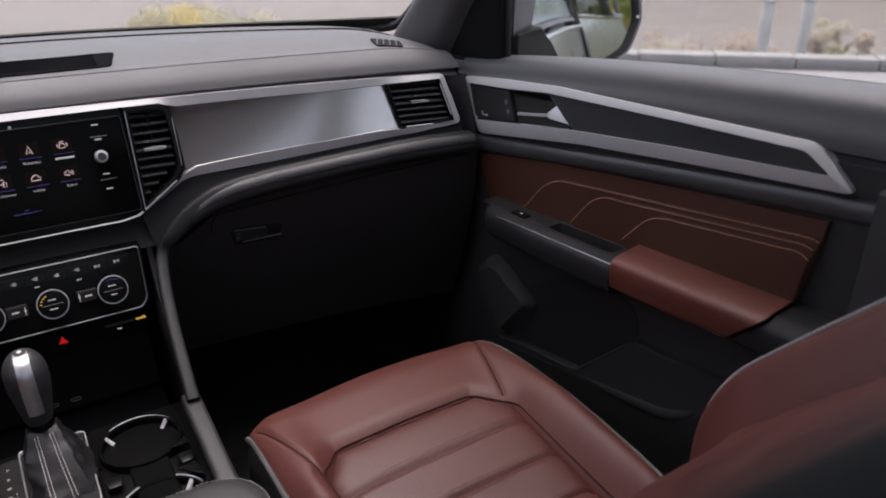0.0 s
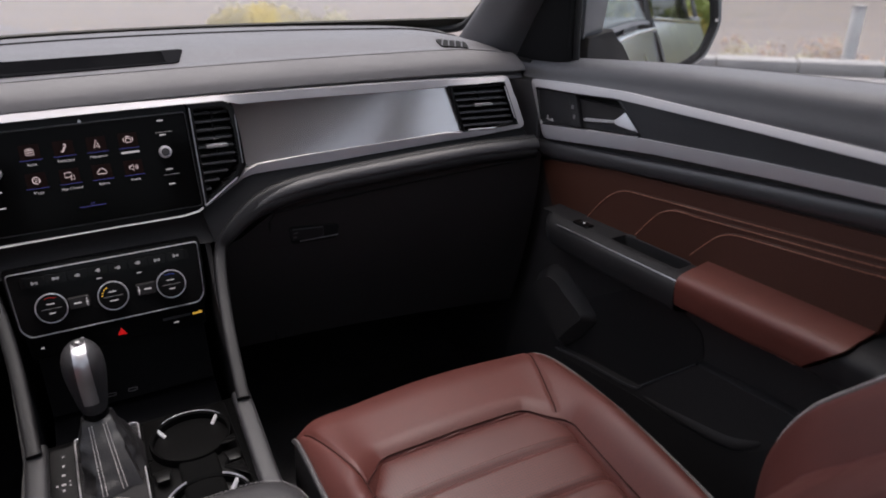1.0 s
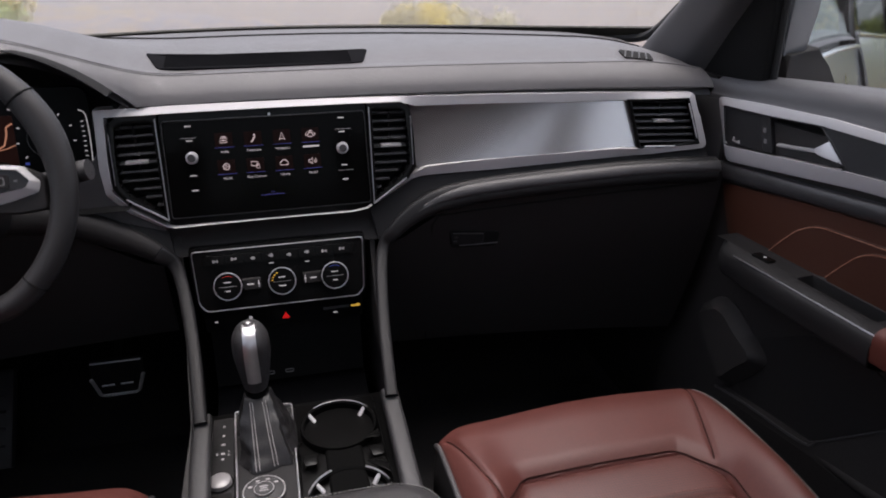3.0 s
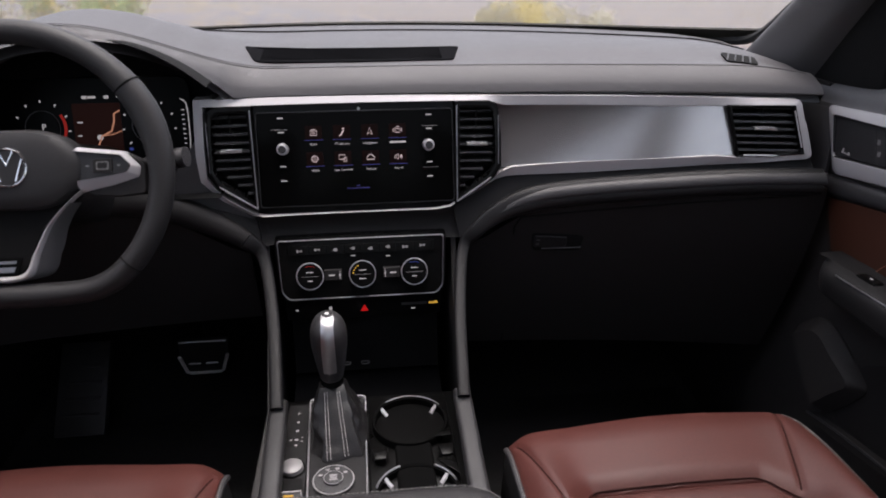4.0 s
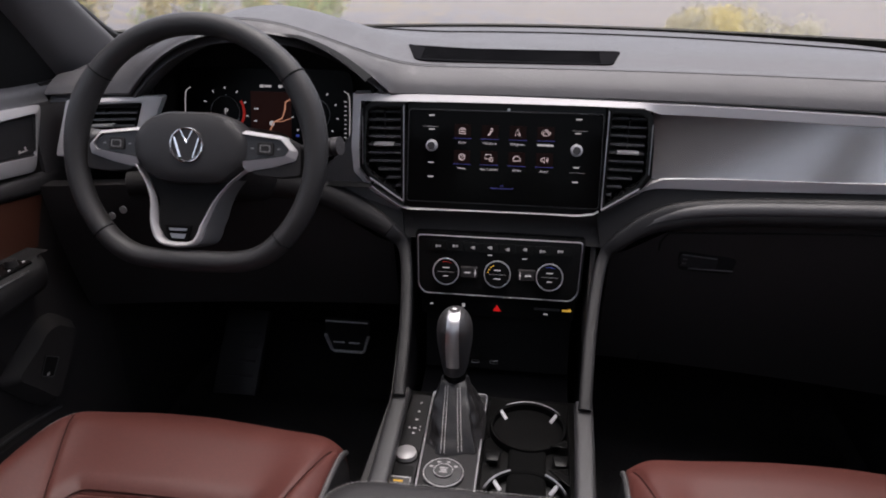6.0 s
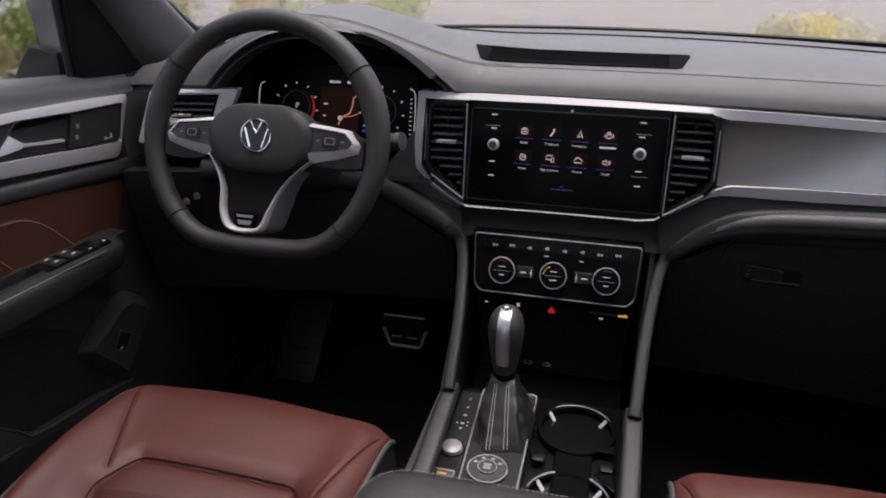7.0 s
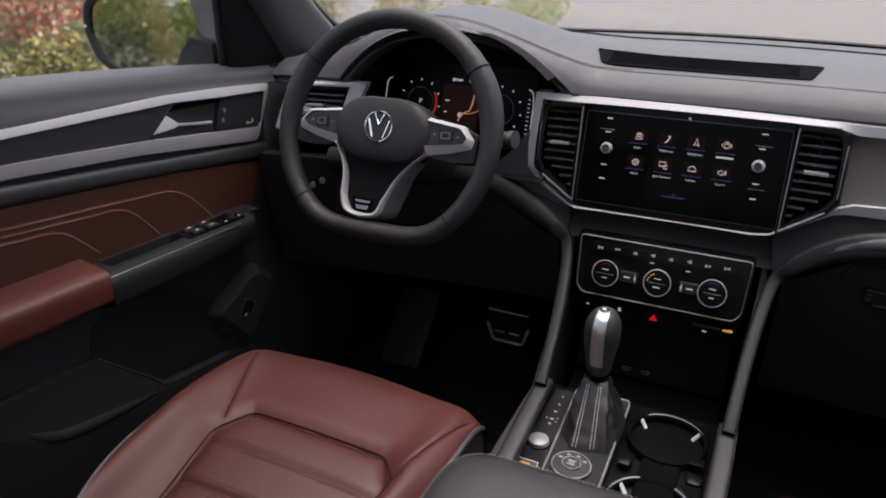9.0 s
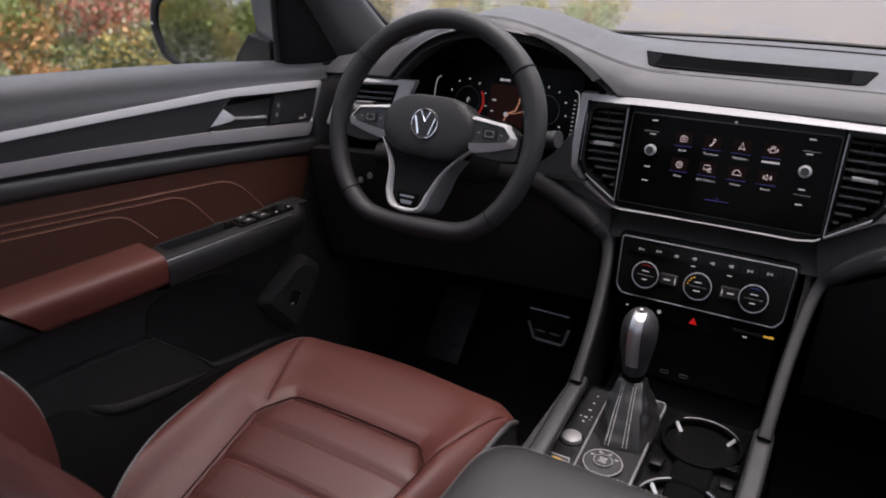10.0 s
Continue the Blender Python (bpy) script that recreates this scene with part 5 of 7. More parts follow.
def build_cluster():
    u = thing("instrument_cluster", (-0.41, 0.13, 1.07), "digital instrument cluster with glowing gauges and map", "instrument cluster")

    def at(a, b, d):
        return Vector((-0.41 + a, 0.132 + 0.25 * (b - 1.12) - d, b))
    sc = part("display", plate(rounded([(-0.150, 1.205), (0.150, 1.205), (0.155, 1.065), (-0.155, 1.065)], 0.02), at, -0.02, 0.0), "dim_screen", u, "black display glass")
    part("map_area", plate([(-0.028, 1.168), (0.044, 1.168), (0.044, 1.085), (-0.028, 1.085)], at, 0.0, 0.0008), "map", sc, "dim red-brown map picture", smooth=False)
    part("route", tube([at(a, b, 0.0012) for a, b in ((0.000, 1.090), (0.006, 1.104), (0.013, 1.119), (0.028, 1.126), (0.033, 1.140), (0.034, 1.152), (0.043, 1.157))], 0.0014, 6), "route", sc, "orange route line")
    part("route", tube([at(a, b, 0.0012) for a, b in ((0.013, 1.119), (0.03, 1.121), (0.043, 1.126))], 0.0008, 6), "route", sc)
    part("car_mark", lathe([(0, 0.001), (0.0045, 0.001), (0.0045, 0), (0, 0)], at(0.010, 1.117, 0.001), (0, -1, 0.25), 16), "mark", sc)
    for cx in (-0.074, 0.086):
        ring = [at(cx + 0.026 * math.cos(a), 1.133 + 0.026 * math.sin(a), 0.001) for a in span(0, 2 * math.pi, 40)[:-1]]
        gl = part("gauge_ring", tube(ring, 0.0005, 5, True), "piping", sc)
        for w in span(-40, 220, 8):
            if w < -20 and cx < 0:
                continue
            r0, r1 = 0.038, 0.0415
            a, b = math.cos(radians(w)), math.sin(radians(w))
            part("gauge_mark", tube([at(cx + r0 * a, 1.133 + r0 * b, 0.001), at(cx + r1 * a, 1.133 + r1 * b, 0.001)], 0.0012, 5), "mark", sc)
        if cx < 0:
            arc = [at(cx + 0.034 * math.cos(radians(w)), 1.133 + 0.034 * math.sin(radians(w)), 0.001) for w in range(-38, 42, 8)]
            part("red_zone", tube(arc, 0.0022, 6), "gauge_red", sc, "red zone of the rev counter")
    part("gear_letter", letters("P", 0.014, Matrix.Translation(at(-0.072, 1.134, 0.0015)) @ pose(0, 0, 0, 90 - 14)), "mark", sc, smooth=False)
    mark_bars(sc, at, [(-0.008, 1.177, 0.0035, 0.0022), (0.003, 1.177, 0.006, 0.0017), (0.025, 1.177, 0.0035, 0.0022), (0.042, 1.177, 0.002, 0.001), (-0.018, 1.140, 0.004, 0.0012), (-0.020, 1.120, 0.003, 0.001)], 0.0006)
    mark_bars(sc, at, [(0.055, 1.098, 0.003, 0.002)], 0.0006, "blue", "lamp_symbol")
    for s in (-1, 1):
        line = [at(s * q, b, 0.001) for q, b in ((0.136, 1.172), (0.145, 1.164), (0.147, 1.13), (0.145, 1.085), (0.138, 1.075))]
        part("side_arc", tube(spline(line, 4), 0.0009, 5), "mark", sc)
    for b in span(1.09, 1.155, 9):
        mark_bars(sc, at, [(0.139, b, 0.002, 0.0007)], 0.0006)
    mark_bars(sc, at, [(-0.146, 1.082, 0.002, 0.002), (0.146, 1.078, 0.0025, 0.002)], 0.0006, "amber", "lamp_symbol")


def build_pedals():
    p = thing("brake_pedal", (-0.36, 0.35, 0.45), "wide black brake pedal with bright metal edge", "pedal")
    def at(a, b, d):
        return Vector((-0.345 + a, 0.315 - 0.45 * (b - 0.58) - d, b - 0.012))
    pd = part("pedal_pad", plate(rounded([(-0.044, 0.655), (0.055, 0.655), (0.046, 0.600), (0.026, 0.543), (-0.047, 0.543), (-0.052, 0.600)], 0.008), at, -0.012, 0.0, 0.003), "rubber", p, "black rubber pad")
    # metal edge, coloured pale because little light reaches the footwell
    part("metal_edge", tube([at(a, b, 0.001) for a, b in ((-0.052, 0.602), (-0.048, 0.549), (-0.040, 0.545), (0.022, 0.545), (0.029, 0.551), (0.047, 0.604))], 0.0042, 8, flat=0.8), "bright", pd, "bright metal edge")
    part("metal_edge", tube([at(-0.042, 0.652, 0.001), at(0.052, 0.652, 0.001)], 0.0016, 6), "pull", pd)
    for x in (-0.026, 0.010):
        part("grip_bar", tube([at(x - 0.012, 0.578, 0.001), at(x + 0.012, 0.578, 0.001)], 0.0018, 6), "pull", pd)
    part("pedal_arm", tube([at(0, 0.60, -0.012), (-0.345, 0.45, 0.75), (-0.345, 0.56, 0.9)], 0.008, 8), "void", p)
    f = thing("foot_rest", (-0.62, 0.4, 0.42), "black ribbed rubber foot rest", "foot rest")
    fr = part("rest_pad", prism([(-0.675, 0.27, 0.43), (-0.570, 0.27, 0.43), (-0.570, 0.41, 0.578), (-0.675, 0.41, 0.578)], (0, 0.02, -0.015), 0.004), "soft", f)
    for k in range(4):
        y = 0.30 + 0.024 * k
        part("rib", tube([(-0.657, y, 0.463 + 0.0253 * k), (-0.583, y, 0.463 + 0.0253 * k)], 0.003, 6), "soft", fr)
    for s in (-1, 1):
        x0, x1 = sorted((s * 0.17, s * 0.72))
        solid("floor_mat", box(x0, x1, -0.25, 0.32, 0.402, 0.414, 0.004), "carpet", "black carpet mat in the footwell", "floor mat", "floor mats")


# ---- doors ----
def sill_z(y):
    return 1.196 + 0.125 * -y - 0.055 * y * y if y < 0 else 1.196 - 0.05 * y


def bezel_top(y):
    return 1.165 + 0.062 * -y - 0.012 * y * y


def arm_z(y):
    return 0.946 + 0.066 * -y


def build_door(s, name, side):
    dr = thing(name, (s * 0.80, -0.45, 0.45), f"charcoal door with silver bezel, leather insert and {side}", "car door", "front doors")

    def at(y, z, d):
        """On the door's inner face, d towards the cabin."""
        return Vector((s * (0.752 - d), y, z))
    ys = span(0.105, -1.10, 34)
    # upper panel with the rolled sill
    rows = []
    for y in ys:
        w, t = sill_z(y), bezel_top(y)
        sec = [(0.845, w - 0.012), (0.825, w + 0.001), (0.802, w + 0.002), (0.779, w - 0.001), (0.7675, w - 0.006), (0.7605, w - 0.014), (0.757, w - 0.028), (0.753, (w - 0.03 + t) / 2), (0.752, t + 0.002), (0.753, t - 0.008)]
        rows.append(spline([(s * x, y, z) for x, z in sec], 3))
    up = part("upper_panel", rows_shell(rows, lambda p: p + Vector((s * 0.012, 0, -0.004))), "lit_pad", dr, "soft charcoal upper panel and sill")
    part("window_seal", tube([(s * 0.838, y, sill_z(y) - 0.006) for y in ys], 0.006, 8), "rubber", dr, "black window seal")
    # main carrier panel
    rows = [[at(y, z, -0.006 - 0.004 * (z < 0.9)) for z in span(bezel_top(y) - 0.02, 0.46, 20)] for y in span(0.10, -0.80, 26)]
    part("carrier_panel", rows_shell(rows, lambda p: p + Vector((s * 0.03, 0, 0))), "door_low", dr, "black lower door panel")
    # silver bezel
    o = [(0.031, 1.163), (-0.10, 1.1760), (-0.23, 1.1865), (-0.47, 1.1935), (-0.660, 1.199), (-0.712, 1.153), (-0.50, 1.1315), (-0.30, 1.1085), (-0.018, 1.064)]
    i = [(0.0115, 1.1530), (-0.10, 1.1615), (-0.21, 1.1735), (-0.47, 1.1830), (-0.650, 1.1880), (-0.684, 1.167), (-0.47, 1.1480), (-0.275, 1.1265), (-0.0115, 1.0890)]
    o, i = resample(rounded(o, 0.012), 2), resample(rounded(i, 0.008), 2)
    part("bezel", slope_ring(o, i, at, -0.010, 0.0040, 0.0065), "silver", dr, "satin silver door bezel")
    part("bezel_inlay", plate([(-0.212, 1.172), (-0.47, 1.1850), (-0.652, 1.1900), (-0.688, 1.1660), (-0.47, 1.1460), (-0.272, 1.1250)], at, -0.006, 0.0030), "door_inlay", dr, "dark textured inlay")
    lock = part("lock_plate", plate([(0.0065, 1.1490), (-0.103, 1.1582), (-0.122, 1.1075), (-0.0085, 1.0915)], at, -0.006, 0.0015, 0.001), "rail", dr, "satin black lock switch plate")
    part("switch_edge", tube([at(-0.084, 1.1545, 0.002), at(-0.103, 1.1035, 0.002)], 0.0008, 5), "soft", lock)
    mark_bars(lock, at, [(-0.097, 1.137, 0.003, 0.0035), (-0.103, 1.121, 0.003, 0.0035)], 0.0018, "piping")
    mark_bars(lock, at, [(-0.034, 1.1015, 0.010, 0.0010), (-0.027, 1.1055, 0.0018, 0.0024), (-0.041, 1.104, 0.002, 0.0012)], 0.0018, "thread")
    cup = [(-0.100, 1.1590), (-0.211, 1.1695), (-0.224, 1.1600), (-0.2665, 1.1290), (-0.258, 1.1225), (-0.133, 1.1085)]
    part("handle_cup", plate(rounded(cup, 0.004), at, -0.03, -0.012), "void", dr, "dark recess behind the handle")
    pull = [(-0.132, 1.1240), (-0.205, 1.1355), (-0.230, 1.1440), (-0.262, 1.1305), (-0.248, 1.1235), (-0.136, 1.1110)]
    hp = part("door_handle", plate(rounded(pull, 0.003), at, -0.014, 0.0020, 0.0025), "rail", dr, "black door handle with a bright metal edge")
    lever = [[at(y, z + q, dd) for q, dd in ((-0.0030, 0.0020), (-0.0012, 0.0045), (0.0012, 0.0045), (0.0022, 0.0010))] for y, z in ((-0.132, 1.1235), (-0.160, 1.1275), (-0.185, 1.1318), (-0.208, 1.1360))]
    part("handle_edge", rows_shell(lever, lambda p: p + Vector((s * 0.004, 0, 0))), "pull", hp, "bright satin metal edge")
    wing = [at(-0.2285, 1.1560, 0.0010), at(-0.2040, 1.1365, 0.0045), at(-0.2180, 1.1330, 0.0062), at(-0.2640, 1.1310, 0.0010)]
    part("handle_wing", prism(wing, (s * 0.006, 0, 0), 0.0012), "pull", hp, "bright satin metal handle end")
    rim_o = rounded([(0.0120, 1.1535), (-0.100, 1.1625), (-0.212, 1.1740), (-0.228, 1.1625), (-0.2725, 1.1292), (-0.2610, 1.1190), (-0.0120, 1.0880)], 0.005)
    rim_i = rounded([(0.0085, 1.1500), (-0.100, 1.1590), (-0.211, 1.1705), (-0.2255, 1.1605), (-0.2675, 1.1290), (-0.2585, 1.1220), (-0.0100, 1.0910)], 0.004)
    part("cup_rim", ring_plate(rim_o, rim_i, at, -0.022, 0.0042, 0.0006), "rail", dr, "dark frame round lock switch and handle")
    part("cup_line", tube([at(a, b, 0.0044) for a, b in ((-0.014, 1.0875), (-0.130, 1.1045), (-0.256, 1.1205))], 0.0008, 5), "pull", dr)
    # soft panel ahead of the bezel, turning back towards the dash
    rows = [[at(y, z, 0.0005 - 0.006 * max(0, (y - 0.06) / 0.05) ** 2) for z in span(bezel_top(y) - 0.006, 1.052, 6)] for y in span(0.112, 0.006, 12)]
    part("front_panel", rows_shell(rows, lambda p: p + Vector((s * 0.008, 0, 0))), "lit_pad", dr)
    # rolled strip under the bezel
    rows = []
    for y in span(0.060, -0.735, 26):
        t = max(-0.04, -y / 0.7)
        zt, zb = 1.057 + 0.0905 * min(1, t * 1.02), 1.025 + 0.116 * t - 0.020 * t * t
        zt = max(zt, zb + 0.026)
        sec = [(-0.006, zt), (0.001, zt - 0.003), (0.0045, zt * 0.6 + zb * 0.4), (0.003, zb + 0.004), (-0.003, zb), (-0.006, zb - 0.003)]
        rows.append(spline([at(y, z, d) for d, z in sec], 3))
    part("middle_strip", rows_shell(rows, lambda p: p + Vector((s * 0.012, 0, 0))), "soft", dr, "soft charcoal strip")
    # leather insert with three stitched layers
    base = [(-0.012, 1.023), (-0.22, 1.059), (-0.456, 1.089), (-0.690, 1.115), (-0.686, 1.07), (-0.670, 1.00), (-0.43, 0.972), (-0.05, 0.945)]
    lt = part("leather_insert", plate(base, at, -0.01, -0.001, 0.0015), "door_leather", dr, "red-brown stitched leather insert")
    layers = [
        [(-0.160, 0.962), (-0.195, 1.002), (-0.218, 1.022), (-0.248, 1.0365), (-0.295, 1.0435), (-0.462, 1.0645), (-0.628, 1.086), (-0.672, 1.0915), (-0.687, 1.0895)],
        [(-0.283, 0.975), (-0.312, 1.011), (-0.333, 1.031), (-0.360, 1.0425), (-0.400, 1.047), (-0.463, 1.0555), (-0.630, 1.0775), (-0.669, 1.0825), (-0.685, 1.0785)],
        [(-0.400, 0.990), (-0.428, 1.021), (-0.447, 1.038), (-0.472, 1.0475), (-0.505, 1.0520), (-0.554, 1.0585), (-0.632, 1.0685), (-0.667, 1.0730), (-0.682, 1.0670)],
    ]
    for k, line in enumerate(layers):
        line = [tuple(p.xy) for p in spline([(a, b, 0) for a, b in line], 5)]
        d = 0.002 + 0.003 * k
        poly = line + [(-0.674, 1.005), (line[0][0] - 0.005, arm_z(line[0][0]) - 0.01)]
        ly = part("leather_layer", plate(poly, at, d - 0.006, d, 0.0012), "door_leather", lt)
        inside = [at(a, b - 0.0018, d + 0.0006) for a, b in line]
        part("stitching", stitches(inside, 0.0046, 0.0010, 0.00055), "tan_thread", ly, "tan stitching")
    # armrest with pull cup and switches, then the padded end
    def rest(y0, y1, inner, name, mat, label, n=14, fat=0.0, well=lambda y: 0.0, slant=lambda t: 0.0):
        rows = []
        for y in span(y0, y1, n):
            t = (y - y0) / (y1 - y0)
            z = arm_z(y) + fat * 0.9
            xi = inner(y)
            sec = [(0.756, z + 0.004 + fat * 0.8), (0.746, z + 0.003 + fat * 0.35), (0.743, z + 0.003 + fat * 0.3 - well(y)), (0.720, z + 0.002 - well(y)), (0.7165, z + 0.002), (xi + 0.008, z - 0.003), (xi, z - 0.013), (xi + 0.001, z - 0.036), (xi + 0.010, z - 0.050 - fat * 0.2), (0.756, z - 0.064)]
            rows.append(spline([(s * x, y + slant(t) * min(1, max(0, (z - 0.004 - zz) / 0.045)), zz) for x, zz in sec], 4))
        return part(name, rows_shell(rows, lambda p: p + Vector((s * 0.003, 0, -0.002))), mat, dr, label)
    ar = rest(-0.075, -0.432, lambda y: 0.700 - 0.012 * min(1, (-y - 0.07) / 0.2) + 0.03 * max(0, (y + 0.13) / 0.055) ** 2, "armrest", "arm", "charcoal armrest with a pull cup", 84, 0.0, lambda y: 0.026 * min(1, max(0, min(-0.262 - y, y + 0.404) / 0.010)))
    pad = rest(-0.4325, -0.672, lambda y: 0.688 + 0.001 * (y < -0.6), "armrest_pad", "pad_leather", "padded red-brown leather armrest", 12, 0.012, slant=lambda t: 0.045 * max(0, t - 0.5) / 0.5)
    rest(-0.674, -0.735, lambda y: 0.694, "armrest_end", "arm", "charcoal armrest end", 6, 0.006, slant=lambda t: 0.045 * (1 - t))
    hem = [(s * 0.6975, y, arm_z(y) + 0.0108 - 0.0497) for y in span(-0.436, -0.622, 10)]
    part("stitching", stitches(hem, 0.0046, 0.0010, 0.0007), "tan_thread", pad, "tan stitched hem")
    part("pad_joint", tube([(s * 0.687, -0.4320, 0.962), (s * 0.700, -0.4320, 0.978), (s * 0.752, -0.4320, 0.992)], 0.0016, 6), "void", pad)

    def top(y, x, d):
        return Vector((s * x, y, arm_z(y) + d))
    part("pull_cup", plate([(-0.274, 0.7215), (-0.274, 0.7415), (-0.394, 0.7415), (-0.394, 0.7215)], top, -0.0245, -0.0225), "void", ar, "deep pull cup")
    edge = [(s * 0.6945, y, arm_z(y) - 0.0035) for y in span(-0.15, -0.428, 12)]
    part("edge_line", tube(edge, 0.0010, 6), "satin", ar, "thin satin edge line")
    if s > 0:
        sw = part("window_switch", plate(rounded([(-0.165, 0.714), (-0.165, 0.730), (-0.205, 0.730), (-0.205, 0.714)], 0.003), top, 0.0, 0.005, 0.002), "gloss", ar, "window switch")
        mark_bars(sw, top, [(-0.187, 0.722, 0.0022, 0.0016)], 0.0052)
    else:
        base_ = part("switch_block", plate(rounded([(-0.125, 0.706), (-0.125, 0.742), (-0.262, 0.742), (-0.262, 0.706)], 0.005), top, 0.0, 0.0035, 0.001), "gloss", ar, "gloss black window switch block")
        for y in (-0.200, -0.235):
            for x in (0.715, 0.733):
                sw = part("window_switch", plate(rounded([(y - 0.012, x - 0.007), (y - 0.012, x + 0.007), (y + 0.012, x + 0.007), (y + 0.012, x - 0.007)], 0.002), top, 0.003, 0.007, 0.002), "lower", base_)
                mark_bars(sw, top, [(y, x, 0.003, 0.0016)], 0.0072)
        part("mirror_knob", lathe([(0, 0.012), (0.008, 0.011), (0.010, 0.0), (0, 0)], top(-0.150, 0.722, 0.003), (0, 0, 1), 20), "lower", base_)
        mark_bars(base_, top, [(-0.132, 0.716, 0.002, 0.0015), (-0.132, 0.730, 0.002, 0.0015), (-0.168, 0.712, 0.002, 0.0015)], 0.004)
    # pod ahead of the pocket, and the map pocket
    pod = [(-0.005, 0.776), (-0.058, 0.826), (-0.100, 0.830), (-0.145, 0.808), (-0.204, 0.776), (-0.160, 0.715), (-0.114, 0.666), (-0.060, 0.712)]
    pb = part("door_pod", plate(resample(rounded(pod, 0.02), 1), at, -0.012, 0.014, 0.020), "door_low", dr, "black moulded pod of the door")
    if s < 0:
        rel = part("release_switch", plate(rounded([(-0.117, 0.778), (-0.088, 0.757), (-0.113, 0.731), (-0.139, 0.750)], 0.004), at, 0.0105, 0.0152), "void", pb, "fuel flap release switch")
        frame_ = rounded([(-0.117, 0.778), (-0.088, 0.757), (-0.113, 0.731), (-0.139, 0.750)], 0.004)
        part("switch_rim", ring_plate(frame_, [(-0.114 + (a + 0.114) * 0.88, 0.754 + (b - 0.754) * 0.88) for a, b in frame_], at, 0.008, 0.0160), "soft", rel)
        mark_bars(rel, at, [(-0.122, 0.744, 0.0035, 0.0022)], 0.0155, "thread")
    edge = [(-0.10, 0.662), (-0.185, 0.682), (-0.316, 0.706), (-0.350, 0.736), (-0.441, 0.827)]
    pk = part("map_pocket", plate(resample(edge + [(-0.60, 0.845), (-0.74, 0.85), (-0.74, 0.47), (-0.10, 0.47)], 2), at, -0.01, 0.005, 0.003), "door_low", dr, "black door pocket")
    # a darker plate paints the shade inside the pocket's mouth
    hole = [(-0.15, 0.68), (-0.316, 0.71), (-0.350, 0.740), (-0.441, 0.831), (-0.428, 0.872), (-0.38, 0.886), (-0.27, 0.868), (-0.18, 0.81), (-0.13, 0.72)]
    part("mouth_shade", plate(rounded(hole, 0.012), at, -0.014, -0.0085), "lower", dr, "darker plate painting the shade in the door pocket's mouth")
    part("pocket_lip", tube(spline([at(a, b, 0.0045) for a, b in edge], 4), 0.0022, 6), "soft", pk)
    # the pocket's outer bulge, and a darker plate painting the shade under it
    crest = spline([at(a, b, -0.003) for a, b in ((-0.316, 0.702), (-0.398, 0.712), (-0.506, 0.735), (-0.548, 0.757), (-0.580, 0.790), (-0.605, 0.835))], 5)
    part("pocket_bulge", tube(crest, [0.006 + 0.007 * math.sin(math.pi * min(1, k / 20)) for k in range(len(crest))], 14), "door_low", pk)
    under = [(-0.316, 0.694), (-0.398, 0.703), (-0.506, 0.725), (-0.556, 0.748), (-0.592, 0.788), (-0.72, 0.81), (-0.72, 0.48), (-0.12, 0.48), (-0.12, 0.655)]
    part("foot_shade", plate(rounded(under, 0.02), at, 0.000, 0.0056), "lower", pk, "darker plate painting the shade below the pocket's bulge")
    # rear end of the panel, outer skin, window and its frame
    rear = [(-0.735, 1.165), (-0.80, 1.172), (-0.80, 0.46), (-0.735, 0.46)]
    part("panel_end", plate(rear, at, -0.02, 0.004, 0.003), "soft", dr)
    skin = []
    for y in span(0.16, -1.12, 20):
        sec = [(0.862, sill_z(min(y, 0)) - 0.030), (0.895, 1.12), (0.93, 1.0), (0.945, 0.85), (0.93, 0.65), (0.90, 0.45)]
        skin.append(spline([(s * x, y, z) for x, z in sec], 3))
    part("outer_skin", rows_shell(skin, lambda p: p - Vector((s * 0.006, 0, 0))), "body", dr, "grey painted outer skin")
    part("belt_strip", tube([(s * 0.872, y, sill_z(min(y, 0)) - 0.034) for y in ys], 0.006, 8), "chrome", dr, "bright belt strip")
    glass = []
    for y in span(-0.02, -1.06, 10):
        z1 = min(1.70, 1.42 + 0.75 * max(0, 0.02 - y))
        glass.append([Vector((s * (0.842 - 0.20 * t * (z1 - 1.2) / 0.5), y, sill_z(y) - 0.01 + (z1 - sill_z(y)) * t)) for t in span(0, 1, 6)])
    gl = part("window_pane", rows_shell(glass, lambda p: p + Vector((s * 0.004, 0, 0))), "glass", dr, "clear side window glass")
    gl.visible_shadow = False
    # black mirror triangle in the window's front corner
    sail = [(s * 0.770, 0.150, 1.17), (s * 0.780, -0.036, 1.18), (s * 0.770, -0.046, 1.30), (s * 0.755, -0.06, 1.42), (s * 0.740, -0.03, 1.42), (s * 0.757, 0.060, 1.30)]
    part("mirror_triangle", prism(sail, (s * 0.02, 0, 0), 0.004), "void", dr, "black mirror triangle")
    part("triangle_edge", tube([(s * 0.796, -0.038, 1.185), (s * 0.786, -0.048, 1.30), (s * 0.771, -0.062, 1.42)], 0.006, 8), "rubber", dr)
    frame_line = [(s * 0.80, -0.02, 1.40), (s * 0.75, -0.30, 1.60), (s * 0.70, -0.60, 1.715), (s * 0.69, -1.10, 1.735)]
    part("window_frame", tube(spline(frame_line, 5), 0.022, 8), "rubber", dr, "black window frame")
    return dr


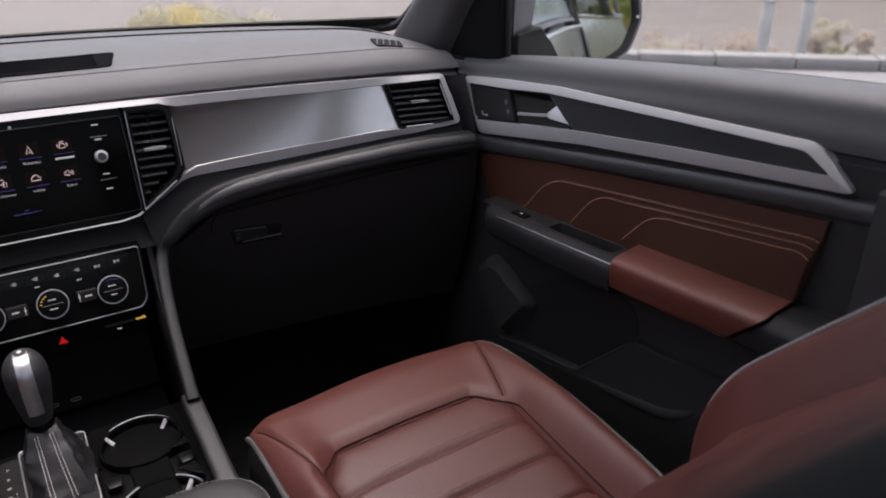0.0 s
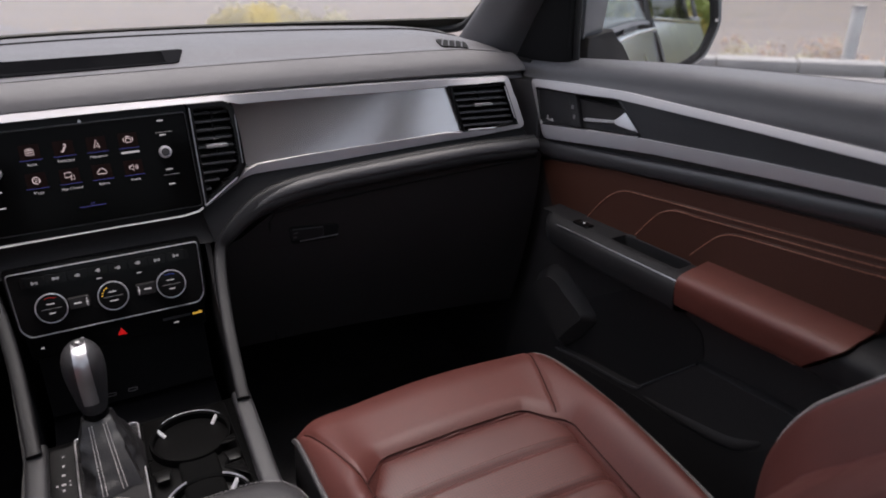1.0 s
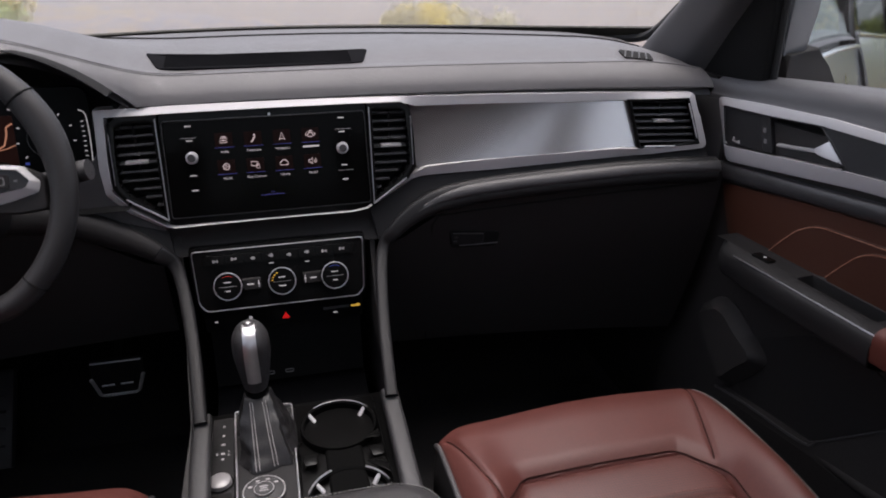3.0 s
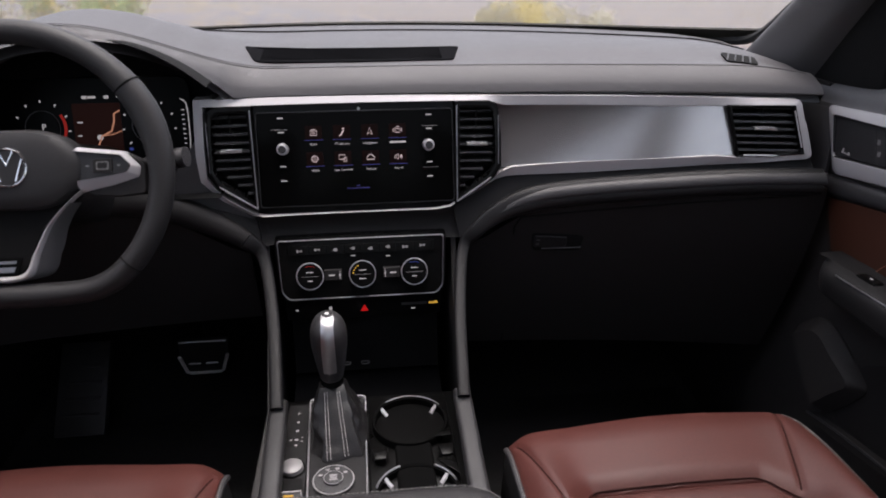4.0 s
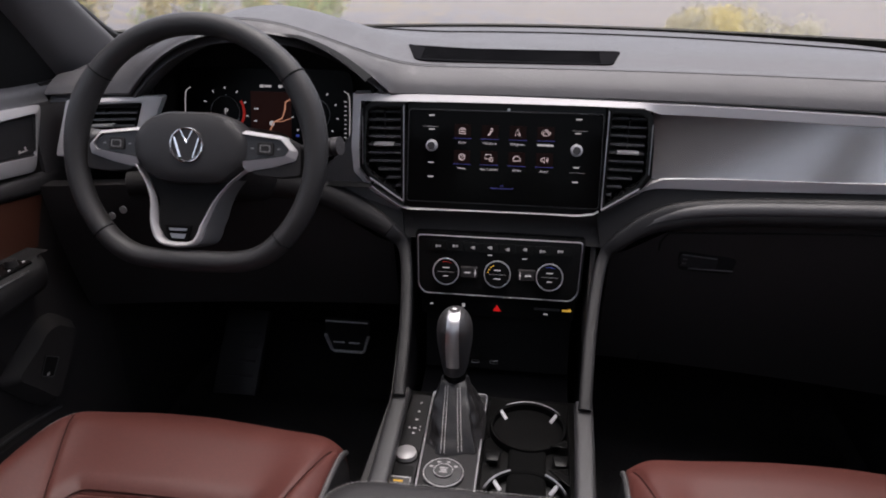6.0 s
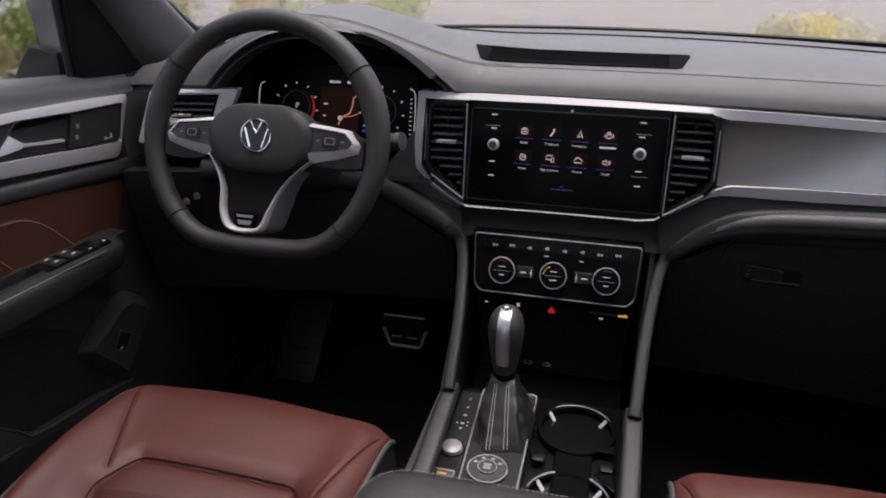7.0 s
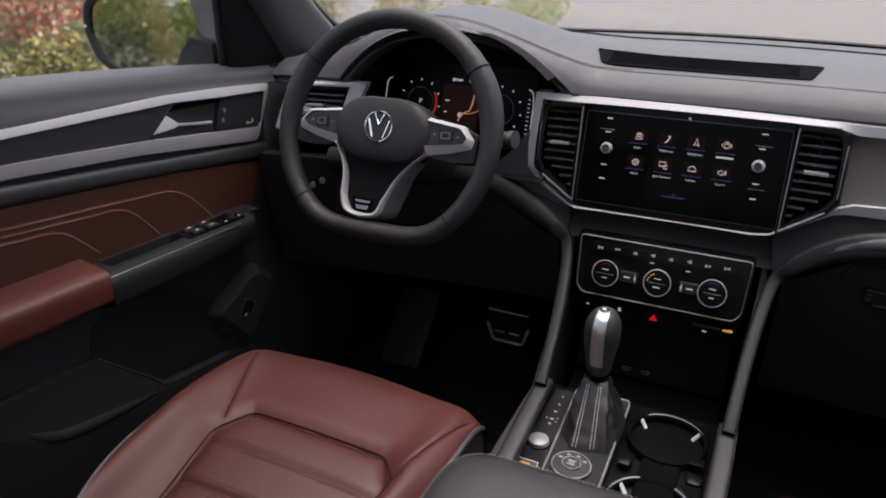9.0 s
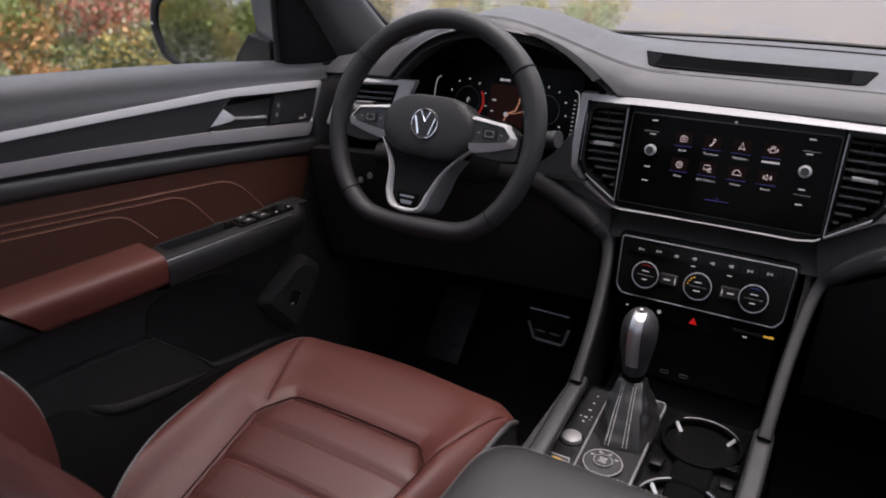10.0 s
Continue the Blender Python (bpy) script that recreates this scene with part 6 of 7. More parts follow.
# ---- seats ----
def build_seat(s):
    st = thing("front_seat", (s * 0.415, -0.45, 0.40), "red-brown leather front seat with perforated centre and grey piping", "car seat", "front seats")
    xc = 0.415

    def half(y):
        """Inner and outer edge of the cushion at y."""
        t = (-y - 0.215) / 0.47
        bulge = 0.012 * math.sin(math.pi * min(1, max(0, t * 1.1)))
        q = max(0.0, min(1.0, (-y - 0.20) / 0.13))
        rise = 1 - (1 - q) ** 2
        if s > 0:
            far = 0.594 + 0.038 * rise - 0.030 * max(0, -y - 0.38) - 0.42 * max(0, -y - 0.38) ** 2
        else:
            far = 0.590 + 0.054 * rise - 0.20 * max(0, -y - 0.37) - 0.50 * max(0, -y - 0.37) ** 2
        return 0.199 - 0.004 * bulge / 0.012 + 0.006 * t, far

    def front(u):
        return -0.200 - 0.026 * (1 - u) ** 2 * 0.9 - 0.018 * max(0, (u - 0.7) / 0.3) ** 2

    def seg(p, a, b):
        p, a, b = Vector(p), Vector(a), Vector(b)
        t = max(0, min(1, (p - a).dot(b - a) / (b - a).length_squared))
        return (p - a - (b - a) * t).length

    def ins_range(y):
        """The centre panel's inner and outer edge at y."""
        y = y + sh
        t = min(1, max(0, (-0.342 - y) / 0.055))
        e = t ** 0.8
        return 0.283 - 0.042 * e + 0.01 * max(0, (-y - 0.4) / 0.3), 0.510 + (0.046 if s > 0 else 0.030) * e - (0.06 if s > 0 else 0.22) * max(0, -y - 0.4)

    seams = [((0.600, -0.215), (0.549, -0.372)), ((0.205, -0.240), (0.244, -0.396))]
    sh = 0.0 if s > 0 else 0.022   # the driver's centre panel starts further back
    if s < 0:
        seams = [((0.602, -0.235), (0.540, -0.394)), ((0.205, -0.250), (0.244, -0.416))]

    c0, c1, (r0, r1) = -0.342 - sh, -0.397 - sh, ins_range(-0.78)
    w0, w1 = ins_range(c1)
    corner = [(0.283, c0), (0.510, c0), (w1, c1), (r1, -0.78), (r0, -0.78), (w0, c1)]

    def panel(x, y):
        """Signed distance to the centre panel's edge, positive inside."""
        inside, near = 1.0, 1.0
        for (ax, ay), (bx, by) in zip(corner, corner[1:] + corner[:1]):
            ex, ey = bx - ax, by - ay
            q = math.hypot(ex, ey)
            inside = min(inside, ((x - ax) * ey - (y - ay) * ex) / q)
            f = max(0, min(1, ((x - ax) * ex + (y - ay) * ey) / (q * q)))
            near = min(near, math.hypot(x - ax - ex * f, y - ay - ey * f))
        return -near if inside < 0 else near

    def height(x, y):
        a, b = half(y)
        u = (x - xc) / (0.5 * (b - a))
        w = abs(u)
        z = 0.772 + 0.006 * math.cos(u * 2.0)
        t = (-y - 0.2) / 0.48
        z += 0.024 * math.exp(-((w - 0.86) / 0.16) ** 2) * min(1, max(0, t * 2.2)) - 0.020 * t * (1 - math.exp(-((w - 0.86) / 0.2) ** 2) * 0.8)
        edge = max(0, (w - 0.90) / 0.10)
        z -= (0.010 if u > 0 else 0.006) * edge ** 2.0
        lead = max(0.0, (y + 0.262) / 0.055)
        z -= 0.014 * lead ** 2 + 0.010 * max(0, 0.45 - (x - 0.19) / 0.45) * min(1, lead + 0.4)
        for p, q in seams:
            z -= 0.0035 * math.exp(-(seg((x, y), p, q) / 0.0036) ** 2)
        dist = panel(x, y)
        if dist > -0.026:
            k = min(1, max(0, (dist + 0.026) / 0.027))
            z -= 0.0105 * k * k + 0.014 * min(1, max(0, (dist - 0.003) / 0.006))
        return z

    n, m = 150, 160
    rows = []
    for j in range(m + 1):
        v = j / m
        row = []
        for i in range(n + 1):
            u = i / n
            yf = front(u)
            y = yf + (-0.72 - yf) * v
            a, b = half(y)
            x = a + (b - a) * u
            row.append(Vector((s * x, y, height(x, y))))
        rows.append(row)
    # the skirt round the cushion
    drop = [[p + Vector((0, -0.004 * k * k + 0.012 * k, -0.026 * k)) for p in rows[0]] for k in (3.2, 2.2, 1.2, 0.5)]
    full = drop + rows
    for r in full:
        lo, hi = r[0], r[-1]
        r[:0] = [lo + Vector((-s * 0.004, 0, -0.010))]
        r += [hi + Vector((s * 0.004, 0, -0.010))]
    for q in (0, -1):
        k = s * (1 if q else -1)
        side = [[r[q] + Vector((k * e, 0, dz)) for e, dz in ((-0.004, 0.001), (0.003, -0.012), (0.005, -0.05), (-0.004, -0.11), (-0.014, -0.16))] for r in full[1::5]]
        part("side_skirt", rows_shell(side, lambda p: p + Vector((-k * 0.01, 0, 0))), "arm", st, "black leather side of the cushion")
    cu = part("cushion", rows_shell(full, lambda p: p + Vector((s * (xc - abs(p.x)) * 0.03, -0.01 if p.y > -0.3 else 0, -0.012))), "leather", st, "red-brown leather seat cushion")
    # centre panel with flutes
    flutes = [-0.432 - sh * 0.4, -0.508 - sh * 0.4, -0.584 - sh * 0.4, -0.660]
    rows = []
    for j in range(91):
        y = -0.3455 - sh + (-0.72 + 0.3455 + sh) * j / 90
        a, b = ins_range(y)
        a, b = a + 0.004, b - 0.004
        row = []
        for i in range(61):
            u = i / 60
            x = a + (b - a) * u
            edge = min(u, 1 - u) * (b - a)
            e2 = min(edge, (-0.3455 - sh - y) * 1.0)
            crown = 0.015 * (1 - math.exp(-(max(0, e2) / 0.011))) - 0.0155
            hh, aa = half(y)
            uu = (x - xc) / (0.5 * (aa - hh))
            base = 0.772 + 0.006 * math.cos(uu * 2.0) - 0.020 * (-y - 0.2) / 0.48
            z = base + crown * 1.1 + 0.0015
            for f in flutes:
                z -= 0.0052 * math.exp(-((y - f) / 0.0045) ** 2)
            row.append(Vector((s * x, y, z)))
        rows.append(row)
    ins = part("centre_panel", rows_shell(rows, lambda p: p + Vector((0, 0, -0.010))), "perf", cu, "perforated fluted leather centre panel")
    for f in flutes[:3]:
        for o in (-0.0105, 0.0105):
            line = []
            for i in span(4, 56, 26):
                y = f + o
                j = min(90, max(0, int(round((y + 0.3455 + sh) / (-0.72 + 0.3455 + sh) * 90))))
                p = rows[j][int(i)]
                line.append(Vector((p.x, y, p.z + 0.0003)))
            part("stitching", stitches(line, 0.0035, 0.0022, 0.0005), "seat_thread", ins)
    # sewn seams: thin dark lines along the bolsters and round the centre panel
    for p, q in seams:
        line = [Vector((s * (p[0] + (q[0] - p[0]) * t), p[1] + (q[1] - p[1]) * t, 0)) for t in span(0.02, 1, 30)]
        for v in line:
            v.z = height(abs(v.x), v.y) + 0.0004
        part("seam", tube(line, 0.0013, 6), "seam", cu)
    ring_ = [Vector((s * a, b, 0)) for a, b in resample(rounded([corner[4], corner[5], corner[0], corner[1], corner[2], corner[3]], 0.012), 4)]
    ring_ = [v for v in ring_ if v.y > -0.715]
    for v in ring_:
        v.z = height(abs(v.x), v.y) + 0.0015
    k0 = max(range(len(ring_)), key=lambda i: (ring_[i] - ring_[i - 1]).length)
    part("seam", tube(ring_[k0:] + ring_[:k0], 0.0012, 6), "seam", cu)
    # piping along both edges
    for side, idx in ((0, 0), (1, -1)):
        k = s * (-1 if side == 0 else 1)
        edge = [r[idx] + Vector((k * 0.001, 0.001, 0.004)) for r in full[5:6] + full[7::4]]
        pi = part("piping", tube(edge, 0.0042, 8), "soft", cu, "dark grey piping")
        part("stitching", stitches([p + Vector((0, 0, 0.0043)) for p in edge], 0.0035, 0.0022, 0.0007), "piping", pi)
    x0, x1 = sorted((s * 0.20, s * 0.63))
    part("seat_base", box(x0, x1, -0.72, -0.27, 0.45, 0.62, 0.02), "lower", st, "black plastic seat base")
    for x in (0.24, 0.59):
        a, b = sorted((s * (x - 0.02), s * (x + 0.02)))
        part("seat_rail", box(a, b, -0.80, -0.20, 0.40, 0.45, 0.004), "lower", st)
    # backrest: a padded shell that leans back
    spine = [(-0.700, 0.720), (-0.676, 0.80), (-0.675, 0.895), (-0.700, 0.965), (-0.745, 1.025), (-0.815, 1.107), (-0.880, 1.180), (-0.920, 1.235), (-0.958, 1.290), (-1.0, 1.35)]
    line = spline([(0, y, z) for y, z in spine], 5)
    rows = []
    for k, p in enumerate(line):
        t = k / (len(line) - 1)
        d = (line[min(k + 1, len(line) - 1)] - line[max(k - 1, 0)]).normalized()
        nrm = Vector((0, d.z, -d.y))
        p = p + Vector((0, -0.012 if s < 0 else 0.0, 0))
        wide = 0.225 - 0.025 * max(0, t - 0.55)
        row = []
        for i in range(49):
            u = -0.925 + 1.925 * i / 48
            w = abs(u)
            dip = -0.052 * (1 - math.exp(-((w - 0.84) / 0.17) ** 2)) - 0.024 * max(0, (w - 0.9) / 0.1) ** 2
            dip -= 0.006 * math.exp(-((w - 0.60) / 0.02) ** 2)
            if u < 0:
                dip -= 0.034 * min(1, max(0, -u / 0.5)) * min(1, max(0, (p.z - 0.86) / 0.2))
            if w < 0.58:
                for f in range(1, 9):
                    dip -= 0.004 * math.exp(-((t - f / 9) / 0.008) ** 2)
            q = p + nrm * dip
            row.append(Vector((s * (xc + u * wide), q.y, q.z)))
        rows.append(row)
    bk = part("backrest", rows_shell(rows, lambda p: p + Vector((0, -0.02, 0.0))), "leather", st, "red-brown leather backrest with side bolsters")
    # dark rear shell of the backrest and its piping
    shell = []
    for k, p in enumerate(line):
        lo, hi = rows[k][0], rows[k][-1]
        ins_, out = [(0.002, -0.003, -0.002), (-0.012, -0.010, -0.008), (-0.022, -0.03, -0.02), (0.0, -0.085, -0.045)], [(0.10, -0.11, -0.06)]
        shell.append([lo + Vector((s * a, b, c)) for a, b, c in ins_ + out] + [hi + Vector((-s * a, b, c)) for a, b, c in out + ins_[::-1]])
    part("back_shell", rows_shell(shell, lambda p: p + Vector((0, 0.012, 0.002))), "arm", st, "black rear shell")
    if s < 0:
        st.location.y -= 0.012
    for q in (0, -1):
        e = [r[q] + Vector((s * (0.003 if q else -0.003), -0.006, 0)) for r in rows]
        part("piping", tube(e, 0.0030, 8), "piping", bk, "grey piping")
    crest = [r[45] + Vector((0, 0.0025, 0.0025)) for r in rows[9:]]
    part("piping", tube(crest, 0.0026, 8), "piping", bk, "grey piping")
    part("stitching", stitches([p + Vector((-s * 0.003, 0.002, 0.001)) for p in crest], 0.0035, 0.0022, 0.0008), "thread", bk)


# ---- outside mirrors ----
def build_mirror(s):
    mi = thing("side_mirror", (s * 0.90, 0.05, 1.18), "grey outside mirror with black glass surround", "side mirror", "side mirrors")
    c = Vector((1.008 if s > 0 else -1.036, 0.03, 1.235))
    n = Vector((-0.425, -0.90, 0.065)).normalized() if s > 0 else Vector((0.25, -0.965, 0.075)).normalized()
    r = Vector((0, 0, 1)).cross(n).normalized()
    up = n.cross(r)

    def at(a, b, d):
        return c + r * a + up * b + n * d
    k = 1 if r.x > 0 else -1
    g = s * k
    poly = [(-g * 0.105, 0.085), (g * 0.070, 0.085), (g * 0.118, 0.050), (g * 0.124, 0.005), (g * 0.106, -0.045), (g * 0.072, -0.068), (-g * 0.048, -0.076), (-g * 0.112, -0.008)]
    gl = rounded(poly, 0.013)
    big = [(a * 1.10, b * 1.13) for a, b in gl]
    bm = bmesh.new()
    loops = []
    for sc, d in ((1.0, 0.004), (1.06, 0.003), (1.10, -0.006), (1.12, -0.03), (1.05, -0.07), (0.85, -0.10), (0.5, -0.12)):
        loops.append([bm.verts.new(at(a * sc, b * sc, d)) for a, b in big])
    m = len(big)
    for u, v in zip(loops, loops[1:]):
        for q in range(m):
            bm.faces.new((u[q], u[(q + 1) % m], v[(q + 1) % m], v[q]))
    bm.faces.new(loops[-1])
    bm.faces.new(loops[0][::-1])
    hs = part("housing", bm, "body", mi, "grey painted mirror housing")
    part("surround", ring_plate(big, gl, at, 0.002, 0.012, 0.002), "lower", mi, "black glass surround")
    part("mirror_glass", plate(gl, at, 0.0045, 0.0065), "mirror", mi, "mirror glass")
    part("blind_spot_lamp", plate(rounded([(g * 0.128, 0.016), (g * 0.134, 0.016), (g * 0.134, 0.010), (g * 0.128, 0.010)], 0.001), at, 0.010, 0.0145), "mark", mi)
    arm = [(s * 0.86, 0.06, 1.150), (s * 0.90, 0.06, 1.150), (s * 0.96, 0.06, 1.155), (s * 1.02, 0.06, 1.165)]
    part("arm", tube(spline(arm, 4), 0.026, 10, flat=0.8), "void", mi, "black mirror arm")
    base = [(s * 0.850, 0.0, 1.150), (s * 0.850, 0.0, 1.232), (s * 0.888, 0.004, 1.236), (s * 0.912, 0.008, 1.242), (s * 0.940, 0.012, 1.205), (s * 0.975, 0.02, 1.172), (s * 0.985, 0.02, 1.150)]
    part("foot", prism(base, (0, 0.06, 0), 0.005), "lower", mi, "black mirror foot")
    neck = [(s * 0.846, 0.012, 1.225), (s * 0.892, 0.014, 1.232), (s * 0.900, 0.014, 1.30), (s * 0.905, 0.014, 1.36), (s * 0.850, 0.012, 1.36)]
    part("inner_cover", prism(neck, (0, 0.05, 0), 0.005), "body", mi, "grey painted inner cover")


# ---- the rest of the car's outside, as the mirrors show it ----
def build_body():
    b = thing("bodywork", (0, -1.5, 0.0), "grey painted body of the car", "car body")
    for s in (-1, 1):
        skin = []
        for y in span(-1.13, -3.05, 16):
            bulge = 0.02 * math.exp(-((y + 2.3) / 0.4) ** 2)
            sec = [(0.855, 1.27), (0.90, 1.16), (0.935 + bulge, 1.0), (0.945 + bulge, 0.85), (0.93, 0.65), (0.90, 0.45)]
            skin.append(spline([(s * x, y, z) for x, z in sec], 3))
        part("side_skin", rows_shell(skin, lambda p: p - Vector((s * 0.006, 0, 0))), "body", b)
        part("belt_strip", tube([(s * 0.862, y, 1.268) for y in span(-1.12, -2.9, 6)], 0.006, 8), "chrome", b, "bright belt strip")
        part("roof_strip", tube(spline([(s * 0.84, 0.10, 1.34), (s * 0.78, -0.30, 1.62), (s * 0.735, -0.62, 1.745), (s * 0.725, -1.5, 1.77), (s * 0.74, -2.5, 1.72), (s * 0.84, -2.95, 1.30)], 6), 0.012, 8), "body", b, "grey roof edge")
        for y0, y1 in ((-1.22, -1.98), (-2.12, -2.8)):
            pane = []
            for y in span(y0, y1, 6):
                z1 = 1.70 if y > -2.2 else 1.70 - 0.5 * (-2.2 - y)
                pane.append([Vector((s * (0.850 - 0.13 * t), y, 1.265 + (z1 - 1.265) * t)) for t in span(0, 1, 4)])
            gl = part("rear_side_pane", rows_shell(pane, lambda p: p + Vector((s * 0.004, 0, 0))), "privacy", b, "dark rear side window glass")
            gl.visible_shadow = False
    o = [(-0.735, -2.65), (0.735, -2.65), (0.715, -0.43), (-0.715, -0.43)]
    i = [(-0.67, -2.22), (0.67, -2.22), (0.67, -1.12), (-0.67, -1.12)]
    part("roof_skin", ring_plate(o, i, lambda a, b2, d: Vector((a, b2, d)), 1.805, 1.815), "body", b)
    part("tailgate", box(-0.86, 0.86, -3.06, -3.0, 0.45, 1.30, 0.02), "body", b, "grey painted tailgate")
    bonnet = [[Vector((x, y, 1.13 - 0.10 * ((y - 0.62) / 1.1) ** 2 - 0.10 * abs(x / 0.9) ** 3)) for y in span(0.62, 1.75, 12)] for x in span(-0.90, 0.90, 16)]
    part("bonnet", rows_shell(bonnet, lambda p: p + Vector((0, 0, -0.01))), "body", b, "grey painted bonnet")
    for s in (-1, 1):
        wing = []
        for y in span(0.17, 1.80, 14):
            top = 1.13 - 0.10 * max(0, (y - 0.62) / 1.1) ** 2 - 0.10
            pull = 0.10 * max(0, (y - 1.3) / 0.5) ** 2
            sec = [(0.895 - pull, top), (0.925 - pull, top - 0.05), (0.942 - pull, 0.85), (0.93 - pull, 0.65), (0.90 - pull, 0.42)]
            wing.append(spline([(s * x, y, z) for x, z in sec], 3))
        part("front_wing", rows_shell(wing, lambda p: p - Vector((s * 0.006, 0, 0))), "body", b, "grey painted front wing")
    nose = [[Vector((x, 1.75 + 0.10 * (1 - (x / 0.84) ** 2) + 0.05 * math.sin(math.pi * t), 0.42 + (0.58 - 0.06 * (x / 0.84) ** 2) * t)) for t in span(0, 1, 8)] for x in span(-0.84, 0.84, 16)]
    part("nose", rows_shell(nose, lambda p: p + Vector((0, -0.01, 0))), "body", b, "grey painted nose panel")
    back = [[Vector((x, -3.03 + 0.38 * t, 1.29 + 0.51 * t - 0.03 * t * (x / 0.7) ** 2)) for t in span(0, 1, 6)] for x in span(-0.72, 0.72, 10)]
    rear = part("rear_window", rows_shell(back, lambda p: p + Vector((0, -0.004, 0))), "glass", b, "clear tailgate window glass")
    rear.visible_shadow = False
    for s in (-1, 1):
        for y in (1.09, -1.95):
            ty = part("wheel", lathe([(0.24, -0.10), (0.34, -0.10), (0.37, -0.08), (0.38, 0.0), (0.37, 0.08), (0.34, 0.10), (0.24, 0.10)], (s * 0.865, y, 0.375), (1, 0, 0), 40), "rubber", b, "black road tyre")
            part("wheel_rim", lathe([(0.0, s * 0.05), (0.06, s * 0.075), (0.20, s * 0.06), (0.24, s * 0.09), (0.245, -s * 0.06), (0.0, -s * 0.06)], (s * 0.865, y, 0.375), (1, 0, 0), 32), "satin", ty, "silver wheel rim")


# ---- outdoors ----
def land(name, stops, scale, rough=0.95, bump=0.6, far=0.0):
    m, n, l, b = material(name)
    co = n.new("ShaderNodeTexCoord")
    big, small = n.new("ShaderNodeTexNoise"), n.new("ShaderNodeTexNoise")
    big.inputs["Scale"].default_value, big.inputs["Detail"].default_value, big.inputs["Roughness"].default_value = scale, 8, 0.65
    small.inputs["Scale"].default_value, small.inputs["Detail"].default_value = scale * 9, 6
    for t in (big, small):
        l.new(co.outputs["Object"], t.inputs["Vector"])
    mx = n.new("ShaderNodeMix")
    mx.inputs["Factor"].default_value = 0.35
    l.new(big.outputs["Fac"], mx.inputs["A"])
    l.new(small.outputs["Fac"], mx.inputs["B"])
    if far:
        # broad patches that still read across the valley
        wide = n.new("ShaderNodeTexNoise")
        wide.inputs["Scale"].default_value, wide.inputs["Detail"].default_value, wide.inputs["Roughness"].default_value = far, 6, 0.7
        l.new(co.outputs["Object"], wide.inputs["Vector"])
        both = n.new("ShaderNodeMix")
        both.inputs["Factor"].default_value = 0.45
        l.new(mx.outputs["Result"], both.inputs["A"])
        l.new(wide.outputs["Fac"], both.inputs["B"])
        mx = both
    rp = n.new("ShaderNodeValToRGB")
    while len(rp.color_ramp.elements) < len(stops):
        rp.color_ramp.elements.new(0.5)
    for e, (p, col) in zip(rp.color_ramp.elements, stops):
        e.position, e.color = p, (*col, 1)
    l.new(mx.outputs["Result"], rp.inputs["Fac"])
    l.new(rp.outputs["Color"], b.inputs["Base Color"])
    b.inputs["Roughness"].default_value = rough
    bp = n.new("ShaderNodeBump")
    bp.inputs["Strength"].default_value, bp.inputs["Distance"].default_value = bump, 0.05
    l.new(small.outputs["Fac"], bp.inputs["Height"])
    l.new(bp.outputs[0], b.inputs["Normal"])
    return m


def ground_z(x, y):
    q = max(0.0, 0.707 * (x + y) - 8.7)
    fall = min(0.5 * q, 38)
    z = -fall
    l = max(0.0, -4.6 - x)
    z += 0.16 * min(l, 40) * (1 if q == 0 else max(0.0, 1 - q / 6))
    f = q
    if abs(x) < 80 and abs(y) < 80 and (l > 0.3 or f > 0.3):
        z += 0.12 * noise.noise(Vector((x * 0.5, y * 0.5, 0))) * min(1, max(l, f) * 0.5)
    return z


def leaf_bush(name, at, size, tall, colours, count, seed, label, group, leaf=1.0):
    rnd = random.Random(seed)
    b = thing(name, at, label, "bush", group)
    stems = []
    for k in range(7):
        a, h = rnd.uniform(0, 6.28), rnd.uniform(0.4, 0.62) * tall
        lean = rnd.uniform(0.2, 0.7) * size
        p = Vector(at)
        stems.append(tube(spline([p, p + Vector((lean * 0.4 * math.cos(a), lean * 0.4 * math.sin(a), h * 0.5)), p + Vector((lean * math.cos(a), lean * math.sin(a), h))], 3), [0.02 - 0.0025 * i for i in range(7)], 5))
    part("stem", join(*stems), "twig", b, "thin brown stems")
    clumps = []
    for k in range(26):
        a, q = rnd.uniform(0, 6.28), rnd.random() ** 0.5
        clumps.append((Vector((q * size * math.cos(a), q * size * math.sin(a), tall * (0.12 + 0.85 * rnd.random() * (1 - 0.45 * q)))), rnd.uniform(0.16, 0.34) * size))
    for ci, col in enumerate(colours):
        vs, fs = [], []
        for k in range(count // len(colours)):
            c, r = clumps[(rnd.randrange(9) * 3 + ci) % len(clumps)]
            d = Vector((rnd.gauss(0, 1), rnd.gauss(0, 1), rnd.gauss(0, 0.8))).normalized() * r * rnd.uniform(0.5, 1.05)
            p = Vector(at) + c + d
            w = Vector((rnd.gauss(0, 1), rnd.gauss(0, 1), rnd.gauss(0, 1))).normalized()
            e = w.orthogonal().normalized()
            L = rnd.uniform(0.022, 0.05) * leaf
            i = len(vs)
            vs += [p - w * L, p + e * L * 0.5, p + w * L, p - e * L * 0.5]
            fs.append((i, i + 1, i + 2, i + 3))
        me = bpy.data.meshes.new("crown")
        me.from_pydata([tuple(v) for v in vs], [], fs)
        me.materials.append(M[col])
        ob = new("crown", me)
        ob.parent, ob.matrix_parent_inverse = b, BASE[b.name].inverted()
        ob["kind"] = "stuff"


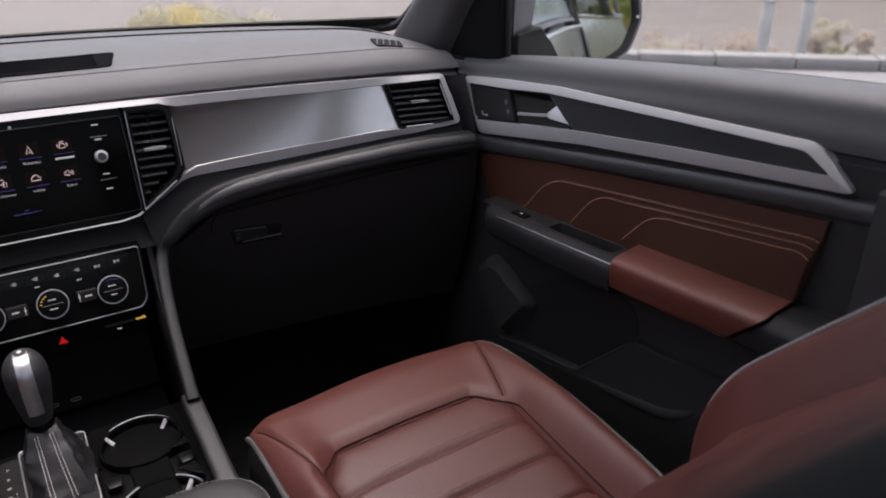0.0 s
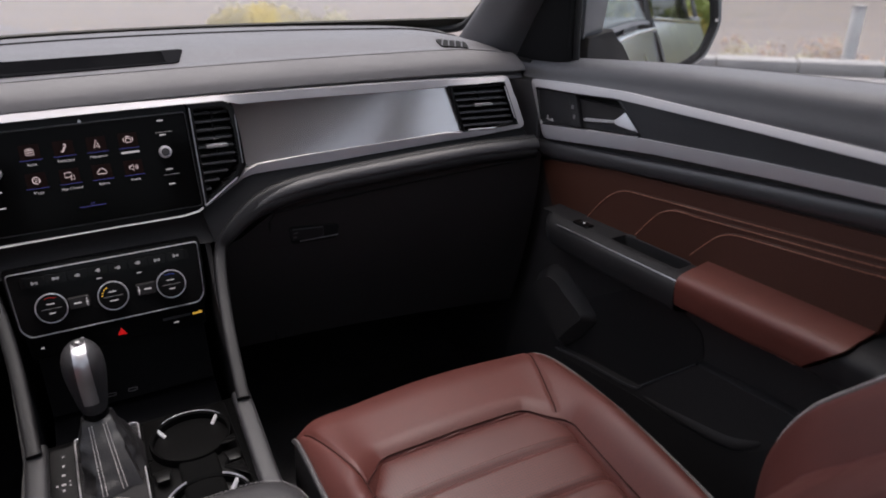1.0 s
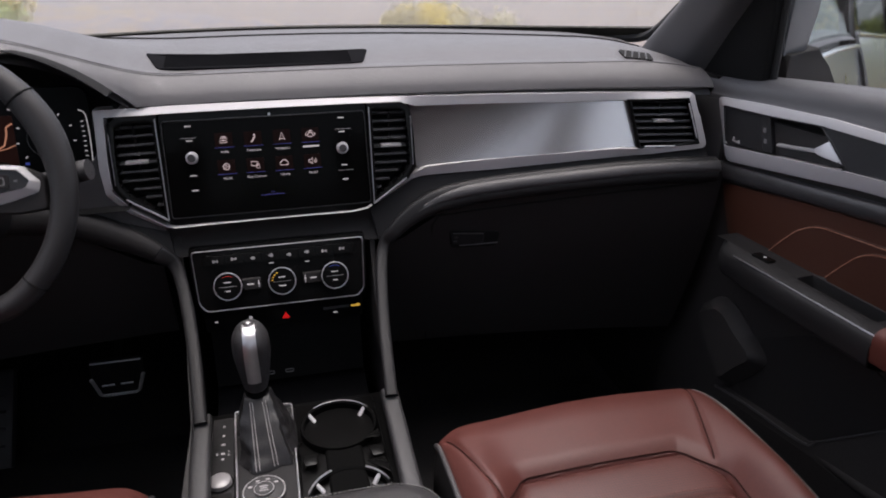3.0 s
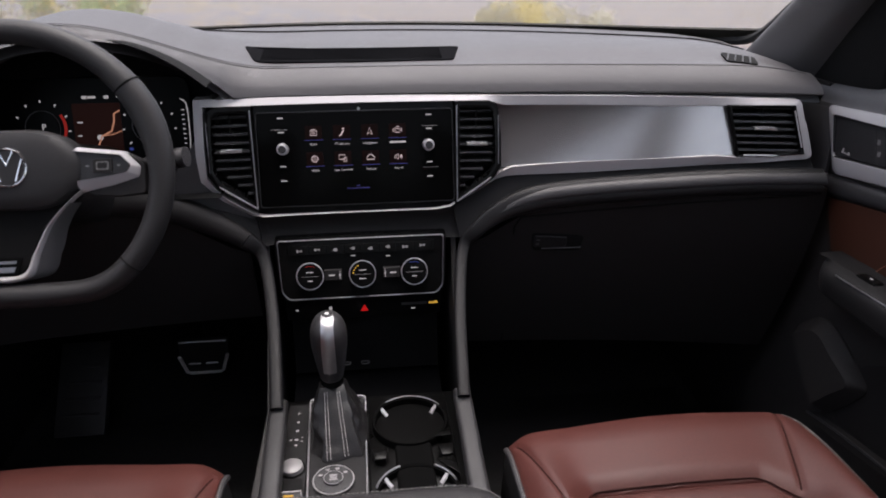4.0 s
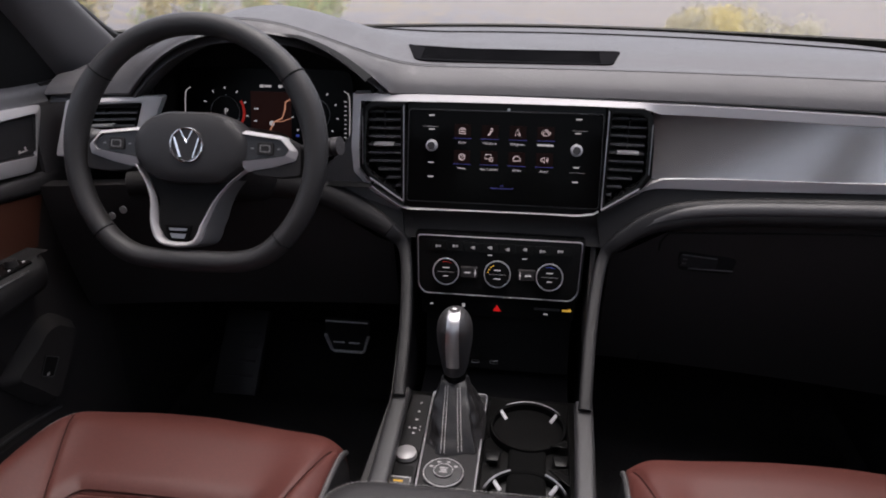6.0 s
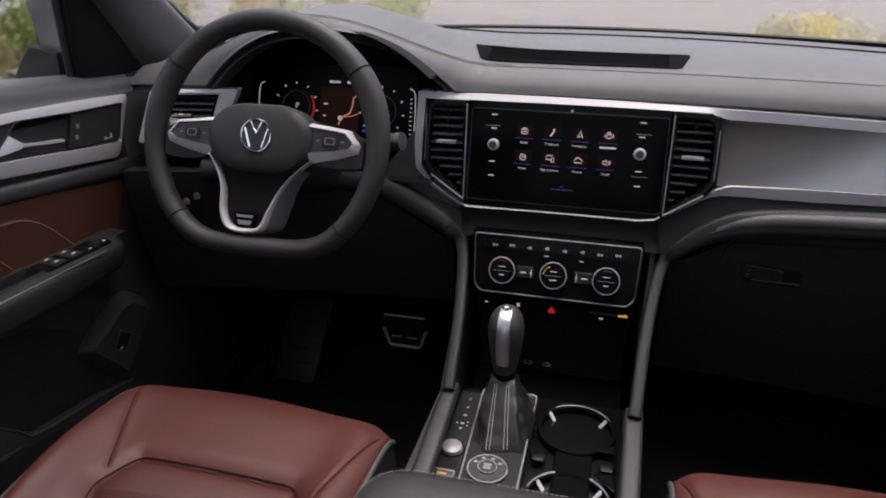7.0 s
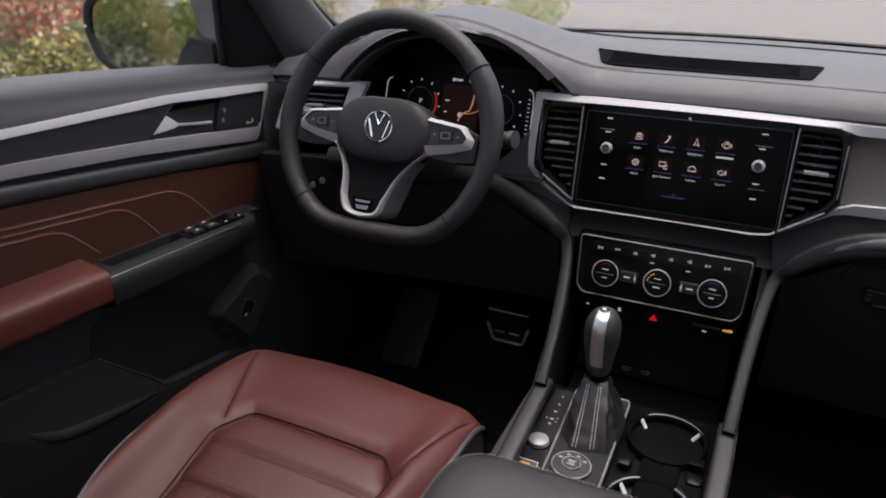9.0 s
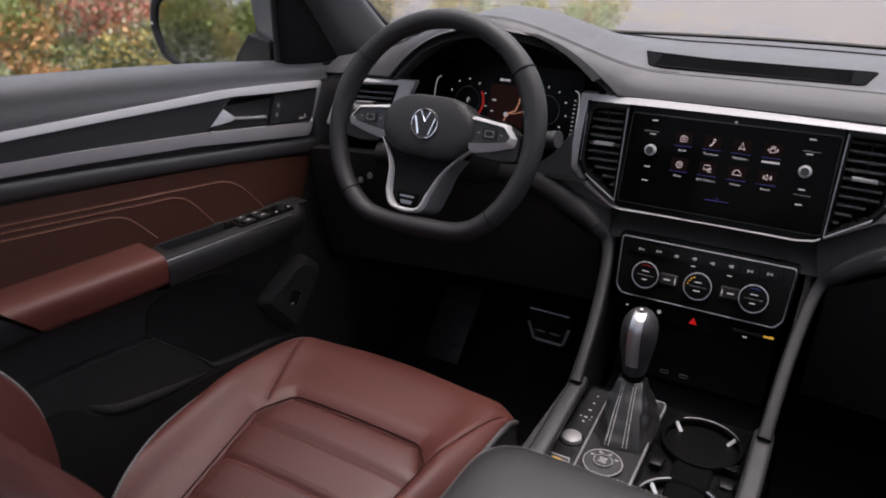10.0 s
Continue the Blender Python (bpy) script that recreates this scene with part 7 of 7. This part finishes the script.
def build_outdoors():
    for nm, c in (("leaf_hazed", (0.29, 0.25, 0.25)), ("leaf_rust", (0.33, 0.22, 0.15)), ("leaf_straw", (0.30, 0.26, 0.14)), ("leaf_sand", (0.34, 0.31, 0.23)), ("leaf_red", (0.47, 0.17, 0.12)), ("leaf_green", (0.27, 0.32, 0.11)), ("leaf_yellow", (0.44, 0.35, 0.10)), ("leaf_orange", (0.50, 0.26, 0.10)), ("leaf_dark", (0.10, 0.12, 0.045)), ("leaf_pale", (0.34, 0.31, 0.20))):
        M[nm] = surface(nm, c, 0.7, vary=0.35, scale=30)
    M["twig"] = surface("bark", (0.12, 0.09, 0.06), 0.9, vary=0.3, scale=60)
    M["earth"] = land("dry_grass_and_gravel", [(0.36, (0.075, 0.075, 0.055)), (0.43, (0.165, 0.132, 0.095)), (0.475, (0.105, 0.105, 0.120)), (0.515, (0.185, 0.146, 0.108)), (0.555, (0.100, 0.100, 0.116)), (0.63, (0.165, 0.134, 0.060))], 0.32, bump=0.15, far=0.03)
    M["road"] = land("pale_asphalt", [(0.35, (0.165, 0.155, 0.155)), (0.5, (0.20, 0.19, 0.19)), (0.65, (0.225, 0.215, 0.215))], 2.0, bump=0.3)
    M["stone"] = land("weathered_concrete", [(0.35, (0.20, 0.19, 0.185)), (0.5, (0.24, 0.23, 0.225)), (0.65, (0.28, 0.27, 0.26))], 4.0, bump=0.4)
    M["pale"] = land("pale_painted_concrete", [(0.35, (0.36, 0.35, 0.34)), (0.5, (0.44, 0.43, 0.42)), (0.65, (0.48, 0.47, 0.46))], 6.0, bump=0.2)
    # the distance haze is mixed into the hillside's pale mauve
    M["hill"] = land("far_hillside", [(0.35, (0.22, 0.21, 0.235)), (0.5, (0.25, 0.235, 0.25)), (0.62, (0.27, 0.245, 0.235))], 0.012, bump=0.0)
    xs = sorted(set([-1500, -900, -500, -300, -180, -110, -70] + span(-46, 46, 92) + [70, 110, 180, 300, 500, 900, 1500]))
    bm = bmesh.new()
    vs = [[bm.verts.new((x, y, ground_z(x, y))) for y in xs] for x in xs]
    for i in range(len(xs) - 1):
        for j in range(len(xs) - 1):
            bm.faces.new((vs[i][j], vs[i + 1][j], vs[i + 1][j + 1], vs[i][j + 1]))
    solid("ground", bm, "earth", "dry grassy and gravelly roadside ground", "ground", kind="structure")
    solid("road", prism([(-4.2, -14.0, 0.012), (11.8, -14.0, 0.012), (11.8, -1.5, 0.012), (4.7, 5.6, 0.012), (-4.2, 5.6, 0.012)], (0, 0, -0.08)), "road", "pale grey road surface", "road", kind="structure")
    kerb = thing("kerb", (7.3, 3.3, 0), "low weathered concrete kerb wall beside the road", "kerb", kind="structure")
    for k in range(24):
        u, v = Vector((0.707, -0.707, 0)), Vector((0.707, 0.707, 0))
        a = Vector((3.75, 6.65, 0)) + u * (k * 0.8)
        stone = prism([a, a + u * 0.785, a + u * 0.785 + v * 0.28, a + v * 0.28], (0, 0, 0.125 + 0.004 * (k % 3)), 0.012)
        part("kerb_stone", stone, "stone", kerb)
    for x, y in ((7.72, 4.08), (8.13, 3.84)):
        p = thing("bollard", (x, y, 0), "pale grey roadside post with a darker cap", "post", "roadside posts")
        part("post", lathe([(0.068, -0.1), (0.068, 0.57), (0.06, 0.59), (0, 0.59), (0, -0.1)], (x, y, 0), (0, 0, 1), 20), "pale", p)
        part("cap", lathe([(0.071, 0.575), (0.071, 0.598), (0.05, 0.605), (0, 0.605), (0, 0.575)], (x, y, 0), (0, 0, 1), 20), "stone", p)
    hl = [[Vector((420 + 40 * math.sin(y * 0.004), y, -60 + (95 + 45 * math.sin(y * 0.0061 + 1) + 30 * noise.noise(Vector((y * 0.006, 0, 3)))) * t)) for t in span(0, 1, 6)] for y in span(-900, 900, 60)]
    solid("backdrop", rows_shell(hl, lambda p: p + Vector((20, 0, 0))), "hill", "hazy far hillside across the valley", "hillside", kind="structure")
    left = [((-5.4, -0.4), 0.9, 0.8), ((-5.6, 1.2), 0.9, 0.85), ((-5.3, 2.6), 0.9, 0.75), ((-5.7, 4.2), 1.0, 0.85), ((-5.4, 5.6), 0.9, 0.8), ((-9.5, 0.8), 1.8, 2.1), ((-10.0, 4.0), 1.9, 2.2), ((-10.2, 7.2), 1.9, 2.2), ((-6.2, 0.2), 1.1, 1.0), ((-6.6, 1.9), 1.2, 1.2), ((-6.1, 3.4), 1.1, 0.9), ((-6.9, 4.9), 1.4, 1.3), ((-6.2, 6.6), 1.2, 1.0), ((-7.4, 7.8), 1.5, 1.4), ((-8.2, 3.0), 1.6, 1.7), ((-8.4, 5.8), 1.7, 1.8), ((-6.4, -1.6), 1.3, 1.5), ((-6.0, -3.6), 1.4, 1.9), ((-6.0, -6.0), 1.6, 2.6), ((-6.0, -9.0), 1.9, 3.0), ((-6.4, -12.5), 2.2, 3.4), ((-7.6, -17.0), 2.8, 3.8)]
    sets = [("leaf_red", "leaf_green", "leaf_orange", "leaf_pale"), ("leaf_green", "leaf_pale", "leaf_yellow", "leaf_sand"), ("leaf_yellow", "leaf_orange", "leaf_pale", "leaf_dark"), ("leaf_red", "leaf_pale", "leaf_green", "leaf_sand"), ("leaf_yellow", "leaf_green", "leaf_dark", "leaf_straw")]
    says = ["red and green autumn bush", "green and pale autumn bush", "yellow and orange autumn bush", "red and pale green autumn bush", "yellow and green autumn bush"]
    for k, ((x, y), sz, ht) in enumerate(left):
        mix, tone = (sets[k % 5], says[k % 5]) if y > -1 else (("leaf_yellow", "leaf_dark", "leaf_green", "leaf_straw"), "tall ochre and dark green autumn bush")
        leaf_bush("bush", (x, y, ground_z(x, y) - 0.05), sz, ht, mix, 18000 if y > -2 else 16000, 10 + k, tone + " on the roadside bank", "roadside bushes", 0.62 if y > -2 else 1.15)
    right = [((9.3, 4.1), 0.45, 0.85), ((10.6, 3.6), 0.5, 0.95), ((7.2, 6.3), 0.4, 0.7), ((12.4, 1.4), 0.6, 1.0), ((8.3, 5.3), 0.8, 0.75), ((0.8, -17.0), 3.0, 3.3), ((5.0, -16.0), 3.0, 3.4), ((-3.6, -18.5), 3.2, 3.4), ((2.7, 9.3), 1.0, 0.40), ((-5.2, 9.6), 0.9, 0.9), ((-3.9, 10.4), 0.8, 0.8)]
    for k, ((x, y), sz, ht) in enumerate(right):
        # the first five bushes take paler, greyer leaves that paint the haze
        cs, word = (("leaf_hazed", "leaf_pale", "leaf_sand", "leaf_rust"), "orange-brown dry bush with haze in its pale colours") if k < 5 else (("leaf_yellow", "leaf_green", "leaf_dark"), "yellow and green tall bush") if k < 8 else (("leaf_yellow", "leaf_straw", "leaf_pale") if k == 8 else ("leaf_straw", "leaf_green", "leaf_yellow"), "pale yellow-green dry bush")
        leaf_bush("bush", (x, y, ground_z(x, y) - 0.05), sz, ht, cs, 22000 if 5 <= k < 8 else (14000 if k == 8 else 6000), 60 + k, word + " beyond the road", "roadside bushes", 2.4 if 5 <= k < 8 else 0.6)


build_shell()
build_windscreen()
build_cowl()
build_pillar(-1, "trim")
build_pillar(1, "trim")
build_dashboard()
build_display()
build_climate()
build_console()
build_selector()
build_armrest()
build_wheel()
build_cluster()
build_pedals()
build_door(1, "passenger_door", "one window switch")
build_door(-1, "driver_door", "four window switches")
build_seat(1)
build_seat(-1)
build_mirror(1)
build_mirror(-1)
build_body()
build_outdoors()
